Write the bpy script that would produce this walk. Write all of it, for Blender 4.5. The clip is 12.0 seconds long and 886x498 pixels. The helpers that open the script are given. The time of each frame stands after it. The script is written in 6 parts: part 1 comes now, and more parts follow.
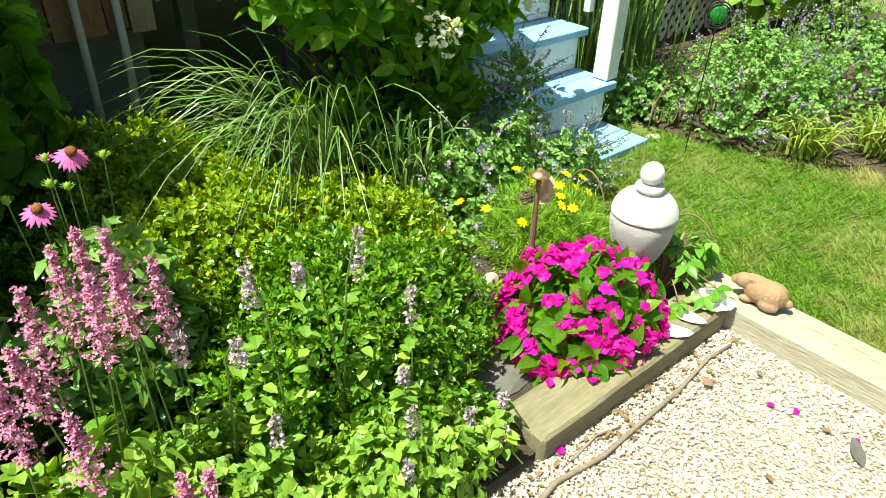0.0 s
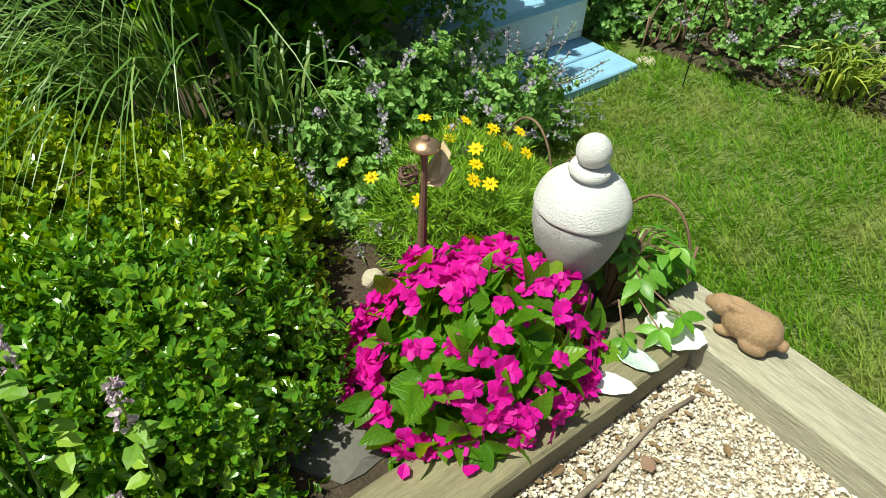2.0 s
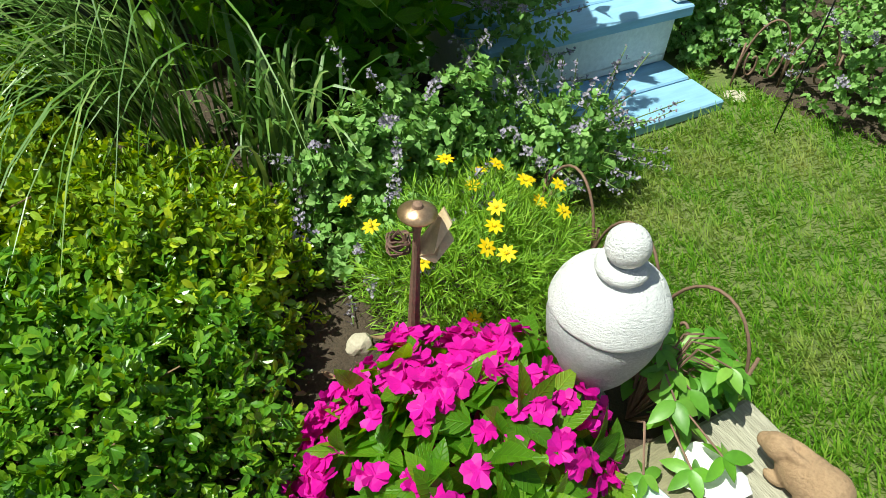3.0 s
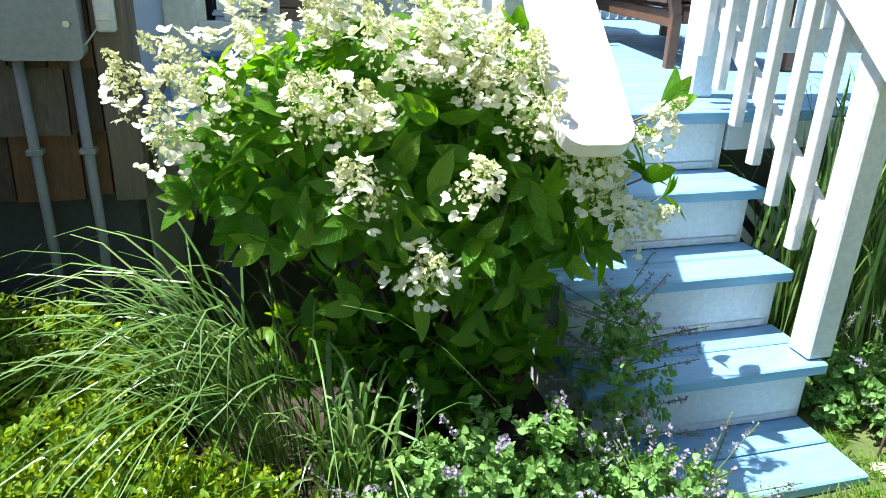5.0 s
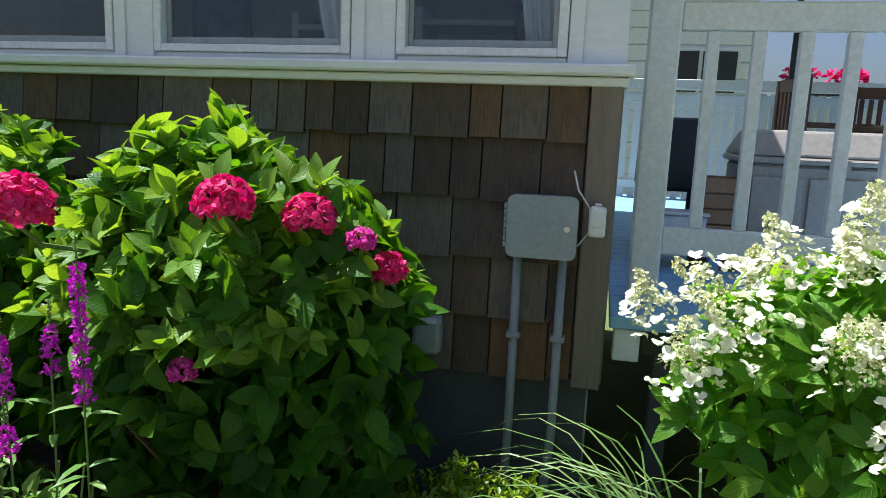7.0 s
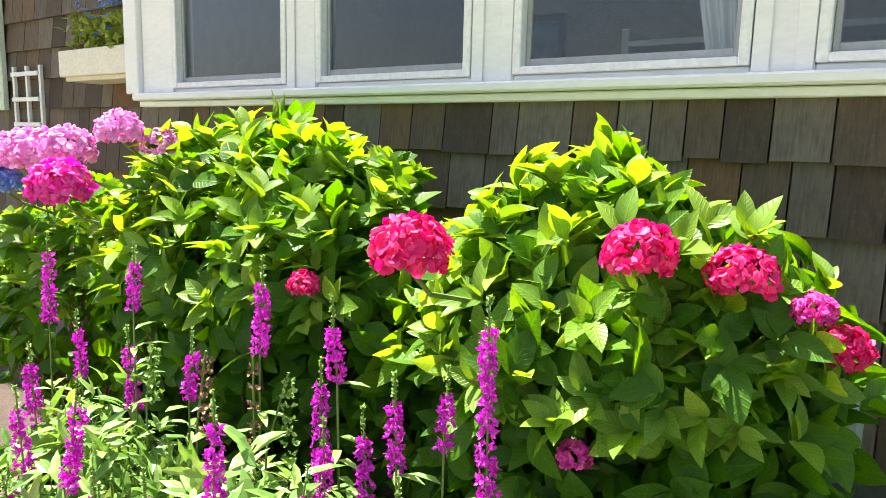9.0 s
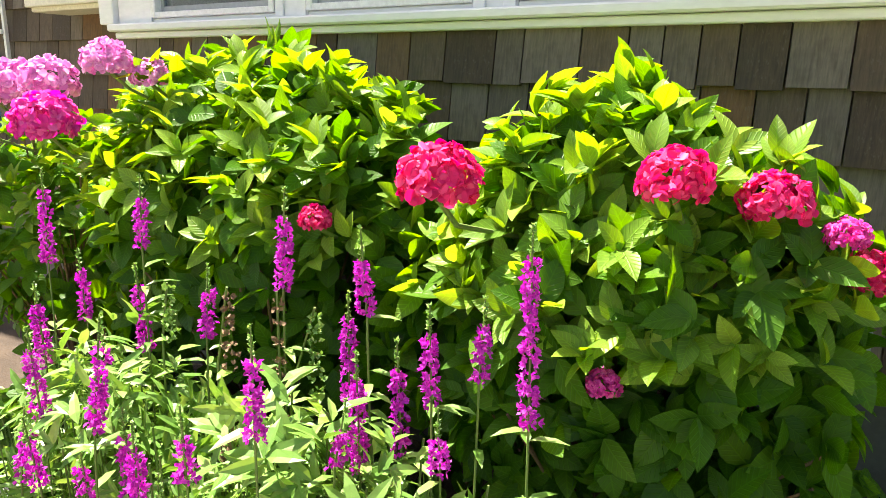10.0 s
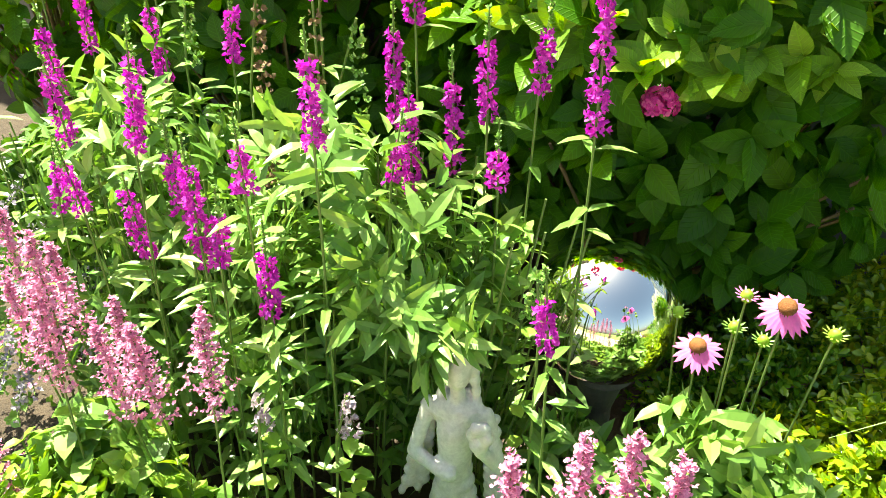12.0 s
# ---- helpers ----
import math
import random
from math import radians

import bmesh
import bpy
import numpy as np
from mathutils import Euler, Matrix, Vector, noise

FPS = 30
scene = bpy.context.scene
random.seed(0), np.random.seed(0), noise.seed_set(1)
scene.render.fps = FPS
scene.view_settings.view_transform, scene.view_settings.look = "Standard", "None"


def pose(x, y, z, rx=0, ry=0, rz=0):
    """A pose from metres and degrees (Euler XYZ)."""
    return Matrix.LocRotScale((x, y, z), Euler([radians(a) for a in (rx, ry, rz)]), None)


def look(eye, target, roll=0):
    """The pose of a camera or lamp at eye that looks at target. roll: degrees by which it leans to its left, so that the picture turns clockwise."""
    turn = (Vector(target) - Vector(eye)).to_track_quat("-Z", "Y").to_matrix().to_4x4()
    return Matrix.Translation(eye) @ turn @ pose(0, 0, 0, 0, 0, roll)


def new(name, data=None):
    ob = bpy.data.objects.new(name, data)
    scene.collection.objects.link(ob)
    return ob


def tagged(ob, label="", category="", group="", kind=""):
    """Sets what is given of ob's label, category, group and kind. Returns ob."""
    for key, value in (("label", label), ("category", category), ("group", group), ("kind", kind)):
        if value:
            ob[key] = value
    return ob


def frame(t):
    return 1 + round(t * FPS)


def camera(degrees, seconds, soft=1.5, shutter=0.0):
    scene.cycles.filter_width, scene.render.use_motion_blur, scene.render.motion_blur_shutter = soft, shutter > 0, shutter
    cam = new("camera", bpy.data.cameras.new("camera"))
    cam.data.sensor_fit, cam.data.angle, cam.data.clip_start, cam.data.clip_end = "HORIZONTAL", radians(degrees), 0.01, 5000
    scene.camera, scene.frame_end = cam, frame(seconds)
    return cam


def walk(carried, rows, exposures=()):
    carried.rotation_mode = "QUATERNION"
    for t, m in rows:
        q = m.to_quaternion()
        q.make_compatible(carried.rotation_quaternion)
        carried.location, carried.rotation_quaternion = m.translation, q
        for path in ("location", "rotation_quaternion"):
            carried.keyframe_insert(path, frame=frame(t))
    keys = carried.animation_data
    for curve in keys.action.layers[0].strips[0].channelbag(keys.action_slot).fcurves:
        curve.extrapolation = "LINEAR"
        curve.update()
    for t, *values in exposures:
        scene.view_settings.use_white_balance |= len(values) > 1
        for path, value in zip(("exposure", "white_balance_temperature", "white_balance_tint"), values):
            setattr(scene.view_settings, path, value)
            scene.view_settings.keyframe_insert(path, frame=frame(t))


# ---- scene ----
cam = camera(65.1, 12.0, soft=0.65)
EXPOSURES = [(0.0, 1.08, 6850, -8), (1.0, 0.42, 6850, -8), (2.5, 0.36, 6550, -9), (4.5, 1.25, 5800, 5), (5.5, 0.82, 5750, 7), (6.5, 0.2, 5650, 11), (7.0, 0.83, 5600, 13), (7.7, 1.78, 5800, 14), (9.3, 2.13, 6700, 15), (10.5, 2.12, 7150, 11), (11.0, 2.15, 7200, 8), (12.0, 2.27, 7350, -4)]
PATH = [
    (0, (0.351, 0.547, 1.272), (1.47, 1.797, 0.183), 2.0),
    (0.5, (0.511, 0.708, 1.224), (1.669, 1.808, 0.021), 3.0),
    (1, (0.624, 0.775, 1.192), (1.824, 1.729, -0.092), 5.2),
    (1.5, (0.826, 0.794, 1.171), (1.944, 1.78, -0.162), 5.2),
    (2, (1.028, 0.807, 1.121), (1.988, 1.943, -0.215), 3.2),
    (2.5, (1.199, 0.921, 1.095), (2.063, 2.085, -0.282), 3.4),
    (2.7, (1.243, 0.955, 1.084), (2.079, 2.133, -0.299), 3.9),
    (4.3, (1.495, 0.998, 1.126), (1.873, 2.602, -0.007), 0.7),
    (4.5, (1.493, 1.009, 1.157), (1.939, 2.689, 0.168), 1.4),
    (5, (1.496, 0.993, 1.208), (1.984, 2.781, 0.455), 1.9),
    (5.5, (1.473, 1.003, 1.233), (1.907, 2.884, 0.71), 1.5),
    (6, (1.415, 1.012, 1.244), (1.577, 2.958, 0.81), 1.8),
    (6.5, (1.29, 1.013, 1.268), (1.117, 2.965, 0.865), 2.0),
    (7, (1.153, 1.018, 1.304), (0.718, 2.941, 0.967), 2.3),
    (7.5, (0.991, 1.027, 1.308), (0.332, 2.901, 1.081), 1.4),
    (7.7, (0.945, 1.024, 1.318), (0.185, 2.862, 1.105), 0.6),
    (9.3, (0.766, 1.201, 1.31), (-0.382, 2.802, 0.967), 1.4),
    (9.5, (0.748, 1.198, 1.299), (-0.375, 2.805, 0.904), 1.0),
    (10, (0.698, 1.158, 1.291), (-0.345, 2.797, 0.82), 1.1),
    (10.5, (0.668, 1.14, 1.259), (-0.309, 2.782, 0.667), 1.2),
    (11, (0.636, 1.136, 1.227), (-0.27, 2.759, 0.489), 1.1),
    (11.5, (0.619, 1.127, 1.206), (-0.271, 2.693, 0.336), 1.6),
    (12, (0.603, 1.112, 1.174), (-0.267, 2.583, 0.135), 1.2),
]
walk(cam, [(t, look(eye, target, roll)) for t, eye, target, roll in PATH], EXPOSURES)

# ---- light ----
SUN_AZ, SUN_EL = -79.0, 65.5
world = bpy.data.worlds.new("sky")
scene.world = world
world.use_nodes = True
wn = world.node_tree
sky = wn.nodes.new("ShaderNodeTexSky")
sky.sky_type = "NISHITA"
sky.sun_disc = False
sky.dust_density = 3.0
sky.sun_elevation = radians(SUN_EL)
sky.sun_rotation = radians(SUN_AZ)
wn.nodes["Background"].inputs["Strength"].default_value = 0.06
wn.links.new(sky.outputs[0], wn.nodes["Background"].inputs["Color"])
sun_data = bpy.data.lights.new("sun", "SUN")
sun_data.energy, sun_data.angle, sun_data.color = 5.0, radians(0.55), (1.0, 0.95, 0.86)
sun = new("sun", sun_data)
to_sun = Vector((math.sin(radians(SUN_AZ)) * math.cos(radians(SUN_EL)), math.cos(radians(SUN_AZ)) * math.cos(radians(SUN_EL)), math.sin(radians(SUN_EL))))
sun.matrix_world = look(to_sun * 30, (0, 0, 0))

# ---- materials ----


def nodes_of(name):
    m = bpy.data.materials.new(name)
    m.use_nodes = True
    return m, m.node_tree, m.node_tree.nodes["Principled BSDF"]


def ramp(t, src, stops):
    r = t.nodes.new("ShaderNodeValToRGB")
    while len(r.color_ramp.elements) < len(stops):
        r.color_ramp.elements.new(0.5)
    for e, (p, c) in zip(r.color_ramp.elements, stops):
        e.position, e.color = p, (*c, 1)
    t.links.new(src, r.inputs[0])
    return r.outputs[0]


def noise_of(t, scale, detail=5, rough=0.6, stretch=(1, 1, 1), coords="Object"):
    tc = t.nodes.new("ShaderNodeTexCoord")
    mp = t.nodes.new("ShaderNodeMapping")
    mp.inputs["Scale"].default_value = stretch
    n = t.nodes.new("ShaderNodeTexNoise")
    n.inputs["Scale"].default_value, n.inputs["Detail"].default_value, n.inputs["Roughness"].default_value = scale, detail, rough
    t.links.new(tc.outputs[coords], mp.inputs[0])
    t.links.new(mp.outputs[0], n.inputs["Vector"])
    return n.outputs[0]


def mix(t, a, b, fac, kind="MIX"):
    n = t.nodes.new("ShaderNodeMix")
    n.data_type, n.blend_type = "RGBA", kind
    for sock, v in ((n.inputs["Factor"], fac), (n.inputs[6], a), (n.inputs[7], b)):
        if isinstance(v, (int, float)):
            sock.default_value = v
        elif isinstance(v, tuple):
            sock.default_value = (*v, 1)
        else:
            t.links.new(v, sock)
    return n.outputs[2]


def bump(t, bsdf, src, strength, distance=0.002):
    b = t.nodes.new("ShaderNodeBump")
    b.inputs["Strength"].default_value, b.inputs["Distance"].default_value = strength, distance
    t.links.new(src, b.inputs["Height"])
    t.links.new(b.outputs[0], bsdf.inputs["Normal"])


def leaf_mat(name, dark, light, third, rough=0.42, through_it=0.32, spec=0.45, veins=False, dry=None, glow=1.5):
    """Leaves and petals: each one a little different, light passes through them."""
    m, t, b = nodes_of(name)
    g = t.nodes.new("ShaderNodeNewGeometry")
    col = ramp(t, g.outputs["Random Per Island"], ((0.0, dark), (0.55, light), (1.0, third)))
    fine = noise_of(t, 90, 3)
    col = mix(t, col, ramp(t, fine, ((0.3, tuple(c * 0.7 for c in light)), (0.7, tuple(min(1, c * 1.25) for c in light)))), 0.28)
    relief = fine
    if dry:
        col = mix(t, col, dry, ramp(t, noise_of(t, 2.4, 5, 0.7), ((0.47, (0, 0, 0)), (0.68, (0.75,) * 3))))
    if veins:
        uvn = t.nodes.new("ShaderNodeUVMap")
        sep = t.nodes.new("ShaderNodeSeparateXYZ")
        t.links.new(uvn.outputs[0], sep.inputs[0])

        def calc(kind, a, b2):
            n = t.nodes.new("ShaderNodeMath")
            n.operation = kind
            for sock, val in zip(n.inputs, (a, b2)):
                if isinstance(val, (int, float)):
                    sock.default_value = val
                else:
                    t.links.new(val, sock)
            return n.outputs[0]
        off = calc("ABSOLUTE", calc("SUBTRACT", sep.outputs[1], 0.5), 0)
        ribs = calc("ABSOLUTE", calc("SINE", calc("MULTIPLY", calc("SUBTRACT", sep.outputs[0], calc("MULTIPLY", off, 0.55)), 25.0), 0), 0)
        line = calc("MINIMUM", calc("MULTIPLY", off, 22.0), calc("MULTIPLY", ribs, 2.2))
        line = calc("MINIMUM", line, 1.0)
        col = mix(t, mix(t, col, (1.25, 1.3, 1.1), 1.0, "MULTIPLY"), col, line)
        relief = line
    t.links.new(col, b.inputs["Base Color"])
    b.inputs["Roughness"].default_value = rough
    b.inputs["Specular IOR Level"].default_value = spec
    bump(t, b, relief, 0.6 if veins else 0.25, 0.0015 if veins else 0.001)
    tr = t.nodes.new("ShaderNodeBsdfTranslucent")
    hsv = t.nodes.new("ShaderNodeHueSaturation")
    green = light[1] > max(light[0], light[2])
    hsv.inputs["Saturation"].default_value, hsv.inputs["Value"].default_value = 1.1, glow
    t.links.new(col, hsv.inputs["Color"])
    t.links.new(mix(t, hsv.outputs[0], (1.22, 1.0, 0.75), 1.0, "MULTIPLY") if green else hsv.outputs[0], tr.inputs["Color"])
    ms = t.nodes.new("ShaderNodeMixShader")
    ms.inputs[0].default_value = through_it
    t.links.new(b.outputs[0], ms.inputs[1])
    t.links.new(tr.outputs[0], ms.inputs[2])
    t.links.new(ms.outputs[0], t.nodes["Material Output"].inputs["Surface"])
    return m


def plain_mat(name, a, b2, scale=12, rough=0.6, stretch=(1, 1, 1), bumps=0.3, dist=0.002, metal=0.0, vary=0.0, grain=0.4):
    """Two-tone surface with coarse stains and fine grain."""
    m, t, b = nodes_of(name)
    coarse, fine = noise_of(t, scale * 0.25, 4, 0.6, stretch), noise_of(t, scale * 3, 6, 0.65, stretch)
    col = ramp(t, coarse, ((0.3, a), (0.7, b2)))
    col = mix(t, col, ramp(t, fine, ((0.25, tuple(c * 0.6 for c in a)), (0.75, tuple(min(1, c * 1.25) for c in b2)))), grain)
    if vary:
        oi = t.nodes.new("ShaderNodeObjectInfo")
        v = ramp(t, oi.outputs["Random"], ((0.0, (1 - vary,) * 3), (1.0, (1 + vary * 0.6,) * 3)))
        col = mix(t, col, v, 1.0, "MULTIPLY")
    t.links.new(col, b.inputs["Base Color"])
    rr = ramp(t, fine, ((0.2, (rough * 0.8,) * 3), (0.8, (min(1, rough * 1.2),) * 3)))
    t.links.new(rr, b.inputs["Roughness"])
    b.inputs["Metallic"].default_value = metal
    bump(t, b, fine, bumps, dist)
    return m


M = {}
M["holly"] = leaf_mat("holly_leaf", (0.045, 0.135, 0.012), (0.12, 0.28, 0.02), (0.30, 0.44, 0.03), 0.24, 0.3, 0.6)
M["holly_gold"] = leaf_mat("golden_holly_leaf", (0.09, 0.20, 0.012), (0.22, 0.36, 0.02), (0.50, 0.54, 0.03), 0.24, 0.3, 0.6)
M["hydrangea_leaf"] = leaf_mat("hydrangea_leaf", (0.034, 0.10, 0.007), (0.063, 0.172, 0.01), (0.13, 0.265, 0.017), 0.4, 0.45, 0.3, True, glow=2.2)
M["panicle_leaf"] = leaf_mat("panicle_leaf", (0.06, 0.165, 0.01), (0.11, 0.255, 0.016), (0.23, 0.38, 0.035), 0.38, 0.5, 0.35, True, glow=2.1)
# young upper leaves; part of their lightness is painted-in sunlight
M["sunlit_young_leaf"] = leaf_mat("sunlit_young_hydrangea_leaf", (0.10, 0.21, 0.022), (0.17, 0.31, 0.032), (0.29, 0.42, 0.055), 0.42, 0.42, 0.3, True, glow=1.7)
M["old_stem"] = plain_mat("dark_bark", (0.045, 0.035, 0.026), (0.11, 0.085, 0.06), 60, 0.9, bumps=0.8)
M["curtain"] = plain_mat("curtain_cloth", (0.66, 0.68, 0.68), (0.78, 0.79, 0.78), 40, 0.9)
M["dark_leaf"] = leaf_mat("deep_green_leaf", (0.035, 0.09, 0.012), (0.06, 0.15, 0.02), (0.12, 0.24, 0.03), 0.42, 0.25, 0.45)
M["mint"] = leaf_mat("mint_leaf", (0.10, 0.22, 0.025), (0.21, 0.37, 0.045), (0.36, 0.50, 0.07), 0.5, 0.3)
M["catmint"] = leaf_mat("catmint_leaf", (0.11, 0.24, 0.05), (0.21, 0.39, 0.09), (0.33, 0.49, 0.17), 0.55, 0.28)
M["blade"] = leaf_mat("grass_blade", (0.06, 0.14, 0.03), (0.13, 0.24, 0.05), (0.34, 0.43, 0.16), 0.38, 0.2)
M["lily"] = leaf_mat("lily_blade", (0.12, 0.20, 0.03), (0.24, 0.33, 0.05), (0.45, 0.48, 0.10), 0.4, 0.25)
M["thread"] = leaf_mat("thread_leaf", (0.10, 0.22, 0.015), (0.22, 0.40, 0.03), (0.34, 0.50, 0.06), 0.5, 0.25)
M["lance"] = leaf_mat("lance_leaf", (0.09, 0.21, 0.035), (0.16, 0.31, 0.06), (0.29, 0.43, 0.12), 0.4, 0.28)
M["lawn"] = leaf_mat("lawn_blade", (0.05, 0.15, 0.008), (0.14, 0.30, 0.018), (0.30, 0.40, 0.07), 0.5, 0.32, dry=(0.42, 0.39, 0.16))
M["creeper"] = leaf_mat("creeper_leaf", (0.09, 0.24, 0.025), (0.15, 0.35, 0.04), (0.27, 0.45, 0.08), 0.4, 0.35)
M["white_petal"] = leaf_mat("white_petal", (0.70, 0.71, 0.48), (0.86, 0.85, 0.70), (0.92, 0.91, 0.82), 0.6, 0.3, 0.2)
M["cream_bud"] = leaf_mat("cream_bud", (0.55, 0.60, 0.30), (0.72, 0.72, 0.42), (0.82, 0.80, 0.60), 0.7, 0.2, 0.2)
M["red_petal"] = leaf_mat("crimson_petal", (0.50, 0.008, 0.09), (0.70, 0.018, 0.18), (0.85, 0.14, 0.34), 0.55, 0.3, 0.25)
M["pink_petal"] = leaf_mat("pink_petal", (0.62, 0.16, 0.50), (0.75, 0.32, 0.64), (0.85, 0.55, 0.78), 0.6, 0.3, 0.2)
M["rose_petal"] = leaf_mat("rose_petal", (0.55, 0.03, 0.30), (0.68, 0.06, 0.38), (0.80, 0.20, 0.52), 0.6, 0.3, 0.2)
M["blue_petal"] = leaf_mat("blue_petal", (0.10, 0.18, 0.50), (0.18, 0.30, 0.66), (0.34, 0.46, 0.76), 0.6, 0.3, 0.2)
M["magenta"] = leaf_mat("magenta_petal", (0.42, 0.002, 0.20), (0.62, 0.004, 0.34), (0.72, 0.02, 0.47), 0.5, 0.35, 0.25)
M["purple"] = leaf_mat("purple_petal", (0.42, 0.02, 0.38), (0.58, 0.05, 0.52), (0.70, 0.14, 0.62), 0.6, 0.35, 0.2)
M["astilbe"] = leaf_mat("astilbe_floss", (0.48, 0.16, 0.28), (0.62, 0.28, 0.45), (0.74, 0.44, 0.62), 0.8, 0.3, 0.1)
M["lavender"] = leaf_mat("lavender_floret", (0.25, 0.22, 0.31), (0.36, 0.32, 0.42), (0.54, 0.50, 0.53), 0.7, 0.2, 0.1)
M["hyssop"] = leaf_mat("hyssop_floret", (0.40, 0.31, 0.40), (0.54, 0.44, 0.52), (0.70, 0.62, 0.62), 0.7, 0.25, 0.1)
M["yellow"] = leaf_mat("yellow_petal", (0.72, 0.42, 0.01), (0.85, 0.58, 0.01), (0.90, 0.68, 0.03), 0.5, 0.3, 0.2)
M["cone_petal"] = leaf_mat("cone_petal", (0.64, 0.09, 0.40), (0.74, 0.18, 0.52), (0.82, 0.38, 0.64), 0.55, 0.35, 0.2)
M["cone"] = plain_mat("seed_cone", (0.10, 0.032, 0.008), (0.30, 0.10, 0.016), 220, 0.7, bumps=0.9)
M["stem"] = plain_mat("green_stem", (0.08, 0.15, 0.025), (0.16, 0.23, 0.05), 40, 0.6)
M["wood_stem"] = plain_mat("brown_stem", (0.14, 0.08, 0.04), (0.26, 0.17, 0.09), 40, 0.8)
M["soil"] = plain_mat("garden_soil", (0.035, 0.024, 0.016), (0.10, 0.07, 0.045), 40, 0.95, bumps=1.0, dist=0.01)
M["turf"] = plain_mat("turf", (0.08, 0.14, 0.02), (0.19, 0.21, 0.07), 40, 0.9, bumps=0.8, dist=0.01)
M["grit"] = plain_mat("gravel_bed", (0.26, 0.20, 0.14), (0.46, 0.38, 0.29), 90, 0.9, bumps=1.0, dist=0.006)
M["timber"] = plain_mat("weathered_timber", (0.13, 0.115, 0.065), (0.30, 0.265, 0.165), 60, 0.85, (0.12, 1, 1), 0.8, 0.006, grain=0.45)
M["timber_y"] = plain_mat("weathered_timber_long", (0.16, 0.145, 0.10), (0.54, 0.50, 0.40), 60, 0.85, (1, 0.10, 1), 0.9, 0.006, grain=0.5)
M["cement"] = plain_mat("urn_cement", (0.66, 0.65, 0.68), (0.84, 0.83, 0.85), 60, 0.9, (1, 1, 2.2), bumps=0.8, dist=0.009, grain=0.3)
# rougher than the lid; the greyer tone also paints in shade below it
M["cement_rough_shaded"] = plain_mat("shaded_scratched_cement", (0.46, 0.45, 0.48), (0.66, 0.65, 0.68), 70, 0.95, (1, 1, 1.6), bumps=1.0, dist=0.012, grain=0.5)
M["statue"] = plain_mat("statue_resin", (0.55, 0.53, 0.48), (0.80, 0.79, 0.74), 40, 0.6, bumps=0.5)
M["copper"] = plain_mat("worn_copper", (0.52, 0.30, 0.18), (0.76, 0.54, 0.34), 40, 0.38, metal=0.9, bumps=0.3)
M["tan_metal"] = plain_mat("tan_copper_sheet", (0.55, 0.38, 0.22), (0.74, 0.56, 0.36), 40, 0.5, metal=0.35, bumps=0.2)
M["rust"] = plain_mat("rusty_iron", (0.16, 0.09, 0.06), (0.30, 0.19, 0.14), 60, 0.8, metal=0.3, bumps=0.5)
M["rabbit"] = plain_mat("brown_stone", (0.25, 0.15, 0.08), (0.42, 0.28, 0.17), 60, 0.8, bumps=0.9, dist=0.004)
M["shell"] = plain_mat("white_shell", (0.70, 0.69, 0.66), (0.85, 0.84, 0.82), 40, 0.5)
M["abalone"] = plain_mat("abalone", (0.20, 0.45, 0.42), (0.75, 0.76, 0.72), 70, 0.25, metal=0.2)
M["slate"] = plain_mat("slate", (0.065, 0.06, 0.055), (0.14, 0.13, 0.12), 30, 0.85, bumps=0.5)
M["pebble"] = plain_mat("pebble", (0.36, 0.31, 0.23), (0.54, 0.48, 0.38), 40, 0.7)
M["white_paint"] = plain_mat("white_paint", (0.74, 0.75, 0.75), (0.82, 0.82, 0.81), 20, 0.45, bumps=0.15)
M["trim"] = plain_mat("old_white_trim", (0.75, 0.76, 0.76), (0.82, 0.82, 0.82), 24, 0.5, (0.3, 1, 1), 0.12, grain=0.2)
M["blue_paint"] = plain_mat("blue_deck_paint", (0.22, 0.42, 0.64), (0.31, 0.53, 0.75), 18, 0.45, (0.15, 1, 1), 0.3, vary=0.06)


def shingle_mat():
    """Old cedar: each shingle its own brown or silver grey, streaked down the grain, with damp stains."""
    m, t, b = nodes_of("cedar_shingle")
    oi = t.nodes.new("ShaderNodeObjectInfo")
    own = ramp(t, oi.outputs["Random"], ((0.0, (0.062, 0.042, 0.029)), (0.22, (0.145, 0.100, 0.066)), (0.45, (0.090, 0.064, 0.046)), (0.62, (0.205, 0.170, 0.138)), (0.8, (0.150, 0.100, 0.062)), (0.93, (0.22, 0.115, 0.052)), (1.0, (0.070, 0.048, 0.034))))
    grain = noise_of(t, 130, 6, 0.7, (1, 1, 0.06))
    streak = noise_of(t, 16, 4, 0.6, (1, 1, 0.25), "Generated")
    stain = noise_of(t, 5, 4, 0.7)
    col = mix(t, own, ramp(t, grain, ((0.3, (0.4,) * 3), (0.7, (1.1,) * 3))), 0.8, "MULTIPLY")
    col = mix(t, col, (0.20, 0.185, 0.165), ramp(t, streak, ((0.58, (0, 0, 0)), (0.78, (0.45,) * 3))))
    col = mix(t, col, (0.035, 0.030, 0.026), ramp(t, stain, ((0.52, (0, 0, 0)), (0.72, (0.6,) * 3))))
    t.links.new(col, b.inputs["Base Color"])
    b.inputs["Roughness"].default_value = 0.85
    bump(t, b, grain, 0.7, 0.003)
    return m


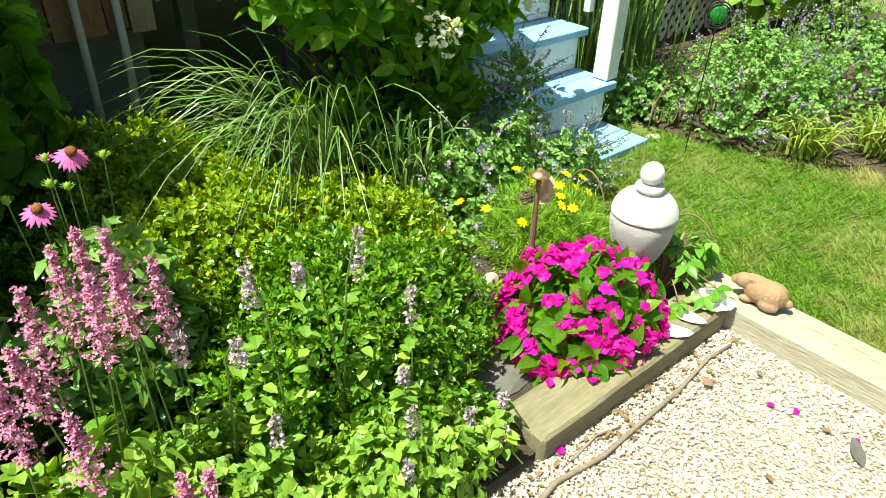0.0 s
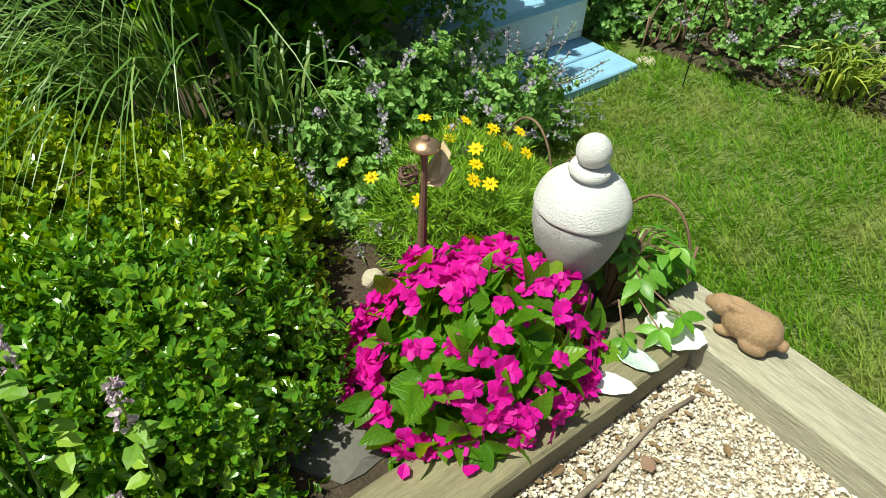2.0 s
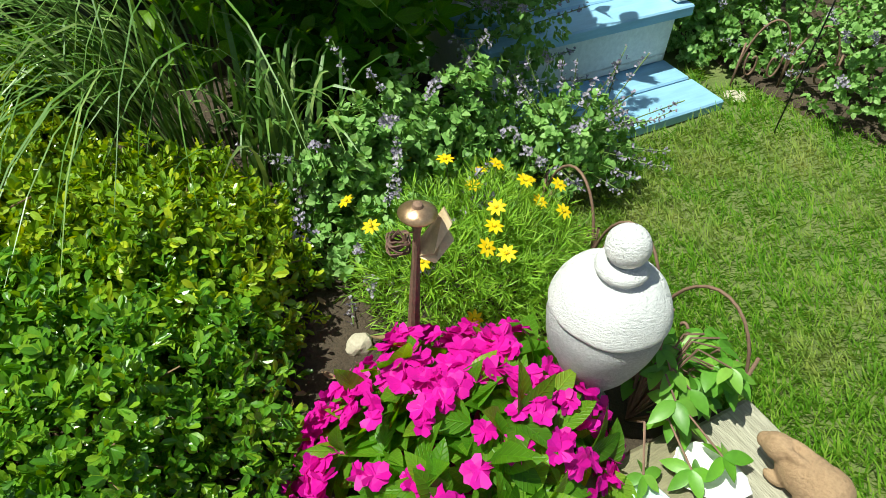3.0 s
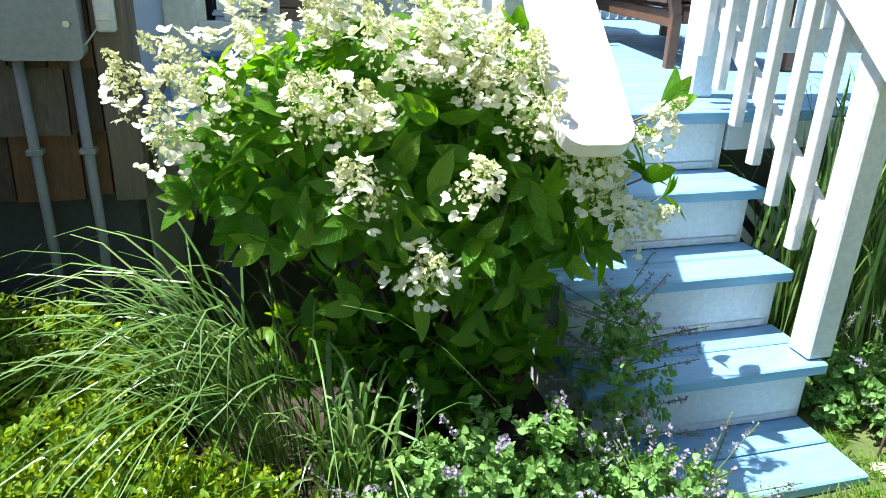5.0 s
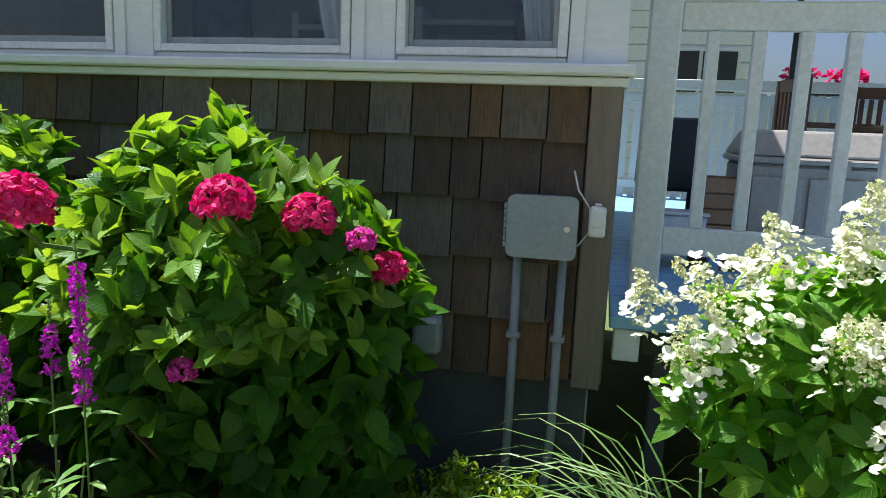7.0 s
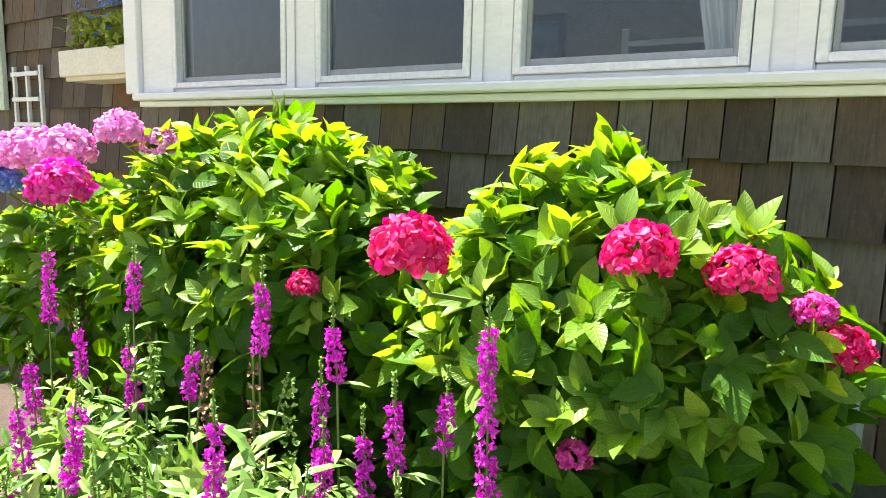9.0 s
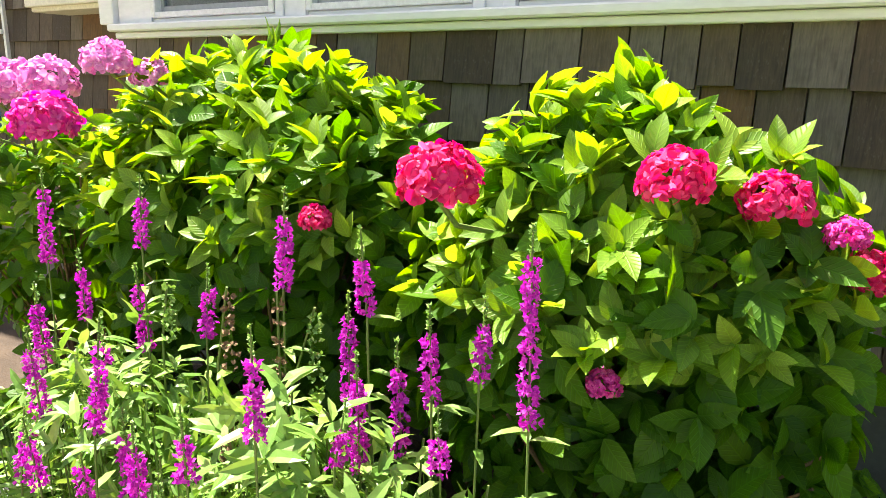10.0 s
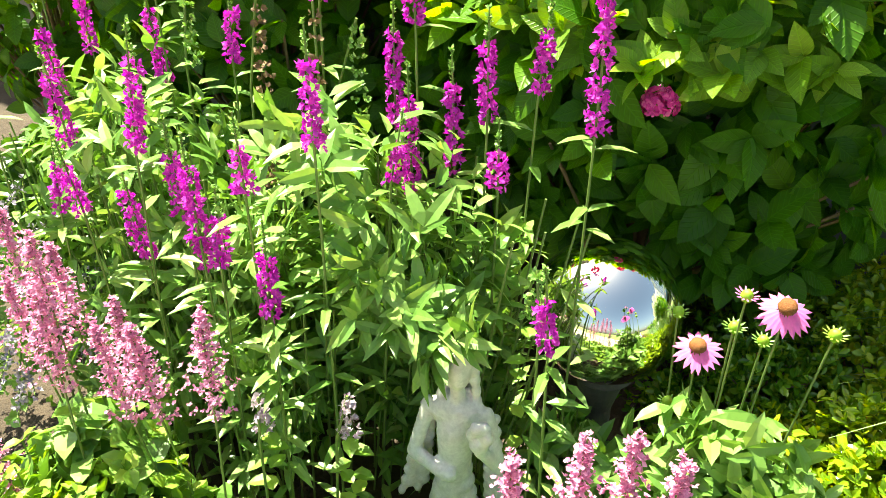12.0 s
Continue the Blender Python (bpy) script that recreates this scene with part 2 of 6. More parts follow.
M["shingle"] = shingle_mat()
M["cornerboard"] = plain_mat("weathered_board", (0.16, 0.13, 0.10), (0.28, 0.22, 0.17), 34, 0.85, (1, 1, 0.09), 0.7)
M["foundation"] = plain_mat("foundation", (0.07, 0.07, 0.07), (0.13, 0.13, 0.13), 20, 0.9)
M["grey_plastic"] = plain_mat("grey_plastic", (0.27, 0.31, 0.32), (0.33, 0.37, 0.38), 30, 0.4, bumps=0.05)
M["pvc"] = plain_mat("grey_conduit", (0.25, 0.27, 0.28), (0.31, 0.33, 0.34), 30, 0.5, bumps=0.05)
M["white_plastic"] = plain_mat("white_plastic", (0.72, 0.72, 0.70), (0.80, 0.80, 0.78), 30, 0.4, bumps=0.05)
M["steel"] = plain_mat("steel", (0.5, 0.5, 0.5), (0.6, 0.6, 0.6), 60, 0.3, metal=1.0)
M["resin"] = plain_mat("taupe_resin", (0.30, 0.27, 0.23), (0.38, 0.34, 0.29), 14, 0.5, bumps=0.1)
M["black"] = plain_mat("black_plastic", (0.012, 0.012, 0.014), (0.03, 0.03, 0.034), 20, 0.5)
M["teak"] = plain_mat("teak", (0.10, 0.045, 0.026), (0.21, 0.10, 0.055), 26, 0.55, (0.15, 1, 1), 0.3)
M["box_wood"] = plain_mat("brown_box", (0.22, 0.13, 0.07), (0.34, 0.21, 0.12), 20, 0.7)
M["screen"] = plain_mat("grey_sash", (0.30, 0.32, 0.33), (0.38, 0.40, 0.41), 20, 0.5)
M["interior"] = plain_mat("room_plaster", (0.50, 0.50, 0.48), (0.58, 0.58, 0.55), 8, 0.9)
M["roof"] = plain_mat("roof_shingle", (0.12, 0.11, 0.11), (0.22, 0.21, 0.20), 20, 0.9, bumps=0.6)
M["red_cloth"] = plain_mat("red_cloth", (0.45, 0.03, 0.04), (0.60, 0.05, 0.06), 30, 0.8)
M["yellow_cloth"] = plain_mat("yellow_cloth", (0.75, 0.55, 0.14), (0.82, 0.64, 0.22), 30, 0.8)
M["siding"] = plain_mat("white_siding", (0.72, 0.73, 0.74), (0.80, 0.80, 0.80), 10, 0.6)
M["planter"] = plain_mat("cream_planter", (0.66, 0.62, 0.52), (0.78, 0.74, 0.64), 24, 0.6)
M["shutter"] = plain_mat("pale_green_paint", (0.55, 0.66, 0.52), (0.62, 0.72, 0.58), 20, 0.5)
M["blue_picture"] = plain_mat("blue_picture", (0.05, 0.14, 0.40), (0.16, 0.32, 0.62), 30, 0.5)
M["wicker"] = plain_mat("dark_wicker", (0.09, 0.05, 0.04), (0.20, 0.11, 0.08), 90, 0.7, bumps=0.8)

mm, mt, mb = nodes_of("mirror_ball")
mb.inputs["Base Color"].default_value, mb.inputs["Metallic"].default_value = (0.86, 0.84, 0.80, 1), 1.0
mt.links.new(ramp(mt, noise_of(mt, 18, 4), ((0.4, (0.03,) * 3), (0.8, (0.09,) * 3))), mb.inputs["Roughness"])
M["mirror"] = mm
gm, gt, gb = nodes_of("window_glass")
gb.inputs["Base Color"].default_value, gb.inputs["Roughness"].default_value = (0.9, 0.94, 0.94, 1), 0.02
gb.inputs["Transmission Weight"].default_value, gb.inputs["IOR"].default_value = 1.0, 1.5
M["glass"] = gm
dg, dt, db = nodes_of("green_glass")
db.inputs["Base Color"].default_value, db.inputs["Roughness"].default_value = (0.05, 0.42, 0.08, 1), 0.08
db.inputs["Transmission Weight"].default_value = 0.7
M["green_glass"] = dg
st, stt, stb = nodes_of("striped_cloth")
wv = stt.nodes.new("ShaderNodeTexWave")
wv.inputs["Scale"].default_value = 9
wv.bands_direction = "X"
stt.links.new(stt.nodes.new("ShaderNodeTexCoord").outputs["Object"], wv.inputs[0])
stt.links.new(ramp(stt, wv.outputs[0], ((0.2, (0.16, 0.05, 0.07)), (0.45, (0.62, 0.55, 0.44)), (0.7, (0.30, 0.34, 0.24)), (0.9, (0.70, 0.66, 0.58)))), stb.inputs["Base Color"])
stb.inputs["Roughness"].default_value = 0.9
M["stripes"] = st

# ---- building helpers ----


def thing(name, loc, label, category, group="", kind=""):
    """An Empty at a thing's base."""
    e = new(name)
    e.empty_display_size = 0.05
    e.location = loc
    return tagged(e, label, category, group, kind)


def put(ob, parent):
    if parent is not None:
        ob.parent = parent
        if parent.parent is None:
            ob.matrix_parent_inverse = Matrix.Translation(-parent.location)
    return ob


def mesh_ob(name, verts, faces, mat, parent=None, label="", smooth=False, kind="", shape=None):
    me = bpy.data.meshes.new(name)
    me.from_pydata([tuple(v) for v in verts], [], [tuple(f) for f in faces])
    me.materials.append(mat)
    if smooth:
        me.polygons.foreach_set("use_smooth", [True] * len(me.polygons))
    if shape is not None:
        uv = np.tile(np.array(shape[0], float) * (1, 0.5) + (0, 0.5), (len(verts) // len(shape[0]), 1))
        idx = np.empty(len(me.loops), dtype=np.int32)
        me.loops.foreach_get("vertex_index", idx)
        me.uv_layers.new(name="leaf").data.foreach_set("uv", uv[idx].ravel())
    me.update()
    return tagged(put(new(name, me), parent), label, kind=kind)


def part(name, bm, mat, parent, label="", smooth=False):
    me = bpy.data.meshes.new(name)
    bm.to_mesh(me)
    bm.free()
    me.materials.append(mat)
    if smooth:
        me.polygons.foreach_set("use_smooth", [True] * len(me.polygons))
    return tagged(put(new(name, me), parent), label)


def box_bm(x0, x1, y0, y1, z0, z1, bevel=0.004, turn=None):
    bm = bmesh.new()
    bmesh.ops.create_cube(bm, size=1)
    for v in bm.verts:
        v.co = Vector(((x0 + x1) / 2 + v.co.x * (x1 - x0), (y0 + y1) / 2 + v.co.y * (y1 - y0), (z0 + z1) / 2 + v.co.z * (z1 - z0)))
    if bevel:
        bmesh.ops.bevel(bm, geom=bm.edges[:], offset=min(bevel, 0.3 * min(x1 - x0, y1 - y0, z1 - z0)), segments=1, affect="EDGES", profile=0.5)
    if turn is not None:
        bmesh.ops.transform(bm, matrix=turn, verts=bm.verts[:])
    return bm


def box(name, x0, x1, y0, y1, z0, z1, mat, parent=None, label="", bevel=0.004):
    return part(name, box_bm(x0, x1, y0, y1, z0, z1, bevel), M[mat], parent, label)


def beam_bm(a, b, w, h, bevel=0.004):
    """A squared bar from a to b, w wide and h thick."""
    a, b = Vector(a), Vector(b)
    bm = box_bm(-w / 2, w / 2, -h / 2, h / 2, 0, (b - a).length, bevel)
    q = (b - a).to_track_quat("Z", "Y")
    bmesh.ops.transform(bm, matrix=Matrix.Translation(a) @ q.to_matrix().to_4x4(), verts=bm.verts[:])
    return bm


def lathe_bm(profile, c, n=32, wobble=0.0):
    bm = bmesh.new()
    rings = []
    for r, z in profile:
        ring = []
        for i in range(n):
            a = 2 * math.pi * i / n
            k = 1 + wobble * noise.noise((math.cos(a) * 2, math.sin(a) * 2, z * 9))
            ring.append(bm.verts.new((c[0] + r * k * math.cos(a), c[1] + r * k * math.sin(a), c[2] + z)))
        rings.append(ring)
    for p, q in zip(rings, rings[1:]):
        for i in range(n):
            bm.faces.new((p[i], p[(i + 1) % n], q[(i + 1) % n], q[i]))
    bm.faces.new(list(reversed(rings[0])))
    bm.faces.new(rings[-1])
    return bm


def tubes(paths, radius, n=5, taper=1.0):
    """Round stems along lists of points."""
    verts, faces = [], []
    for path in paths:
        pts = [Vector(p) for p in path]
        start = len(verts)
        for i, p in enumerate(pts):
            d = (pts[min(i + 1, len(pts) - 1)] - pts[max(i - 1, 0)]).normalized()
            s = d.cross(Vector((0.31, 0.2, 0.93))).normalized()
            u = d.cross(s)
            r = radius * (1 + (taper - 1) * i / max(1, len(pts) - 1))
            for k in range(n):
                a = 2 * math.pi * k / n
                verts.append(p + s * (r * math.cos(a)) + u * (r * math.sin(a)))
        for i in range(len(pts) - 1):
            for k in range(n):
                a, b = start + i * n + k, start + i * n + (k + 1) % n
                faces.append((a, b, b + n, a + n))
        faces.append(tuple(start + k for k in reversed(range(n))))
        faces.append(tuple(start + (len(pts) - 1) * n + k for k in range(n)))
    return verts, faces


def unit(a):
    return a / np.maximum(np.linalg.norm(a, axis=1, keepdims=True), 1e-9)


SMALL = ([(0, 0), (0.5, -1), (1, 0), (0.5, 1)], [(0, 1, 2), (0, 2, 3)])
MID = ([(0, 0), (0.3, -1), (0.35, 0), (0.3, 1), (0.7, -0.8), (0.72, 0), (0.7, 0.8), (1, 0)],
       [(0, 1, 2), (0, 2, 3), (1, 4, 5, 2), (2, 5, 6, 3), (4, 7, 5), (5, 7, 6)])
_rows = [(0.0, 0.05), (0.12, 0.55), (0.3, 0.95), (0.5, 1.0), (0.7, 0.78), (0.87, 0.4)]
BIG = ([p for u, w in _rows for p in ((u, -w), (u, 0), (u, w))] + [(1.0, 0)],
       [f for i in range(5) for f in ((3 * i, 3 * i + 3, 3 * i + 4, 3 * i + 1), (3 * i + 1, 3 * i + 4, 3 * i + 5, 3 * i + 2))] + [(15, 18, 16), (16, 18, 17)])
OVAL = ([(0, 0), (0.5, -0.95), (0.55, 0), (0.5, 0.95), (0.86, -0.72), (1, 0), (0.86, 0.72)], [(0, 1, 2), (0, 2, 3), (1, 4, 5, 2), (2, 5, 6, 3)])
HEART = ([(0, -0.2), (0, 0.2), (0.4, -0.75), (0.42, 0), (0.4, 0.75), (0.75, -1.0), (0.75, 1.0), (1.0, -0.55), (1.0, 0.55), (0.86, 0)], [(0, 2, 3, 1), (1, 3, 4), (2, 5, 9, 3), (3, 9, 6, 4), (5, 7, 9), (9, 8, 6)])
PETAL = ([(0, -0.25), (0, 0.25), (0.5, -0.9), (0.5, 0.9), (0.88, -0.75), (0.88, 0.75), (1.0, 0)], [(0, 2, 3, 1), (2, 4, 5, 3), (4, 6, 5)])


def leaf_arrays(P, D, N, L, W, shape, fold=0.25, curl=0.2):
    """Vertices and faces of many leaves: foot, way, upper side, length and half width of each."""
    uv = np.array(shape[0], float)
    D = unit(D)
    S = unit(np.cross(D, N))
    N2 = np.cross(S, D)
    L = np.broadcast_to(np.asarray(L, float), (len(P),))
    W = np.broadcast_to(np.asarray(W, float), (len(P),))
    fold = np.broadcast_to(np.asarray(fold, float), (len(P),))
    curl = np.broadcast_to(np.asarray(curl, float), (len(P),))
    u, v = uv[:, 0], uv[:, 1]
    V = (P[:, None] + D[:, None] * (L[:, None] * u)[..., None] + S[:, None] * (W[:, None] * v)[..., None]
         + N2[:, None] * ((W * fold)[:, None] * np.abs(v) - (L * curl)[:, None] * u * u)[..., None])
    k = len(uv)
    faces = [tuple(i * k + j for j in f) for i in range(len(P)) for f in shape[1]]
    return V.reshape(-1, 3), faces


def joined(chunks):
    verts, faces, n = [], [], 0
    for v, f in chunks:
        verts.append(np.asarray(v, float).reshape(-1, 3))
        faces += [tuple(i + n for i in g) for g in f]
        n += len(v)
    return np.concatenate(verts), faces


def lump(d, seed):
    return np.array([noise.noise((x * 2.6 + seed, y * 2.6, z * 2.6)) * 0.6 + noise.noise((x * 6 + seed, y * 6, z * 6)) * 0.4 + noise.noise((x * 13, y * 13 + seed, z * 13)) * 0.3 for x, y, z in d])


def mound(rng, n, c, r, seed, uneven=0.25, depth=0.35, low=-0.1, up=0.0):
    """Points in the outer layer of an uneven mound, and the way outwards at each."""
    d = unit(rng.normal(size=(n * 3, 3)))
    d = d[d[:, 2] > low][:n]
    k = (1 + uneven * lump(d, seed)) * (1 - depth * rng.random(len(d)) ** 1.6)
    P = np.array(c) + d * np.array(r) * k[:, None]
    return P, unit(d / np.array(r) + np.array([0, 0, up]))


def sprigs(rng, P, A, per, spread, L, W, shape, fold, curl, along=0.0):
    """A whorl of leaves round the way A at every point P."""
    n = len(P)
    P2, A2 = np.repeat(P, per, 0), np.repeat(unit(A + rng.normal(size=(n, 3)) * 0.35), per, 0)
    R = rng.normal(size=(n * per, 3))
    side = unit(np.cross(A2, R))
    s = spread * (0.6 + 0.6 * rng.random((n * per, 1)))
    D = unit(A2 * np.cos(s) + side * np.sin(s))
    if along:
        P2 = P2 - A2 * (along * rng.random((n * per, 1)))
    k = 0.65 + 0.6 * rng.random(n * per)
    return leaf_arrays(P2, D, A2 + rng.normal(size=(n * per, 3)) * 0.25, L * k, W * k, shape, fold, curl)


def blades(rng, feet, way, length, lift, width, segs=6, sag=1.0):
    """Long arching blades."""
    verts, faces = [], []
    for i in range(len(feet)):
        f, w = np.array(feet[i]), np.array([*way[i], 0.0])
        Ln, up = length[i], lift[i]
        side = np.array([-w[1], w[0], 0.0])
        wid = width * (0.7 + 0.6 * rng.random())
        tw = rng.normal() * 0.5
        start = len(verts)
        for k in range(segs + 1):
            s = k / segs
            p = f + w * (Ln * (s ** 1.4)) + np.array([0, 0, up * (1.9 * s - sag * s * s)]) + side * (tw * 0.06 * s * s)
            q = wid * (1 - s ** 2.2) + 0.0004
            lean = side * math.cos(tw * s) + np.array([0, 0, 1]) * math.sin(tw * s)
            verts += [p - lean * q, p + lean * q]
        for k in range(segs):
            a = start + 2 * k
            faces.append((a, a + 1, a + 3, a + 2))
    return verts, faces


def ways(rng, n):
    a = rng.random(n) * 2 * math.pi
    return np.stack([np.cos(a), np.sin(a)], 1)

# ---- ground ----


def sheet(name, x0, x1, y0, y1, z, step, rough, mat, label, category, thick=0.0, seed=0.0):
    nx, ny = max(2, int((x1 - x0) / step)), max(2, int((y1 - y0) / step))
    verts = [(x0 + (x1 - x0) * i / nx, y0 + (y1 - y0) * j / ny, 0) for j in range(ny + 1) for i in range(nx + 1)]
    verts = [(x, y, z + rough * (noise.noise((x * 2 + seed, y * 2, 1)) + 0.5 * noise.noise((x * 9 + seed, y * 9, 2)))) for x, y, _ in verts]
    faces = [(j * (nx + 1) + i, j * (nx + 1) + i + 1, (j + 1) * (nx + 1) + i + 1, (j + 1) * (nx + 1) + i) for j in range(ny) for i in range(nx)]
    return tagged(mesh_ob(name, verts, faces, M[mat], None, "", True), label, category, kind="structure")


def ground_sheet():
    cuts = [-900, -60, -8] + [-8 + 0.5 * i for i in range(1, 40)] + [60, 900]
    verts = [(x, y, -0.06) for y in cuts for x in cuts]
    n = len(cuts)
    faces = [(j * n + i, j * n + i + 1, (j + 1) * n + i + 1, (j + 1) * n + i) for j in range(n - 1) for i in range(n - 1)]
    return tagged(mesh_ob("ground", verts, faces, M["turf"]), "worn turf ground running to the horizon", "ground", kind="structure")


ground_sheet()
sheet("lawn", 2.17, 6.5, -3.0, 4.5, -0.03, 0.08, 0.008, "turf", "close-mown sunny lawn beside the gravel", "lawn")
sheet("gravel_path", -5.0, 2.03, -4.0, 1.24, 0.0, 0.08, 0.006, "grit", "pale gritty bed under the loose gravel", "path")
sheet("flower_bed", -5.0, 2.14, 1.2, 3.1, 0.035, 0.05, 0.016, "soil", "dark crumbly garden soil of the flower bed", "soil", seed=3)
sheet("flower_bed", 2.10, 2.29, 1.95, 3.1, -0.02, 0.04, 0.02, "soil", "dark soil beside the blue garden steps", "soil", seed=5)
border = sheet("flower_bed", 2.9, 6.5, 0.4, 4.0, 0.0, 0.05, 0.012, "soil", "brown soil of the border behind the lawn", "soil", seed=9)
for vert in border.data.vertices:
    d = vert.co.x - 3.42 + 0.5 * (vert.co.y - 1.4) + 0.05 * noise.noise((vert.co.x * 5, vert.co.y * 5, 0))
    vert.co.z += -0.07 - (0.1 if vert.co.x < 3.2 and vert.co.y > 1.9 else 0.0) + 0.06 * max(0.0, min(1.0, d / 0.08))


def timber(x0, x1, y0, y1, z0, z1, mat):
    bm = box_bm(x0, x1, y0, y1, z0, z1, 0.008)
    bmesh.ops.subdivide_edges(bm, edges=[e for e in bm.edges if e.calc_length() > 0.3], cuts=14)
    for v in bm.verts:
        v.co += 0.003 * Vector((noise.noise(v.co * 7), noise.noise(v.co * 7 + Vector((5, 0, 0))), noise.noise(v.co * 7 + Vector((0, 5, 0)))))
    return tagged(part("landscape_timber", bm, M[mat], None), "weathered grey-green landscape timber edging the gravel", "timber", "bed edging timbers")


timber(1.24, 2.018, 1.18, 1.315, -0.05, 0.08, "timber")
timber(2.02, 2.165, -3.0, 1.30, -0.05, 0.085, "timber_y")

# ---- the house ----
WY = 2.99
wall = thing("wall_porch", (0, WY, 0), "porch wall of weathered grey-brown cedar shingles", "wall", kind="structure")
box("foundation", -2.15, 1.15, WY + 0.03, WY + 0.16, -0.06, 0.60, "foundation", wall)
box("sheathing", -2.12, 1.16, WY + 0.03, WY + 0.15, 0.604, 1.44, "cornerboard", wall)
rs = random.Random(4)
shared = {}


def shingle(x, w, z, h, lean, y, parent):
    key = round(w, 2)
    if key not in shared:
        bm = bmesh.new()
        bmesh.ops.create_cube(bm, size=1)
        for v in bm.verts:
            top = v.co.z > 0
            v.co = Vector((v.co.x * (key - 0.005), (0.0 if v.co.y > 0 else (-0.006 if top else -0.022)), v.co.z * (0.20 if top else 0.20)))
        me = bpy.data.meshes.new("shingle")
        bm.to_mesh(me)
        bm.free()
        me.materials.append(M["shingle"])
        shared[key] = me
    ob = put(new("shingle", shared[key]), parent)
    ob.matrix_basis = pose(x, y, z, lean, 0, 0) @ pose(0, 0, 0, 0, rs.uniform(-0.5, 0.5), 0)


CORNER_L, CORNER_R = -2.14, 1.10
for row in range(5):
    x = CORNER_L + 0.02
    z_low = 0.60 + 0.172 * row
    while x < CORNER_R - 0.03:
        w = min(rs.choice((0.09, 0.11, 0.13, 0.15, 0.17)), CORNER_R - x)
        if CORNER_R - x - w < 0.05:
            w = round(CORNER_R - x, 2)
        shingle(x + w / 2, w, z_low + 0.098 + rs.uniform(-0.006, 0.006), 0.2, -2.6, WY + 0.008 + 0.002 * rs.random(), wall)
        x += w
box("corner_board", 1.104, 1.185, WY - 0.022, WY + 0.03, 0.585, 1.45, "cornerboard", wall, "knotty weathered corner board")
box("corner_board", 1.160, 1.190, WY + 0.033, WY + 0.13, 0.585, 1.45, "cornerboard", wall)
box("side_wall", 1.05, 1.156, WY + 0.16, 6.0, 0.0, 2.6, "trim", wall)
sill = box("window_ledge", -2.10, 1.215, WY - 0.06, WY + 0.12, 1.462, 1.492, "trim", None, "", 0.006)
tagged(sill, "long painted white ledge with flaking paint under the windows", "sill", kind="structure")
apron = box("trim", -2.09, 1.2, WY - 0.03, WY + 0.1, 1.436, 1.460, "trim")
tagged(apron, "white trim board under the window ledge", "trim", kind="structure")

WINDOWS = [(-1.84, -1.207), (-1.002, -0.407), (-0.208, 0.381), (0.574, 1.004)]
band = thing("wall_windows", (0, WY, 1.5), "white painted porch wall around the windows", "wall", kind="structure")
edges = [-2.10] + [e for w in WINDOWS for e in (w[0] - 0.028, w[1] + 0.028)] + [1.19]
for i in range(0, len(edges), 2):
    box("panel", edges[i], edges[i + 1], WY, WY + 0.10, 1.494, 2.5, "trim", band)
for a, b in WINDOWS:
    box("panel", a - 0.0275, b + 0.0275, WY + 0.002, WY + 0.098, 1.494, 1.512, "trim", band)
    box("panel", a - 0.0275, b + 0.0275, WY + 0.002, WY + 0.098, 2.30, 2.5, "trim", band)
for i, (a, b) in enumerate(WINDOWS):
    w = thing("window_%d" % (i + 1), ((a + b) / 2, WY, 1.53), "white porch window with a grey sash and clear glass", "window", "porch windows", "structure")
    for x0, x1, z0, z1 in ((a - 0.0265, a, 1.513, 2.299), (b, b + 0.0265, 1.513, 2.299), (a, b, 1.513, 1.535), (a, b, 2.27, 2.299)):
        box("frame", x0, x1, WY - 0.012, WY + 0.05, z0, z1, "white_paint", w, "", 0.003)
    for x0, x1, z0, z1 in ((a + 0.001, a + 0.016, 1.537, 2.268), (b - 0.016, b - 0.001, 1.537, 2.268), (a + 0.016, b - 0.016, 1.537, 1.558), (a + 0.016, b - 0.016, 2.25, 2.268)):
        box("sash", x0, x1, WY + 0.018, WY + 0.04, z0, z1, "screen", w, "grey aluminium sash", 0.002)
    g = box("pane", a + 0.014, b - 0.014, WY + 0.026, WY + 0.030, 1.555, 2.252, "glass", w, "", 0)
    g.visible_shadow = False
    box("casing", a - 0.07, a - 0.03, WY - 0.008, WY - 0.001, 1.496, 2.36, "trim", w, "", 0.002)
    box("casing", b + 0.03, b + 0.07, WY - 0.008, WY - 0.001, 1.496, 2.36, "trim", w, "", 0.002)

room = thing("room_shell", (-0.5, 4.5, 0.7), "plain pale walls and floor inside the porch", "room", kind="structure")
box("back_wall", -2.12, 1.04, 5.9, 6.0, 0.7, 2.5, "interior", room)
box("room_floor", -2.12, 1.04, WY + 0.17, 5.89, 0.62, 0.7, "box_wood", room)
box("end_wall", -2.2, -2.125, WY + 0.17, 6.0, 0.0, 2.5, "interior", room)
ceil = box("ceiling", -2.4, 1.2, WY + 0.11, 6.0, 2.502, 2.56, "interior")
tagged(ceil, "pale flat porch ceiling", "ceiling", kind="structure")
roof = part("roof", box_bm(-2.5, 1.25, WY + 0.005, 6.1, 2.565, 2.64, 0.01), M["roof"], None)
tagged(roof, "dark low roof over the porch", "roof", kind="structure")


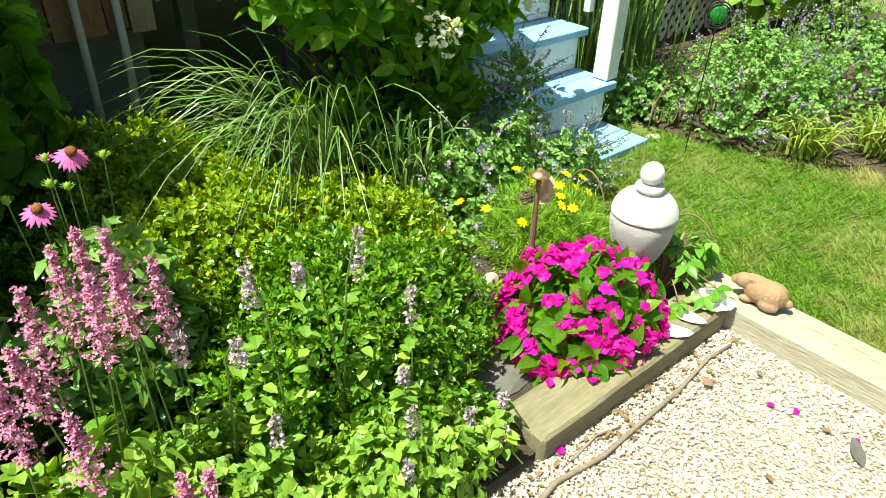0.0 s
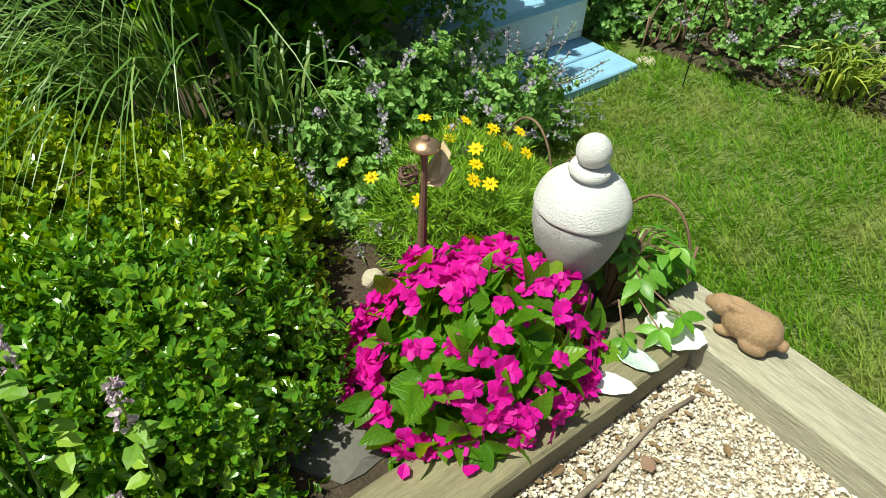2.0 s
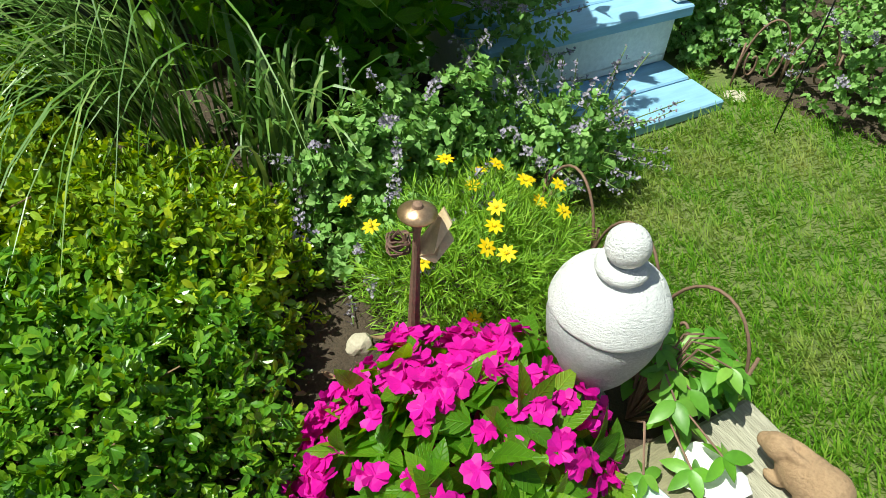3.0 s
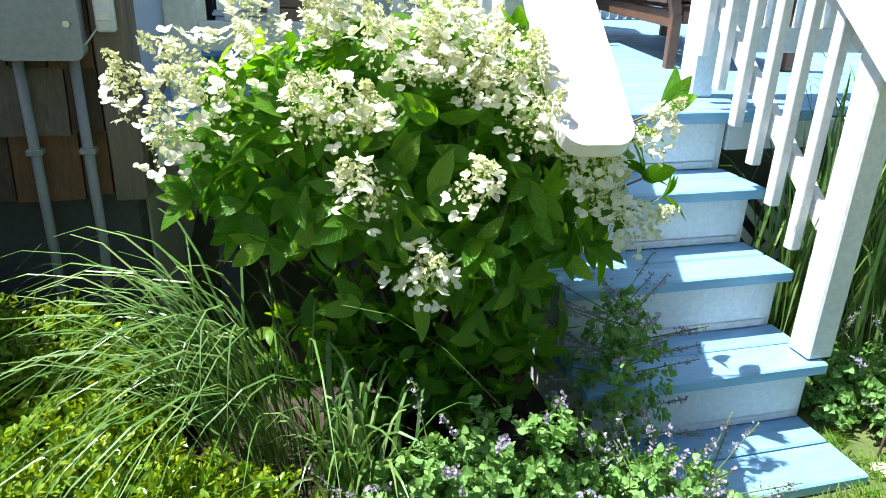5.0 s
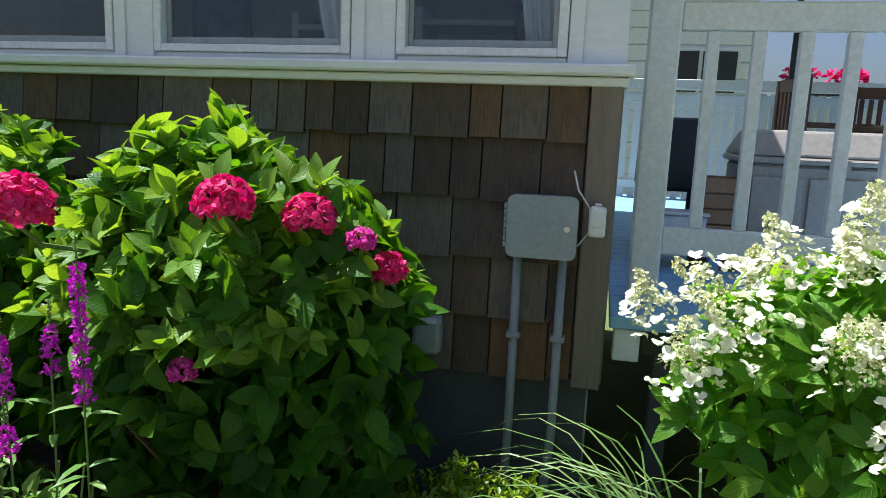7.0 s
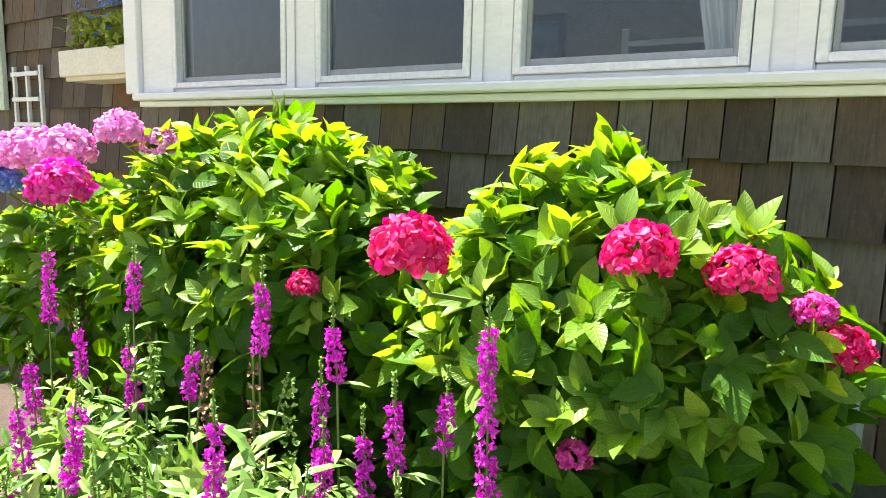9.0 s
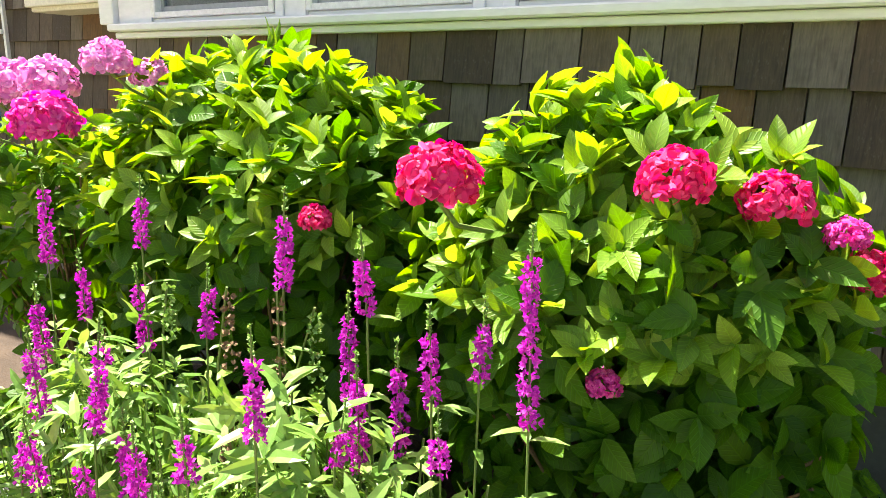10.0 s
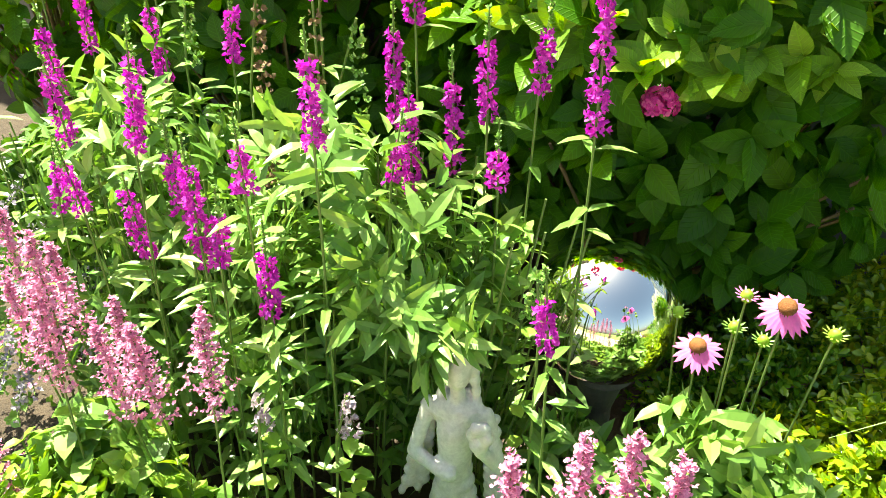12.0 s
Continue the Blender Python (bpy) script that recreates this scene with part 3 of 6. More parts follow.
def curtain(x0, x1, z0, z1, y, sweep):
    """A gathered drape, swept to one side at its foot."""
    c = thing("curtain", ((x0 + x1) / 2, y, z0), "thin white curtain hanging inside the porch window", "curtain", "porch curtains")
    n, m = 36, 8
    verts, faces = [], []
    for j in range(m + 1):
        k = j / m
        for i in range(n + 1):
            u = i / n
            verts.append((x0 + (x1 - x0) * u + sweep * (1 - u) * (1 - k) ** 1.3, y + 0.014 * math.sin(u * 31 + 0.6 * math.sin(k * 3)), z0 + (z1 - z0) * k))
    for j in range(m):
        for i in range(n):
            a = j * (n + 1) + i
            faces.append((a, a + 1, a + n + 2, a + n + 1))
    ob = mesh_ob("drape", verts, faces, M["curtain"], c, "", True)
    mod = ob.modifiers.new("cloth", "SOLIDIFY")
    mod.thickness = 0.003


curtain(0.12, 0.40, 1.44, 2.45, WY + 0.16, 0.17)
curtain(0.80, 1.02, 1.44, 2.45, WY + 0.16, 0.12)


def framed_picture(x, z, y=5.88):
    p = thing("framed_picture", (x, y, z), "small framed blue picture on the porch wall", "picture")
    box("frame", x - 0.24, x + 0.24, y - 0.02, y + 0.015, z - 0.3, z + 0.3, "black", p)
    box("print", x - 0.19, x + 0.19, y - 0.028, y - 0.022, z - 0.24, z + 0.24, "blue_picture", p)


def shelf_unit(x, y):
    s = thing("shelf_unit", (x, y, 0.7), "white slatted shelf standing inside the porch", "shelf")
    for i in range(4):
        box("shelf", x - 0.35, x + 0.35, y - 0.15, y + 0.15, 1.0 + 0.27 * i, 1.03 + 0.27 * i, "white_paint", s)
    for sx in (-0.34, 0.34):
        box("upright", x + sx - 0.02, x + sx + 0.02, y - 0.151, y + 0.151, 0.7, 1.9, "white_paint", s)


def cabinet(x, y, w, h):
    c = thing("cabinet", (x, y, 0.7), "dark cabinet standing inside the porch", "cabinet")
    box("body", x - w / 2, x + w / 2, y - 0.2, y + 0.2, 0.7, 0.7 + h, "black", c)
    box("door", x - w / 2 + 0.02, x - 0.005, y - 0.22, y - 0.202, 0.74, 0.66 + h, "box_wood", c)
    box("door", x + 0.005, x + w / 2 - 0.02, y - 0.22, y - 0.202, 0.74, 0.66 + h, "box_wood", c)


framed_picture(-2.0 + 0.3, 1.95)
shelf_unit(0.55, 4.6)
shelf_unit(-0.2, 4.8)
cabinet(0.92, 4.0, 0.3, 1.1)
cabinet(-0.75, 4.9, 0.9, 1.0)

# main house to the west, with its shutter, trellis and flower box
main = thing("wall_house", (-4, 3.3, 0), "shingled wall of the main house", "wall", kind="structure")
box("sheathing", -7.0, -2.21, 3.32, 3.5, 0.0, 4.2, "cornerboard", main)
for row in range(9):
    x = -4.8
    while x < -2.24:
        w = min(rs.choice((0.11, 0.13, 0.15, 0.17)), -2.22 - x)
        if w > 0.05:
            shingle(x + w / 2, w, 0.70 + 0.172 * row, 0.2, -2.6, 3.30 + 0.002 * rs.random(), main)
        x += w
roof2 = part("roof", box_bm(-7.2, -2.2, 3.1, 8.0, 4.2, 4.35, 0.01), M["roof"], None)
tagged(roof2, "dark roof of the main house", "roof", kind="structure")
cb = box("trim", -2.20, -2.103, WY - 0.025, WY + 0.12, 1.494, 2.5, "trim")
tagged(cb, "white corner trim of the porch", "trim", kind="structure")


def flower_box(x0, x1, y, z):
    f = thing("flower_box", ((x0 + x1) / 2, y, z), "cream wooden window box with dry yellowing plants", "planter")
    box("front", x0, x1, y - 0.22, y - 0.19, z, z + 0.13, "planter", f)
    box("bottom", x0, x1, y - 0.189, y, z - 0.02, z + 0.01, "planter", f)
    for x in (x0, x1 - 0.02):
        box("end", x, x + 0.02, y - 0.188, y, z + 0.012, z + 0.13, "planter", f)
    rng = np.random.default_rng(8)
    P = np.stack([rng.uniform(x0 + 0.03, x1 - 0.03, 300), rng.uniform(y - 0.2, y - 0.02, 300), rng.uniform(z + 0.1, z + 0.3, 300)], 1)
    v, fc = sprigs(rng, P, np.tile([0, -0.3, 1.0], (300, 1)), 3, 0.9, 0.05, 0.012, SMALL, 0.2, 0.2)
    mesh_ob("foliage", v, fc, M["lily"], f, "dry yellow-green trailing foliage", kind="stuff")
    v, fc = sprigs(rng, P[:40] + [0, 0, 0.08], np.tile([0, -0.3, 1.0], (40, 1)), 4, 1.3, 0.022, 0.012, PETAL, 0.1, 0.1)
    mesh_ob("flowers", v, fc, M["blue_petal"], f, "small violet-blue flowers", kind="stuff")


def trellis(x, y, z, w, h):
    t = thing("trellis", (x, y, z), "small white wooden trellis fixed to the shingles", "trellis")
    for i in range(3):
        xx = x - w / 2 + w * i / 2
        box("upright", xx - 0.012, xx + 0.012, y - 0.02, y, z, z + h, "white_paint", t, "", 0.002)
    for i in range(3):
        zz = z + 0.02 + (h - 0.08) * i / 2
        box("crossbar", x - w / 2, x + w / 2, y - 0.034, y - 0.021, zz, zz + 0.025, "white_paint", t, "", 0.002)


flower_box(-2.95, -2.3, 3.27, 1.60)
trellis(-3.75, 3.27, 1.33, 0.33, 0.38)
sh = thing("shutter", (-4.27, 3.28, 1.3), "pale green louvred shutter on the house wall", "shutter")
box("panel", -4.52, -4.04, 3.24, 3.275, 1.45, 2.7, "shutter", sh)
for i in range(14):
    box("slat", -4.48, -4.08, 3.225, 3.238, 1.52 + i * 0.08, 1.575 + i * 0.08, "shutter", sh, "", 0.002)


def control_box(x0, x1, z0, z1, y):
    c = thing("control_box", ((x0 + x1) / 2, y, z0), "grey plastic irrigation control box screwed to the shingles", "utility box")
    bm = box_bm(x0 + 0.01, x1, y - 0.055, y - 0.004, z0, z1, 0.0)
    bmesh.ops.bevel(bm, geom=[e for e in bm.edges if abs((e.verts[0].co - e.verts[1].co).y) > 0.03], offset=0.018, segments=4, affect="EDGES", profile=0.5)
    part("body", bm, M["grey_plastic"], c)
    bm = box_bm(x0 + 0.006, x1 + 0.003, y - 0.078, y - 0.057, z0 - 0.003, z1 + 0.003, 0.0)
    bmesh.ops.bevel(bm, geom=[e for e in bm.edges if abs((e.verts[0].co - e.verts[1].co).y) > 0.01], offset=0.02, segments=4, affect="EDGES", profile=0.5)
    door = part("door", bm, M["grey_plastic"], c)
    bm = bmesh.new()
    bmesh.ops.create_cone(bm, segments=16, radius1=0.009, radius2=0.008, depth=0.008, cap_ends=True)
    bmesh.ops.transform(bm, matrix=pose(x1 - 0.024, y - 0.082, (z0 + z1) / 2 + 0.0, 90), verts=bm.verts[:])
    part("lock", bm, M["steel"], door, "round steel lock")
    for i in range(7):
        zz = z0 + 0.03 + (z1 - z0 - 0.06) * i / 6
        box("hinge", x0 - 0.004, x0 + 0.005, y - 0.07, y - 0.05, zz - 0.008, zz + 0.008, "grey_plastic", c, "", 0.002)


control_box(0.898, 1.092, 0.972, 1.138, WY - 0.018)


def conduit(x, y, z0, z1, bend):
    c = thing("conduit", (x, y, z0), "thin grey plastic conduit running down the wall", "conduit", "conduits")
    v, f = tubes([[(x, y, z1), (x, y, z0 + 0.4), (x - bend * 0.3, y - abs(bend) * 0.2, z0 + 0.2), (x - bend, y - abs(bend), z0)]], 0.013, 10)
    mesh_ob("pipe", v, f, M["pvc"], c, "", True)
    box("strap", x - 0.02, x + 0.02, y - 0.015, y + 0.02, z1 - 0.24, z1 - 0.225, "pvc", c, "", 0.002)


conduit(0.935, WY - 0.05, 0.05, 0.968, 0.01)
conduit(1.06, WY - 0.05, 0.05, 0.968, 0.05)
sensor = thing("rain_sensor", (1.146, WY - 0.03, 1.03), "small white plastic sensor box with a loose wire", "sensor")
box("body", 1.122, 1.168, WY - 0.055, WY - 0.024, 1.032, 1.115, "white_plastic", sensor, "", 0.006)
box("ridge", 1.126, 1.164, WY - 0.062, WY - 0.0555, 1.06, 1.085, "white_plastic", sensor, "", 0.004)
box("cap", 1.135, 1.155, WY - 0.05, WY - 0.03, 1.116, 1.124, "white_plastic", sensor, "", 0.003)
v, f = tubes([[(1.13, WY - 0.04, 1.05), (1.10, WY - 0.06, 1.01), (1.07, WY - 0.05, 0.985)], [(1.13, WY - 0.04, 1.10), (1.09, WY - 0.07, 1.16), (1.075, WY - 0.05, 1.21)]], 0.0025, 5)
mesh_ob("wire", v, f, M["white_plastic"], sensor, "thin pale loose wire", True)
outlet = thing("outdoor_outlet", (0.66, WY - 0.02, 0.70), "clear weatherproof cover of an outdoor outlet", "outlet")
box("plate", 0.645, 0.72, WY - 0.035, WY - 0.012, 0.66, 0.76, "grey_plastic", outlet)
box("cover", 0.64, 0.725, WY - 0.085, WY - 0.037, 0.655, 0.765, "grey_plastic", outlet, "cloudy plastic cover", 0.012)

# ---- deck and steps ----
DZ = 0.80
deck = thing("deck", (3, 4.5, 0), "raised wooden deck painted light blue", "deck", kind="structure")
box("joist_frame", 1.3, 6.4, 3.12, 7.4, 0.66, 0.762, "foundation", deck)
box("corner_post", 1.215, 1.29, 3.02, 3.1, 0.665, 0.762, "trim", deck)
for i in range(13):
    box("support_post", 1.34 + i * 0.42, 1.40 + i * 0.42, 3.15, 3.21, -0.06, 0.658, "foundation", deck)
y = 2.945
while y < 7.4:
    if y > 2.95:
        box("deck_board", 1.2, 6.4, y, y + 0.135, 0.764, DZ, "blue_paint", deck, "", 0.003)
    else:
        box("deck_board", 1.9, 3.35, y, y + 0.055, 0.764, DZ, "blue_paint", deck, "", 0.003)
        y -= 0.08
    y += 0.14
box("fascia", 3.02, 6.4, 2.985, 3.005, 0.66, 0.76, "trim", deck)
lat = thing("lattice", (3.6, 3.03, 0), "white diamond lattice skirting under the deck", "lattice")
for k in range(24):
    a = 3.03 + 0.09 * k
    part("lath", beam_bm((a, 3.02, 0.0), (a + 0.5, 3.02, 0.5), 0.006, 0.03, 0.0), M["trim"], lat)
    part("lath", beam_bm((a + 0.5, 3.03, 0.0), (a, 3.03, 0.5), 0.006, 0.03, 0.0), M["trim"], lat)

steps = thing("garden_steps", (2.65, 2.5, 0), "wooden steps with sky-blue treads and white risers", "steps")
SX0, SX1 = 2.30, 2.985
for i, (yf, yb, zt) in enumerate(((2.125, 2.40, 0.0), (2.355, 2.60, 0.2), (2.557, 2.80, 0.4), (2.745, 2.98, 0.6))):
    ym = (yf + yb) / 2 + 0.01
    x0, x1 = (SX0 - 0.03, SX1 + 0.03) if i else (SX0 + 0.02, SX1 + 0.01)
    box("tread", x0, x1, yf, ym - 0.003, zt - 0.036, zt, "blue_paint", steps, "blue painted tread board", 0.005)
    box("tread", x0, x1, ym + 0.003, yb, zt - 0.036, zt, "blue_paint", steps, "blue painted tread board", 0.005)
for yr, z0, z1 in ((2.385, 0.003, 0.162), (2.585, 0.203, 0.362), (2.785, 0.403, 0.562), (2.965, 0.603, 0.762)):
    box("riser", SX0, SX1 - 0.012, yr, yr + 0.018, z0 + 0.028, z1, "white_paint", steps, "white painted riser board")
    box("riser", SX0, SX1 - 0.012, yr + 0.003, yr + 0.02, z0, z0 + 0.025, "white_paint", steps, "white painted riser strip")
for sx in (SX0 - 0.012, SX1 - 0.01):
    bm = bmesh.new()
    prof = [(2.41, -0.05), (2.41, 0.162), (2.606, 0.162), (2.606, 0.362), (2.806, 0.362), (2.806, 0.562), (2.985, 0.562), (2.985, 0.76), (3.0, 0.76), (3.0, -0.05)]
    a = [bm.verts.new((sx, p[0], p[1])) for p in prof]
    b = [bm.verts.new((sx + 0.03, p[0], p[1])) for p in prof]
    bm.faces.new(a)
    bm.faces.new(list(reversed(b)))
    for i in range(len(prof)):
        j = (i + 1) % len(prof)
        bm.faces.new((a[j], a[i], b[i], b[j]))
    bmesh.ops.recalc_face_normals(bm, faces=bm.faces[:])
    part("stringer", bm, M["trim"], steps)
box("base_board", SX0 + 0.04, SX1 - 0.02, 2.16, 2.38, -0.06, -0.037, "timber", steps)


def step_rail(x, y0, z0, y1, z1, foot, inset, label, side, splay=0.0):
    """A sloping handrail from its low end (y0, z0) to its high end (y1, z1)."""
    r = thing("stair_railing", (x, y0, foot), label, "railing", "step railings")
    slope = (z1 - z0) / (y1 - y0)
    yn = y0 + inset
    zr = z0 + slope * (yn - y0)
    box("newel_post", x - 0.042, x + 0.042, yn - 0.042, yn + 0.042, foot, zr - 0.02, "white_paint", r, "", 0.006)
    bm = beam_bm((x + splay, y0, z0), (x + 0.01, y1, z1), 0.145, 0.036, 0.0)
    ends = [e for e in bm.edges if all(v.co.y < y0 + 0.06 for v in e.verts) and abs((e.verts[0].co - e.verts[1].co).normalized().z) > 0.6]
    bmesh.ops.bevel(bm, geom=ends, offset=0.045, segments=6, affect="EDGES", profile=0.5, clamp_overlap=True)
    part("handrail", bm, M["white_paint"], r)
    part("top_rail", beam_bm((x, yn + 0.05, zr + slope * 0.05 - 0.06), (x, y1, z1 - 0.06), 0.04, 0.07), M["white_paint"], r)
    part("bottom_rail", beam_bm((x, yn + 0.05, zr + slope * 0.05 - 0.55), (x, y1, z1 - 0.55), 0.03, 0.055), M["white_paint"], r)
    yy = yn + 0.115
    while yy < y1 - 0.05:
        zz = z0 + slope * (yy - y0)
        box("baluster", x + side * 0.04 - 0.017, x + side * 0.04 + 0.017, yy - 0.017, yy + 0.017, zz - 0.69, zz - 0.03, "white_paint", r, "", 0.003)
        yy += 0.115
    return r


step_rail(2.19, 2.14, 0.90, 3.2, 1.74, 0.05, 0.76, "white wooden step railing rising beside the hydrangea", -1, -0.085)
step_rail(3.0, 2.26, 0.95, 3.2, 1.72, 0.203, 0.16, "white wooden step railing above tall grass", -1)


def deck_rail(posts, y, label):
    r = thing("deck_railing", (posts[0], y, DZ), label, "railing")
    for p in posts:
        box("post", p - 0.045, p + 0.045, y - 0.045, y + 0.045, DZ, 1.72, "white_paint", r, "", 0.006)
    for a, b in zip(posts, posts[1:]):
        box("bottom_rail", a + 0.046, b - 0.046, y - 0.02, y + 0.02, 0.955, 1.04, "white_paint", r)
        box("top_rail", a + 0.046, b - 0.046, y - 0.02, y + 0.02, 1.62, 1.70, "white_paint", r)
        n = max(1, int((b - a - 0.1) / 0.128))
        for i in range(n):
            x = a + 0.045 + (b - a - 0.09) * (i + 0.75) / (n + 0.5)
            box("baluster", x - 0.018, x + 0.018, y - 0.018, y + 0.018, 1.041, 1.619, "white_paint", r, "", 0.003)
    box("cap_rail", posts[0] - 0.06, posts[-1] + 0.06, y - 0.065, y + 0.065, 1.722, 1.752, "white_paint", r)


deck_rail([1.295, 2.20], 3.24, "white deck railing with square balusters by the house corner")
deck_rail([3.04, 4.2, 5.4, 6.3], 3.24, "white deck railing with square balusters")


def bench(x, y, turn, length):
    """A low slatted bench; (x, y) is the foot of one back leg, the seat lies on its far side."""
    b = thing("bench", (x, y, DZ), "brown slatted hardwood garden bench seen from its back", "bench")
    m = pose(x, y, DZ, 0, 0, turn)

    def bit(nm, *c, bevel=0.005):
        part(nm, box_bm(*c, bevel, m), M["teak"], b)

    def bar(nm, p, q, w, h):
        bm = beam_bm(p, q, w, h, 0.003)
        bmesh.ops.transform(bm, matrix=m, verts=bm.verts[:])
        part(nm, bm, M["teak"], b)
    for k in (-length + 0.05, 0.0):
        bar("leg", (k, 0.0, 0.0), (k, 0.0, 0.24), 0.05, 0.045)
        bar("leg", (k, 0.0, 0.238), (k, -0.115, 0.66), 0.05, 0.045)
        bit("leg", k - 0.025, k + 0.025, 0.54, 0.59, 0, 0.405)
        bit("armrest", k - 0.04, k + 0.04, -0.06, 0.64, 0.407, 0.437, bevel=0.01)
        bit("side_rail", k - 0.02, k + 0.02, 0.026, 0.538, 0.20, 0.26)
    lo, hi = -length + 0.078, -0.028
    bar("top_rail", (lo, -0.113, 0.63), (hi, -0.113, 0.63), 0.075, 0.03)
    bar("low_rail", (lo, -0.018, 0.30), (hi, -0.018, 0.30), 0.05, 0.03)
    bit("apron", lo, hi, -0.012, 0.014, 0.18, 0.255)
    bit("apron", lo, hi, 0.55, 0.575, 0.18, 0.255)
    n = int((hi - lo) / 0.043)
    for i in range(n):
        k = lo + (hi - lo) * (i + 0.5) / n
        bar("back_slat", (k, -0.024, 0.327), (k, -0.102, 0.592), 0.026, 0.012)
    for i in range(8):
        bit("seat_slat", lo, hi, 0.03 + 0.065 * i, 0.082 + 0.065 * i, 0.257, 0.277, bevel=0.003)


def cushion(x, y, z, w, d, h, tilt, turn, label):
    bm = box_bm(-w / 2, w / 2, -d / 2, d / 2, -h / 2, h / 2, 0)
    bmesh.ops.subdivide_edges(bm, edges=bm.edges[:], cuts=5, use_grid_fill=True)
    for v in bm.verts:
        k = (1 - (2 * v.co.x / w) ** 2 * 0.5) * (1 - (2 * v.co.z / h) ** 2 * 0.5)
        v.co.y *= 0.35 + 0.75 * k
    ob = part("cushion", bm, M["stripes"], None, "", True)
    ob.matrix_world = pose(*BENCH, 0, 0, BENCH_TURN) @ pose(x, y, z, tilt, 0, turn)
    tagged(ob, label, "cushion", "bench cushions")


BENCH, BENCH_TURN = (3.37, 3.955, DZ), -103.3
bench(BENCH[0], BENCH[1], BENCH_TURN, 1.9)
cushion(-0.24, 0.12, 0.53, 0.42, 0.17, 0.42, 14, 38, "striped burgundy and cream cushion leaning on the bench back")
cushion(-0.32, 0.32, 0.33, 0.56, 0.50, 0.11, 0, 0, "striped seat cushion lying on the bench")
cushion(-1.1, 0.08, 0.50, 0.50, 0.15, 0.36, 14, 0, "pale striped cushion leaning on the bench back")
cushion(-1.35, 0.32, 0.33, 0.8, 0.50, 0.11, 0, 0, "striped seat cushion at the far end of the bench")


def storage_box(x0, x1, y0, y1):
    s = thing("storage_box", ((x0 + x1) / 2, y0, DZ), "taupe resin storage box with a hinged lid", "deck box")
    box("body", x0 + 0.02, x1 - 0.02, y0 + 0.02, y1 - 0.02, DZ, 1.22, "resin", s, "", 0.012)
    for i in range(3):
        a = x0 + 0.05 + (x1 - x0 - 0.1) * i / 3
        box("panel", a, a + (x1 - x0 - 0.16) / 3, y0 + 0.008, y0 + 0.019, DZ + 0.06, 1.17, "resin", s, "", 0.006)
    box("rim", x0, x1, y0, y1, 1.223, 1.25, "resin", s, "", 0.008)
    bm = box_bm(x0 + 0.004, x1 - 0.004, y0 + 0.004, y1 - 0.004, 1.253, 1.36, 0.0)
    for v in bm.verts:
        if v.co.z > 1.3:
            v.co.x += 0.05 * (1 if v.co.x < (x0 + x1) / 2 else -1)
            v.co.y += 0.06 * (1 if v.co.y < (y0 + y1) / 2 else -1)
    bmesh.ops.bevel(bm, geom=bm.edges[:], offset=0.012, segments=2, affect="EDGES", profile=0.5)
    part("lid", bm, M["resin"], s)
    box("latch", (x0 + x1) / 2 - 0.03, (x0 + x1) / 2 + 0.03, y0 - 0.012, y0 - 0.002, 1.18, 1.25, "resin", s, "", 0.004)


storage_box(1.70, 2.46, 4.1, 4.6)
blk = thing("grill", (1.45, 4.35, DZ), "black covered grill standing on the deck", "grill")
bm = box_bm(1.30, 1.58, 4.2, 4.6, 1.08, 1.40, 0.0)
for v in bm.verts:
    if v.co.z > 1.3:
        v.co.x = 1.44 + (v.co.x - 1.44) * 0.92
        v.co.y += 0.03
bmesh.ops.bevel(bm, geom=bm.edges[:], offset=0.02, segments=3, affect="EDGES", profile=0.5)
part("cover", bm, M["black"], blk)
for x in (1.31, 1.55):
    for y in (4.24, 4.54):
        box("leg", x, x + 0.03, y, y + 0.03, DZ, 1.079, "black", blk)
tub = thing("storage_tub", (1.46, 3.95, DZ), "white plastic tub on a low blue bench", "tub")
bm = box_bm(1.36, 1.56, 3.86, 4.0, 0.9, 1.01, 0.0)
for v in bm.verts:
    if v.co.z < 0.95:
        v.co.x = 1.46 + (v.co.x - 1.46) * 0.85
bmesh.ops.bevel(bm, geom=bm.edges[:], offset=0.01, segments=2, affect="EDGES", profile=0.5)
part("body", bm, M["white_plastic"], tub)
box("rim", 1.352, 1.568, 3.852, 4.008, 1.012, 1.025, "white_plastic", tub)
lb = thing("low_bench", (1.46, 3.93, DZ), "low blue painted stand on the deck", "stand")
box("top", 1.3, 1.62, 3.8, 4.06, 0.87, 0.898, "blue_paint", lb)
for x in (1.31, 1.57):
    box("leg", x, x + 0.04, 3.82, 4.04, DZ, 0.868, "blue_paint", lb)
bx = thing("wooden_crate", (1.61, 3.98, DZ), "brown wooden crate beside the storage box", "crate")
for i in range(6):
    for yc in (3.88, 4.1):
        box("board", 1.525, 1.69, yc, yc + 0.015, DZ + 0.002 + 0.061 * i, DZ + 0.058 + 0.061 * i, "box_wood", bx, "", 0.002)
for xc in (1.525, 1.677):
    box("side", xc, xc + 0.013, 3.896, 4.099, DZ, DZ + 0.366, "box_wood", bx)


def patio_table(x, y):
    t = thing("patio_table", (x, y, DZ), "dark wooden patio table on the deck", "table")
    box("tabletop", x - 0.36, x + 0.36, y - 0.32, y + 0.32, 1.39, 1.43, "teak", t, "", 0.01)
    for sx in (-0.33, 0.29):
        for sy in (-0.29, 0.25):
            box("leg", x + sx, x + sx + 0.04, y + sy, y + sy + 0.04, DZ, 1.388, "teak", t)


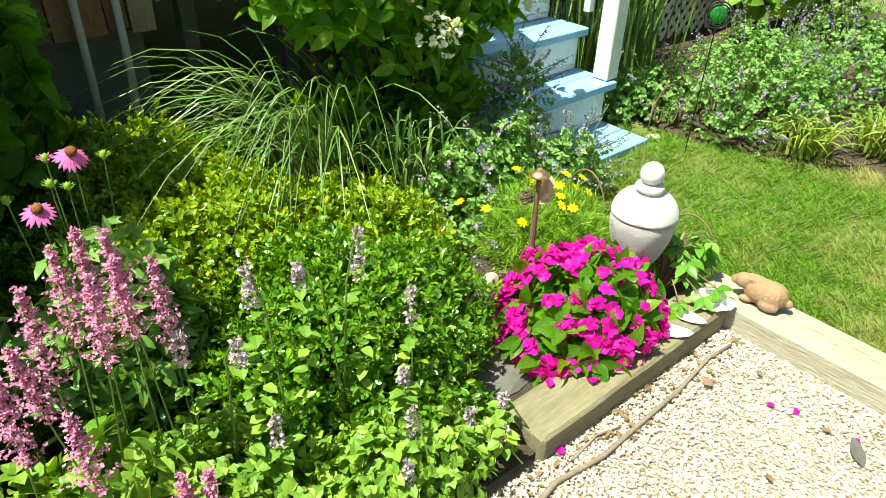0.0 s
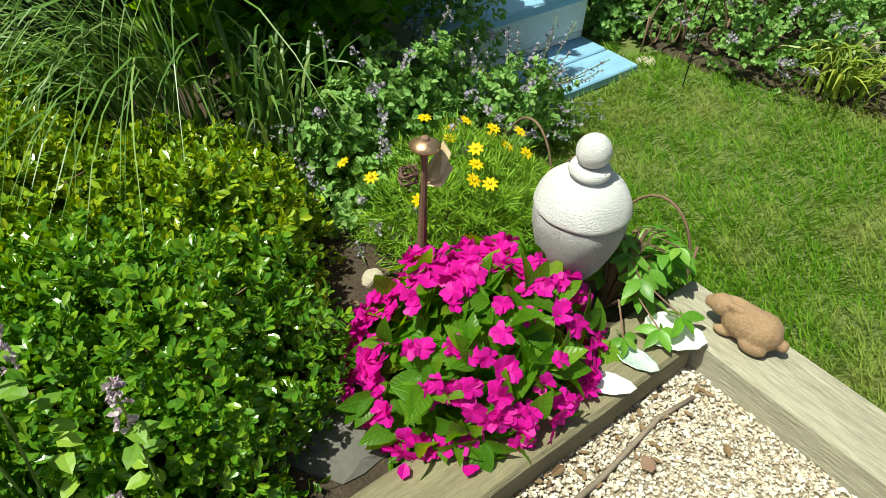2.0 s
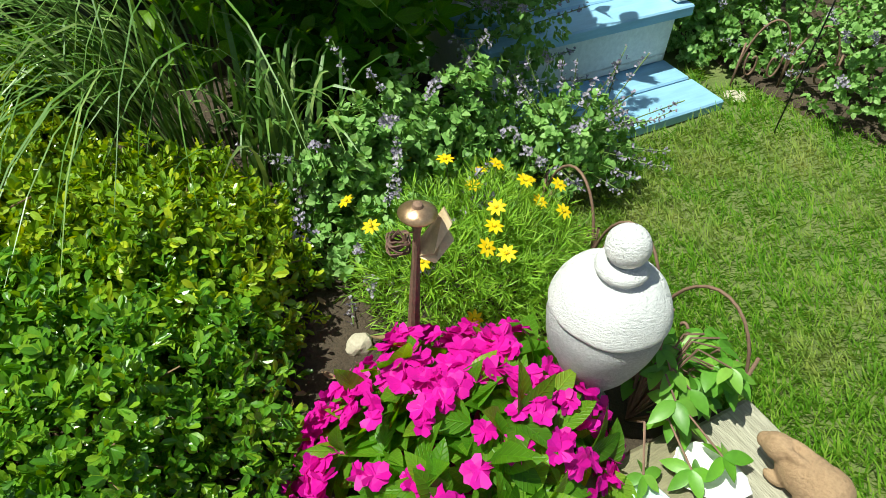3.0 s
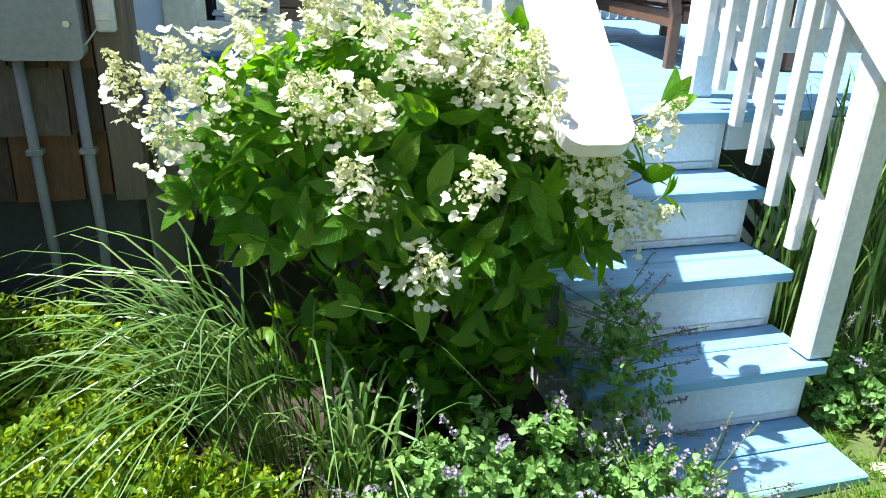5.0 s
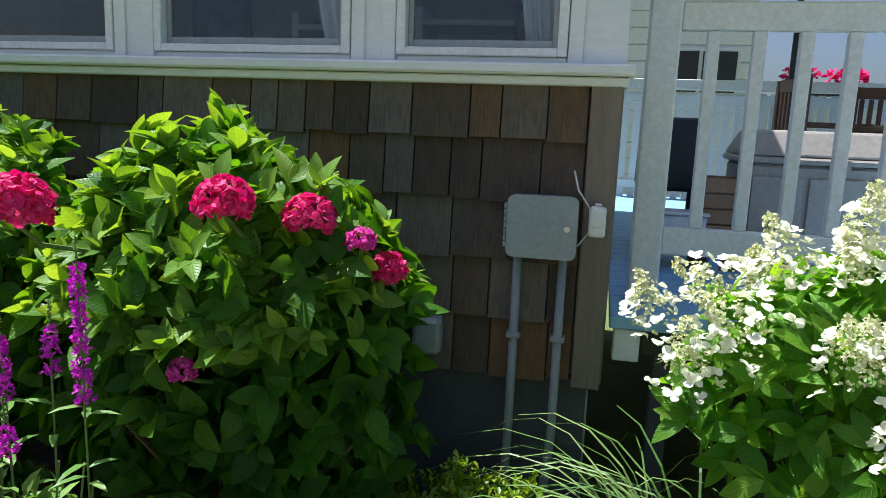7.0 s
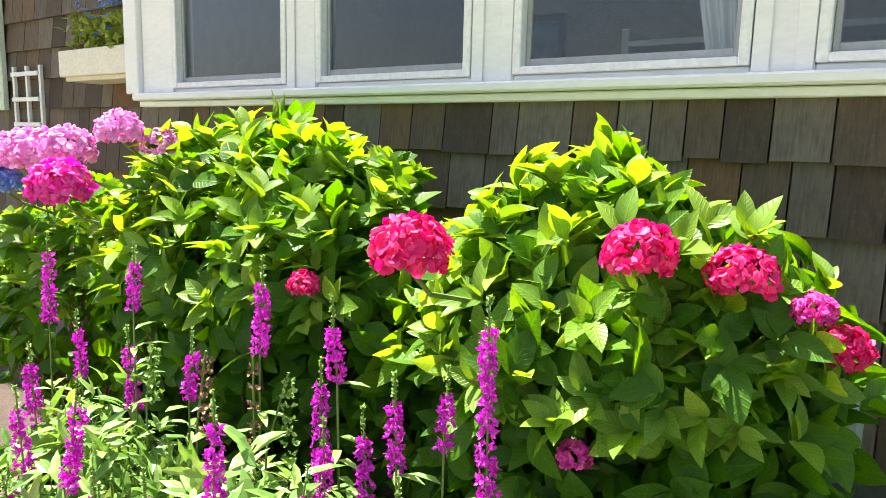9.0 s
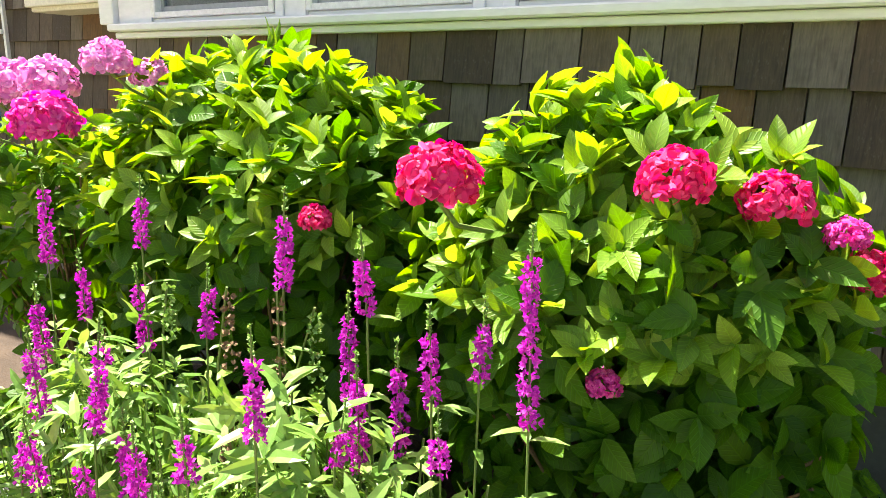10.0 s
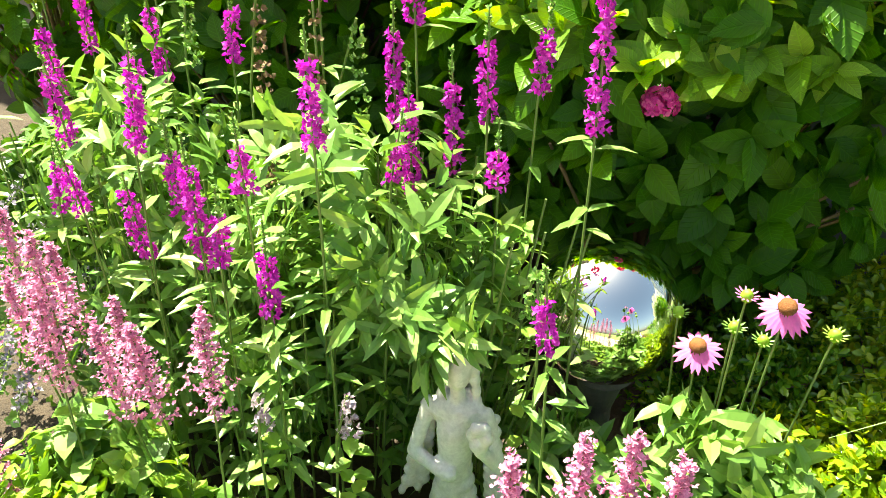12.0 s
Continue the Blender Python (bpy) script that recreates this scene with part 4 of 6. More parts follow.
def patio_chair(x, y, turn):
    c = thing("patio_chair", (x, y, DZ), "red-brown slatted wooden chair at the patio table", "chair", "patio chairs")
    m = pose(x, y, DZ, 0, 0, turn)

    def bit(nm, *b):
        part(nm, box_bm(*b, 0.003, m), M["teak"], c)
    bit("seat", -0.22, 0.22, -0.22, 0.22, 0.40, 0.43)
    for sx in (-0.22, 0.18):
        bit("leg", sx, sx + 0.04, -0.22, -0.18, 0, 0.398)
        bit("leg", sx, sx + 0.04, 0.18, 0.22, 0, 0.92)
        bit("armrest", sx - 0.01, sx + 0.05, -0.22, 0.178, 0.62, 0.645)
    bit("top_rail", -0.178, 0.178, 0.185, 0.215, 0.84, 0.92)
    for i in range(6):
        bit("slat", -0.165 + i * 0.06, -0.135 + i * 0.06, 0.192, 0.21, 0.44, 0.838)


patio_table(3.02, 5.75)
patio_chair(2.5, 6.05, 100)
patio_chair(3.05, 6.4, 0)
patio_chair(3.0, 5.2, 180)
pot = thing("flower_pot", (2.92, 5.65, 1.43), "small pot of bright red flowers on the table", "flower pot")
part("pot", lathe_bm([(0.04, 0), (0.06, 0.09), (0.065, 0.1)], (2.92, 5.65, 1.432), 16), M["rust"], pot)
rng = np.random.default_rng(3)
P, A = mound(rng, 60, (2.92, 5.65, 1.56), (0.1, 0.1, 0.08), 1)
v, f = sprigs(rng, P, A, 3, 1.2, 0.03, 0.016, PETAL, 0.1, 0.1)
mesh_ob("blossom", v, f, M["red_petal"], pot, "red blossom")

fence = thing("fence", (3.5, 7.3, DZ), "white picket railing along the far side of the deck", "fence")
for i in range(60):
    x = 1.0 + i * 0.09
    box("picket", x, x + 0.055, 7.3, 7.318, DZ, 1.70, "white_paint", fence, "", 0.0)
box("rail", 0.9, 6.5, 7.27, 7.298, 1.60, 1.68, "white_paint", fence)
box("cap", 0.9, 6.5, 7.22, 7.38, 1.72, 1.80, "white_paint", fence)
box("rail", 0.9, 6.5, 7.27, 7.298, 0.88, 0.95, "white_paint", fence)

nb = thing("neighbour_house", (3, 13, 0), "white clapboard neighbour house beyond the deck", "house")
box("wall", -1.0, 3.3, 13, 17, -0.06, 4.4, "siding", nb)
for i in range(16):
    box("clapboard", -1.02, 3.3, 12.97, 12.998, 0.2 + 0.26 * i, 0.44 + 0.26 * i, "siding", nb, "", 0.004)
w = box("window", 1.9, 3.1, 12.93, 12.968, 2.0, 2.75, "trim", nb)
box("pane", 1.96, 2.47, 12.9, 12.928, 2.06, 2.69, "black", w)
box("pane", 2.53, 3.04, 12.9, 12.928, 2.06, 2.69, "black", w)
part("roof", box_bm(-1.4, 3.6, 12.6, 17.4, 4.41, 4.6, 0.02), M["roof"], nb)
nb2 = thing("neighbour_deck", (6, 15, 0), "raised neighbour deck with flower boxes on its rail", "building")
box("wall", 3.7, 12.0, 14.5, 18, -0.06, 2.0, "siding", nb2)
box("rail", 3.65, 12.0, 14.4, 14.49, 2.0, 2.12, "white_paint", nb2)
for i in range(4):
    a = 4.0 + i * 1.9
    fb = box("planter", a, a + 1.4, 14.2, 14.39, 2.13, 2.36, "black", nb2, "dark planter on the rail")
    P = np.stack([rng.uniform(a, a + 1.4, 90), rng.uniform(14.2, 14.4, 90), rng.uniform(2.36, 2.55, 90)], 1)
    v, f = sprigs(rng, P, np.tile([0, 0, 1.0], (90, 1)), 4, 1.0, 0.09, 0.04, SMALL, 0.1, 0.1)
    mesh_ob("planting", v, f, M["red_petal" if i % 2 == 0 else "dark_leaf"], nb2, "planter flowers", kind="stuff")


def umbrella(x, y, z, r, h, mat, label):
    u = thing("patio_umbrella", (x, y, DZ), label, "umbrella")
    v, f = tubes([[(x, y, DZ if y < 7.4 else -0.06), (x, y, z + h)]], 0.02, 8)
    mesh_ob("pole", v, f, M["black"], u, "black pole", True)
    for k in range(8):
        a, b = 2 * math.pi * k / 8, 2 * math.pi * (k + 1) / 8
        p = [(x, y, z + h)] + [(x + r * s * math.cos(q), y + r * s * math.sin(q), z + h * (1 - s) - 0.03 * s) for s in (0.5, 1.0) for q in (a, b)]
        p += [(c[0], c[1], c[2] - 0.01) for c in p]
        mesh_ob("canopy_panel", p, [(0, 1, 2), (1, 3, 4, 2), (5, 7, 6), (6, 7, 9, 8), (3, 8, 9, 4)], M[mat], u)


umbrella(2.35, 6.3, 2.55, 1.3, 0.4, "yellow_cloth", "open yellow patio umbrella on a black pole")
umbrella(5.2, 7.9, 2.6, 0.9, 0.35, "red_cloth", "open red patio umbrella far behind the deck")
box_base = thing("umbrella_base", (2.35, 6.3, DZ), "heavy black round umbrella base", "base")
part("disc", lathe_bm([(0.22, 0), (0.22, 0.04), (0.05, 0.08), (0.03, 0.25)], (2.35, 6.3, DZ), 20), M["black"], box_base)

# ---- ornaments ----
UX, UY = 1.90, 1.438
urn = thing("urn", (UX, UY, 0.04), "rough whitish cement urn with a ball-topped lid", "urn")
part("body", lathe_bm([(r * 0.955, z) for r, z in [(0.056, 0.0), (0.058, 0.018), (0.04, 0.032), (0.034, 0.075), (0.040, 0.105), (0.054, 0.122), (0.068, 0.148), (0.081, 0.182), (0.0905, 0.215), (0.095, 0.245), (0.0945, 0.270), (0.091, 0.274), (0.08, 0.275)]], (UX, UY, 0.04), 56, 0.03), M["cement_rough_shaded"], urn, "scratched cement body with shade put into its greyer tone", True)
lid = part("lid", lathe_bm([(r * 0.955, z) for r, z in [(0.08, 0.2755), (0.0955, 0.277), (0.0975, 0.281), (0.0965, 0.287), (0.092, 0.301), (0.083, 0.317), (0.069, 0.330), (0.052, 0.338), (0.038, 0.341), (0.030, 0.343), (0.031, 0.348), (0.040, 0.351), (0.042, 0.358), (0.039, 0.365), (0.026, 0.369)]], (UX, UY, 0.04), 56, 0.03), M["cement"], urn, "", True)
bm = bmesh.new()
bmesh.ops.create_icosphere(bm, subdivisions=4, radius=0.0325)
for v in bm.verts:
    v.co *= 1 + 0.02 * noise.noise(v.co * 60)
bmesh.ops.transform(bm, matrix=Matrix.Translation((UX, UY, 0.04 + 0.397)), verts=bm.verts[:])
part("ball", bm, M["cement"], lid, "", True)


def garden_angel(x, y, z0):
    a = thing("garden_angel", (x, y, z0), "copper garden stake figure with a round hat and wings", "garden stake")
    part("body", lathe_bm([(0.014, 0), (0.011, 0.12), (0.008, 0.25), (0.006, 0.34), (0.008, 0.37)], (x, y, z0), 10), M["rust"], a, "dark rusty gown")
    hat = part("hat", lathe_bm([(0.029, 0.385), (0.030, 0.388), (0.018, 0.396), (0.008, 0.400)], (x, y, z0), 28), M["copper"], a, "round copper hat", True)
    part("crown", lathe_bm([(0.009, 0.399), (0.0075, 0.405), (0.003, 0.408)], (x, y, z0), 12), M["rust"], hat)
    s = Vector((0.65, -0.76, 0))
    back = Vector((0.76, 0.65, 0))
    for up, k in ((0.012, 0.5), (0.045, 0.45)):
        c = Vector((x, y, z0 + 0.30)) + back * 0.01
        pts = [c + Vector((0, 0, 0.022)), c + s * 0.06 * k + back * 0.03 + Vector((0, 0, 0.03 + up)), c + s * 0.10 * k + back * 0.02 + Vector((0, 0, 0.012 + up)), c + s * 0.07 * k - back * 0.015 + Vector((0, 0, up * 0.6 - 0.006)), c - back * 0.012 + Vector((0, 0, 0.0))]
        th = Vector((0.003, 0.004, 0))
        vs = pts + [p + th for p in pts]
        fs = [(0, 1, 2, 3, 4), (9, 8, 7, 6, 5)] + [(i, i + 5, (i + 1) % 5 + 5, (i + 1) % 5) for i in range(5)]
        mesh_ob("wing", vs, fs, M["tan_metal"], a, "thin copper wing")
    bc = Vector((x, y, z0 + 0.315)) - s * 0.03
    loops = []
    for k in range(9):
        r, dz = 0.0165 + 0.0025 * math.sin(k * 2.1), -0.012 + 0.003 * k
        loops.append([(bc.x + r * math.cos(t), bc.y + r * math.sin(t), bc.z + dz + 0.004 * math.sin(3 * t + k)) for t in np.linspace(0, 6.28, 15)])
    v, f = tubes(loops, 0.0016, 5)
    mesh_ob("basket", v, f, M["wicker"], a, "twig basket")
    v, f = tubes([[(x, y, z0 + 0.35), tuple(bc + s * 0.01 + Vector((0, 0, 0.025))), tuple(bc + s * 0.015)], [tuple(bc - s * 0.015), tuple(bc + Vector((0, 0, 0.028))), tuple(bc + s * 0.015)]], 0.0018, 6)
    mesh_ob("arm", v, f, M["rust"], a, "thin arm and handle")


garden_angel(1.68, 1.646, 0.03)


def scroll_edging(pts, label):
    s = thing("wire_edging", (*pts[0], 0), label, "garden edging", "wire edging hoops")
    for (ax, ay), (bx2, by) in zip(pts, pts[1:]):
        a, b = Vector((ax, ay, 0)), Vector((bx2, by, 0))
        d = b - a
        paths = [[a + d * (0.5 - 0.5 * math.cos(t)) + Vector((0, 0, 0.02 + 0.19 * math.sin(t))) for t in np.linspace(0, math.pi, 16)]]
        for sgn in (0.28, 0.72):
            c = a + d * sgn + Vector((0, 0, 0.07))
            k = 1 if sgn < 0.5 else -1
            paths.append([c + d * (k * (0.16 - 0.022 * t) * math.cos(t + 2.6)) + Vector((0, 0, (0.06 - 0.008 * t) * math.sin(t + 2.6))) for t in np.linspace(0, 6.0, 22)])
        for sgn in (0.0, 1.0):
            paths.append([a + d * sgn + Vector((0, 0, -0.06)), a + d * sgn + Vector((0, 0, 0.13))])
        v, f = tubes(paths, 0.0034, 6)
        mesh_ob("hoop", v, f, M["rust"], s, "", True)


E1 = [(2.20, 1.33), (2.165, 1.53), (2.16, 1.73), (2.17, 1.93)]
scroll_edging(E1, "rusty scrolled wire edging along the lawn")
scroll_edging([(3.10, 2.20), (3.22, 2.12), (3.32, 2.02)], "rusty wire edging hoops before the border")


def fuse(ob, size, rounds):
    """Melts overlapping blobs into one skin."""
    mod = ob.modifiers.new("skin", "REMESH")
    mod.mode, mod.voxel_size, mod.use_smooth_shade = "VOXEL", size, True
    mod = ob.modifiers.new("soften", "SMOOTH")
    mod.factor, mod.iterations = 0.5, rounds


def rabbit(x, y, z, turn):
    bm = bmesh.new()
    for c, r in (((0.0, 0, 0.048), (0.066, 0.044, 0.046)), ((-0.03, 0.0, 0.046), (0.05, 0.047, 0.048)), ((0.068, 0, 0.066), (0.033, 0.027, 0.027)), ((0.093, 0, 0.06), (0.018, 0.017, 0.016)),
                 ((0.035, 0.014, 0.084), (0.034, 0.009, 0.011)), ((0.035, -0.014, 0.084), (0.034, 0.009, 0.011)), ((-0.084, 0, 0.035), (0.015, 0.015, 0.015)), ((0.045, 0.022, 0.012), (0.024, 0.012, 0.012)),
                 ((0.045, -0.022, 0.012), (0.024, 0.012, 0.012)), ((-0.03, 0.036, 0.022), (0.034, 0.016, 0.022)), ((-0.03, -0.036, 0.022), (0.034, 0.016, 0.022))):
        m = bmesh.ops.create_icosphere(bm, subdivisions=3, radius=1)
        for v in m["verts"]:
            v.co = Vector(c) + Vector((v.co.x * r[0], v.co.y * r[1], v.co.z * r[2])) * (1 + 0.05 * noise.noise(v.co * 3))
    bmesh.ops.transform(bm, matrix=pose(x, y, z, 0, 0, turn) @ Matrix.Scale(0.84, 4), verts=bm.verts[:])
    ob = part("rabbit_figure", bm, M["rabbit"], None, "", True)
    fuse(ob, 0.003, 3)
    tagged(ob, "crouching brown stone rabbit figure on the timber", "statue")


rabbit(2.095, 1.13, 0.088, 102)


def shell(x, y, z, a, b, h, turn, tilt, mat, label):
    bm = bmesh.new()
    bmesh.ops.create_uvsphere(bm, u_segments=28, v_segments=12, radius=1)
    bmesh.ops.delete(bm, geom=[v for v in bm.verts if v.co.z < -0.02], context="VERTS")
    for v in bm.verts:
        ang = math.atan2(v.co.y, v.co.x)
        k = 1 + 0.04 * math.cos(ang * 9)
        v.co = Vector((v.co.x * a * k, v.co.y * b * k * (1 - 0.25 * v.co.x), -v.co.z * h))
    bmesh.ops.solidify(bm, geom=bm.faces[:], thickness=0.003)
    bmesh.ops.transform(bm, matrix=pose(x, y, z + h * 0.9, tilt, 0, turn), verts=bm.verts[:])
    tagged(part("seashell", bm, M[mat], None, "", True), label, "seashell", "shells on the timber")


shell(1.985, 1.215, 0.085, 0.062, 0.042, 0.016, -60, 8, "shell", "large white clam shell lying on the timber")
shell(1.878, 1.218, 0.083, 0.044, 0.024, 0.010, -75, 0, "abalone", "iridescent green abalone shell on the timber")
shell(1.79, 1.212, 0.083, 0.05, 0.026, 0.010, -50, 0, "shell", "white shell half hidden by the flowers")


def stone(x, y, z, r, h, seed, mat, label, name="stepping_stone"):
    bm = bmesh.new()
    bmesh.ops.create_icosphere(bm, subdivisions=3, radius=1)
    for v in bm.verts:
        k = 1 + 0.25 * noise.noise(v.co * 1.6 + Vector((seed, 0, 0)))
        v.co = Vector((v.co.x * r * k, v.co.y * r * k * 0.85, max(-0.3, min(0.8, v.co.z)) * h))
    bmesh.ops.transform(bm, matrix=Matrix.Translation((x, y, z)), verts=bm.verts[:])
    tagged(part(name, bm, M[mat], None), label, "stone")


stone(1.38, 1.45, 0.040, 0.12, 0.025, 2, "slate", "flat dark slate stone under the low shrub")
stone(1.615, 1.735, 0.046, 0.026, 0.022, 5, "pebble", "small smooth pale stone on the soil", "garden_stone")
stone(1.70, 1.95, 0.04, 0.05, 0.03, 7, "slate", "grey stone on the soil beside the catmint", "garden_stone")
stone(3.09, 2.16, -0.035, 0.045, 0.02, 9, "pebble", "pale concrete lump beside the lowest step", "garden_stone")
stone(3.75, 1.72, 0.03, 0.07, 0.07, 11, "pebble", "pale stone among the lily leaves", "garden_stone")

ball = thing("gazing_ball", (0.36, 2.1, 0.05), "mirrored silver gazing ball among the flowers", "gazing ball")
bm = bmesh.new()
bmesh.ops.create_uvsphere(bm, u_segments=64, v_segments=32, radius=0.131)
bmesh.ops.transform(bm, matrix=Matrix.Translation((0.345, 2.115, 0.45)), verts=bm.verts[:])
part("sphere", bm, M["mirror"], ball, "", True)
part("pedestal", lathe_bm([(0.08, 0), (0.07, 0.02), (0.035, 0.06), (0.03, 0.2), (0.045, 0.27), (0.06, 0.285), (0.05, 0.29)], (0.358, 2.11, 0.04), 20), M["slate"], ball)


def fairy_statue(x, y, z, s, turn):
    bm = bmesh.new()

    def blob(c, r, tilt=0):
        m = bmesh.ops.create_icosphere(bm, subdivisions=3, radius=1)
        q = Euler((0, radians(tilt), 0)).to_matrix()
        for v in m["verts"]:
            k = 1 + 0.10 * noise.noise(v.co * 4 + Vector(c) * 9)
            v.co = Vector(c) + q @ Vector((v.co.x * r[0], v.co.y * r[1], v.co.z * r[2])) * k
    def limb(p, q, r0, r1, n=7):
        for i in range(n):
            k = i / (n - 1)
            r = r0 + (r1 - r0) * k
            blob(tuple(Vector(p).lerp(Vector(q), k)), (r, r, r))
    # skirt, waist, chest, neck and bent head with long hair
    for i in range(11):
        a = -1.7 + 0.34 * i
        limb((0.04 * math.sin(a), -0.03 * math.cos(a), 0.30), (0.095 * math.sin(a), -0.075 * math.cos(a), 0.02), 0.016, 0.026, 9)
    limb((0, 0, 0.05), (0, 0, 0.30), 0.075, 0.05)
    limb((0, -0.004, 0.30), (0, -0.006, 0.41), 0.047, 0.060)
    blob((0, 0, 0.455), (0.088, 0.045, 0.036))
    limb((0, 0, 0.48), (0, -0.012, 0.53), 0.024, 0.022, 4)
    blob((0.004, -0.022, 0.570), (0.036, 0.038, 0.044))
    blob((0.004, -0.004, 0.592), (0.046, 0.044, 0.036))
    for sx in (-1, 1):
        limb((sx * 0.036, 0.004, 0.585), (sx * 0.062, 0.016, 0.43), 0.018, 0.013)
        limb((sx * 0.03, 0.03, 0.57), (sx * 0.045, 0.045, 0.38), 0.022, 0.014)
    # one arm folded to the waist, the other lifting a posy
    limb((-0.085, 0.0, 0.45), (-0.125, -0.02, 0.335), 0.025, 0.021)
    limb((-0.125, -0.02, 0.335), (-0.015, -0.068, 0.325), 0.021, 0.016)
    blob((0.0, -0.07, 0.328), (0.026, 0.016, 0.016))
    limb((0.085, 0.0, 0.45), (0.135, -0.025, 0.35), 0.025, 0.021)
    limb((0.135, -0.025, 0.35), (0.085, -0.075, 0.42), 0.020, 0.016)
    for i in range(6):
        blob((0.085 + 0.022 * math.cos(i * 1.05), -0.078 + 0.006 * (i % 2), 0.455 + 0.024 * math.sin(i * 1.05)), (0.018, 0.016, 0.016))
    # cloak hanging open on both sides
    for sx in (-1, 1):
        for i in range(4):
            limb((sx * (0.075 + 0.012 * i), 0.03, 0.43), (sx * (0.10 + 0.022 * i), 0.02 - 0.012 * i, 0.22 - 0.02 * (i % 2)), 0.012, 0.014, 9)
    bmesh.ops.transform(bm, matrix=pose(x, y, z, 0, 0, turn) @ Matrix.Diagonal((s * 0.68, s * 0.75, s, 1)), verts=bm.verts[:])
    ob = part("fairy_statue", bm, M["statue"], None, "", True)
    fuse(ob, 0.004, 2)
    tagged(ob, "weathered white resin garden statue under the leaves", "statue")


fairy_statue(0.228, 1.80, 0.05, 0.79, 15)


def glass_hanger(x, y, z):
    g = thing("glass_garden_stake", (x, y, 0), "wire stake holding green glass discs in rings", "garden stake")
    v, f = tubes([[(x, y, -0.02), (x + 0.01, y, z + 0.28), (x + 0.04, y, z + 0.33)]], 0.0022, 6)
    mesh_ob("stake", v, f, M["black"], g, "", True)
    ax = Vector((0.62, -0.78, 0))
    for i, zz in enumerate((z, z + 0.15)):
        c = Vector((x, y, zz)) + Vector((-0.015, -0.012, 0))
        bm = bmesh.new()
        bmesh.ops.create_uvsphere(bm, u_segments=20, v_segments=10, radius=1)
        for vv in bm.verts:
            q = vv.co.copy()
            vv.co = c + ax * (q.x * 0.034) + Vector((0.78, 0.62, 0)) * (q.y * 0.01) + Vector((0, 0, q.z * 0.034))
        part("glass_disc", bm, M["green_glass"], g, "green glass disc", True)
        v, f = tubes([[c + ax * (r * math.cos(t)) + Vector((0, 0, r * math.sin(t))) for t in np.linspace(0, 6.283, 25)] for r in (0.042, 0.052)], 0.003, 6)
        mesh_ob("ring", v, f, M["black"], g, "black wire ring", True)


glass_hanger(3.02, 1.95, 0.59)

# ---- plants ----


def stems_between(rng, foot, ends, bend=0.3):
    out = []
    for e in ends:
        a, b = Vector(foot) + Vector((rng.normal() * 0.02, rng.normal() * 0.02, 0)), Vector(e)
        mid = a.lerp(b, 0.5) + Vector((-(b - a).x, -(b - a).y, 0)) * bend * 0.3 + Vector((0, 0, 0.05))
        out.append([a, mid, b])
    return out


def low_shrub(c, r, seed, n, mat, label, leaf=(0.0215, 0.0053), per=7):
    rng = np.random.default_rng(seed)
    s = thing("low_shrub", (c[0], c[1], 0.03), label, "shrub", "low evergreen shrubs")
    P, A = mound(rng, n, c, r, seed, 0.32, 0.5, -0.35, 0.5)
    keep = P[:, 2] > 0.05
    P, A = P[keep], A[keep]
    v, f = sprigs(rng, P, A, per, 0.85, leaf[0], leaf[1], OVAL, 0.25, 0.12, 0.03)
    mesh_ob("foliage", v, f, M[mat], s, "", kind="stuff")
    ends = P[rng.choice(len(P), 60, False)]
    v, f = tubes(stems_between(rng, (c[0], c[1], 0.02), ends * 0.9 + np.array(c) * 0.1), 0.0035, 5, 0.4)
    mesh_ob("twigwork", v, f, M["wood_stem"], s, "thin brown twigs", kind="stuff")


low_shrub((1.10, 1.72, 0.06), (0.40, 0.38, 0.30), 11, 5200, "holly", "dense low shrub with small glossy yellow-green leaves")
low_shrub((1.33, 1.98, 0.06), (0.28, 0.30, 0.30), 12, 3000, "holly_gold", "rounded low shrub with small bright yellow-green leaves")
low_shrub((0.98, 2.18, 0.08), (0.38, 0.34, 0.34), 13, 3900, "holly_gold", "low shrub with golden young leaves and glossy older ones")
low_shrub((0.86, 2.62, 0.10), (0.40, 0.34, 0.34), 14, 2700, "holly_gold", "low glossy green shrub in the shade of the house wall")

low_shrub((0.82, 2.10, 0.06), (0.26, 0.24, 0.32), 17, 1500, "holly_gold", "low golden-green shrub beside the coneflowers")
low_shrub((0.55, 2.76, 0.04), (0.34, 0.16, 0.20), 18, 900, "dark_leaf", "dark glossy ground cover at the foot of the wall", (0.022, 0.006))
low_shrub((0.62, 2.36, 0.06), (0.24, 0.20, 0.30), 27, 1300, "holly", "rounded glossy low shrub behind the coneflowers")
low_shrub((1.16, 2.77, 0.05), (0.28, 0.17, 0.25), 19, 1300, "holly", "shaded low shrub under the control box", (0.022, 0.006))
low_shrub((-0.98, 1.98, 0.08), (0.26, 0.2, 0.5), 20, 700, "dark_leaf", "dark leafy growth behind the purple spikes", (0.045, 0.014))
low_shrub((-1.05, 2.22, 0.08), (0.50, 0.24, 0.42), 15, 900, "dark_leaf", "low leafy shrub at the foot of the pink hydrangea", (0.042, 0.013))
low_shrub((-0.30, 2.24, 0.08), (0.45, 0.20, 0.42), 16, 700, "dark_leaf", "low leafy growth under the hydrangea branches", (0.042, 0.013))


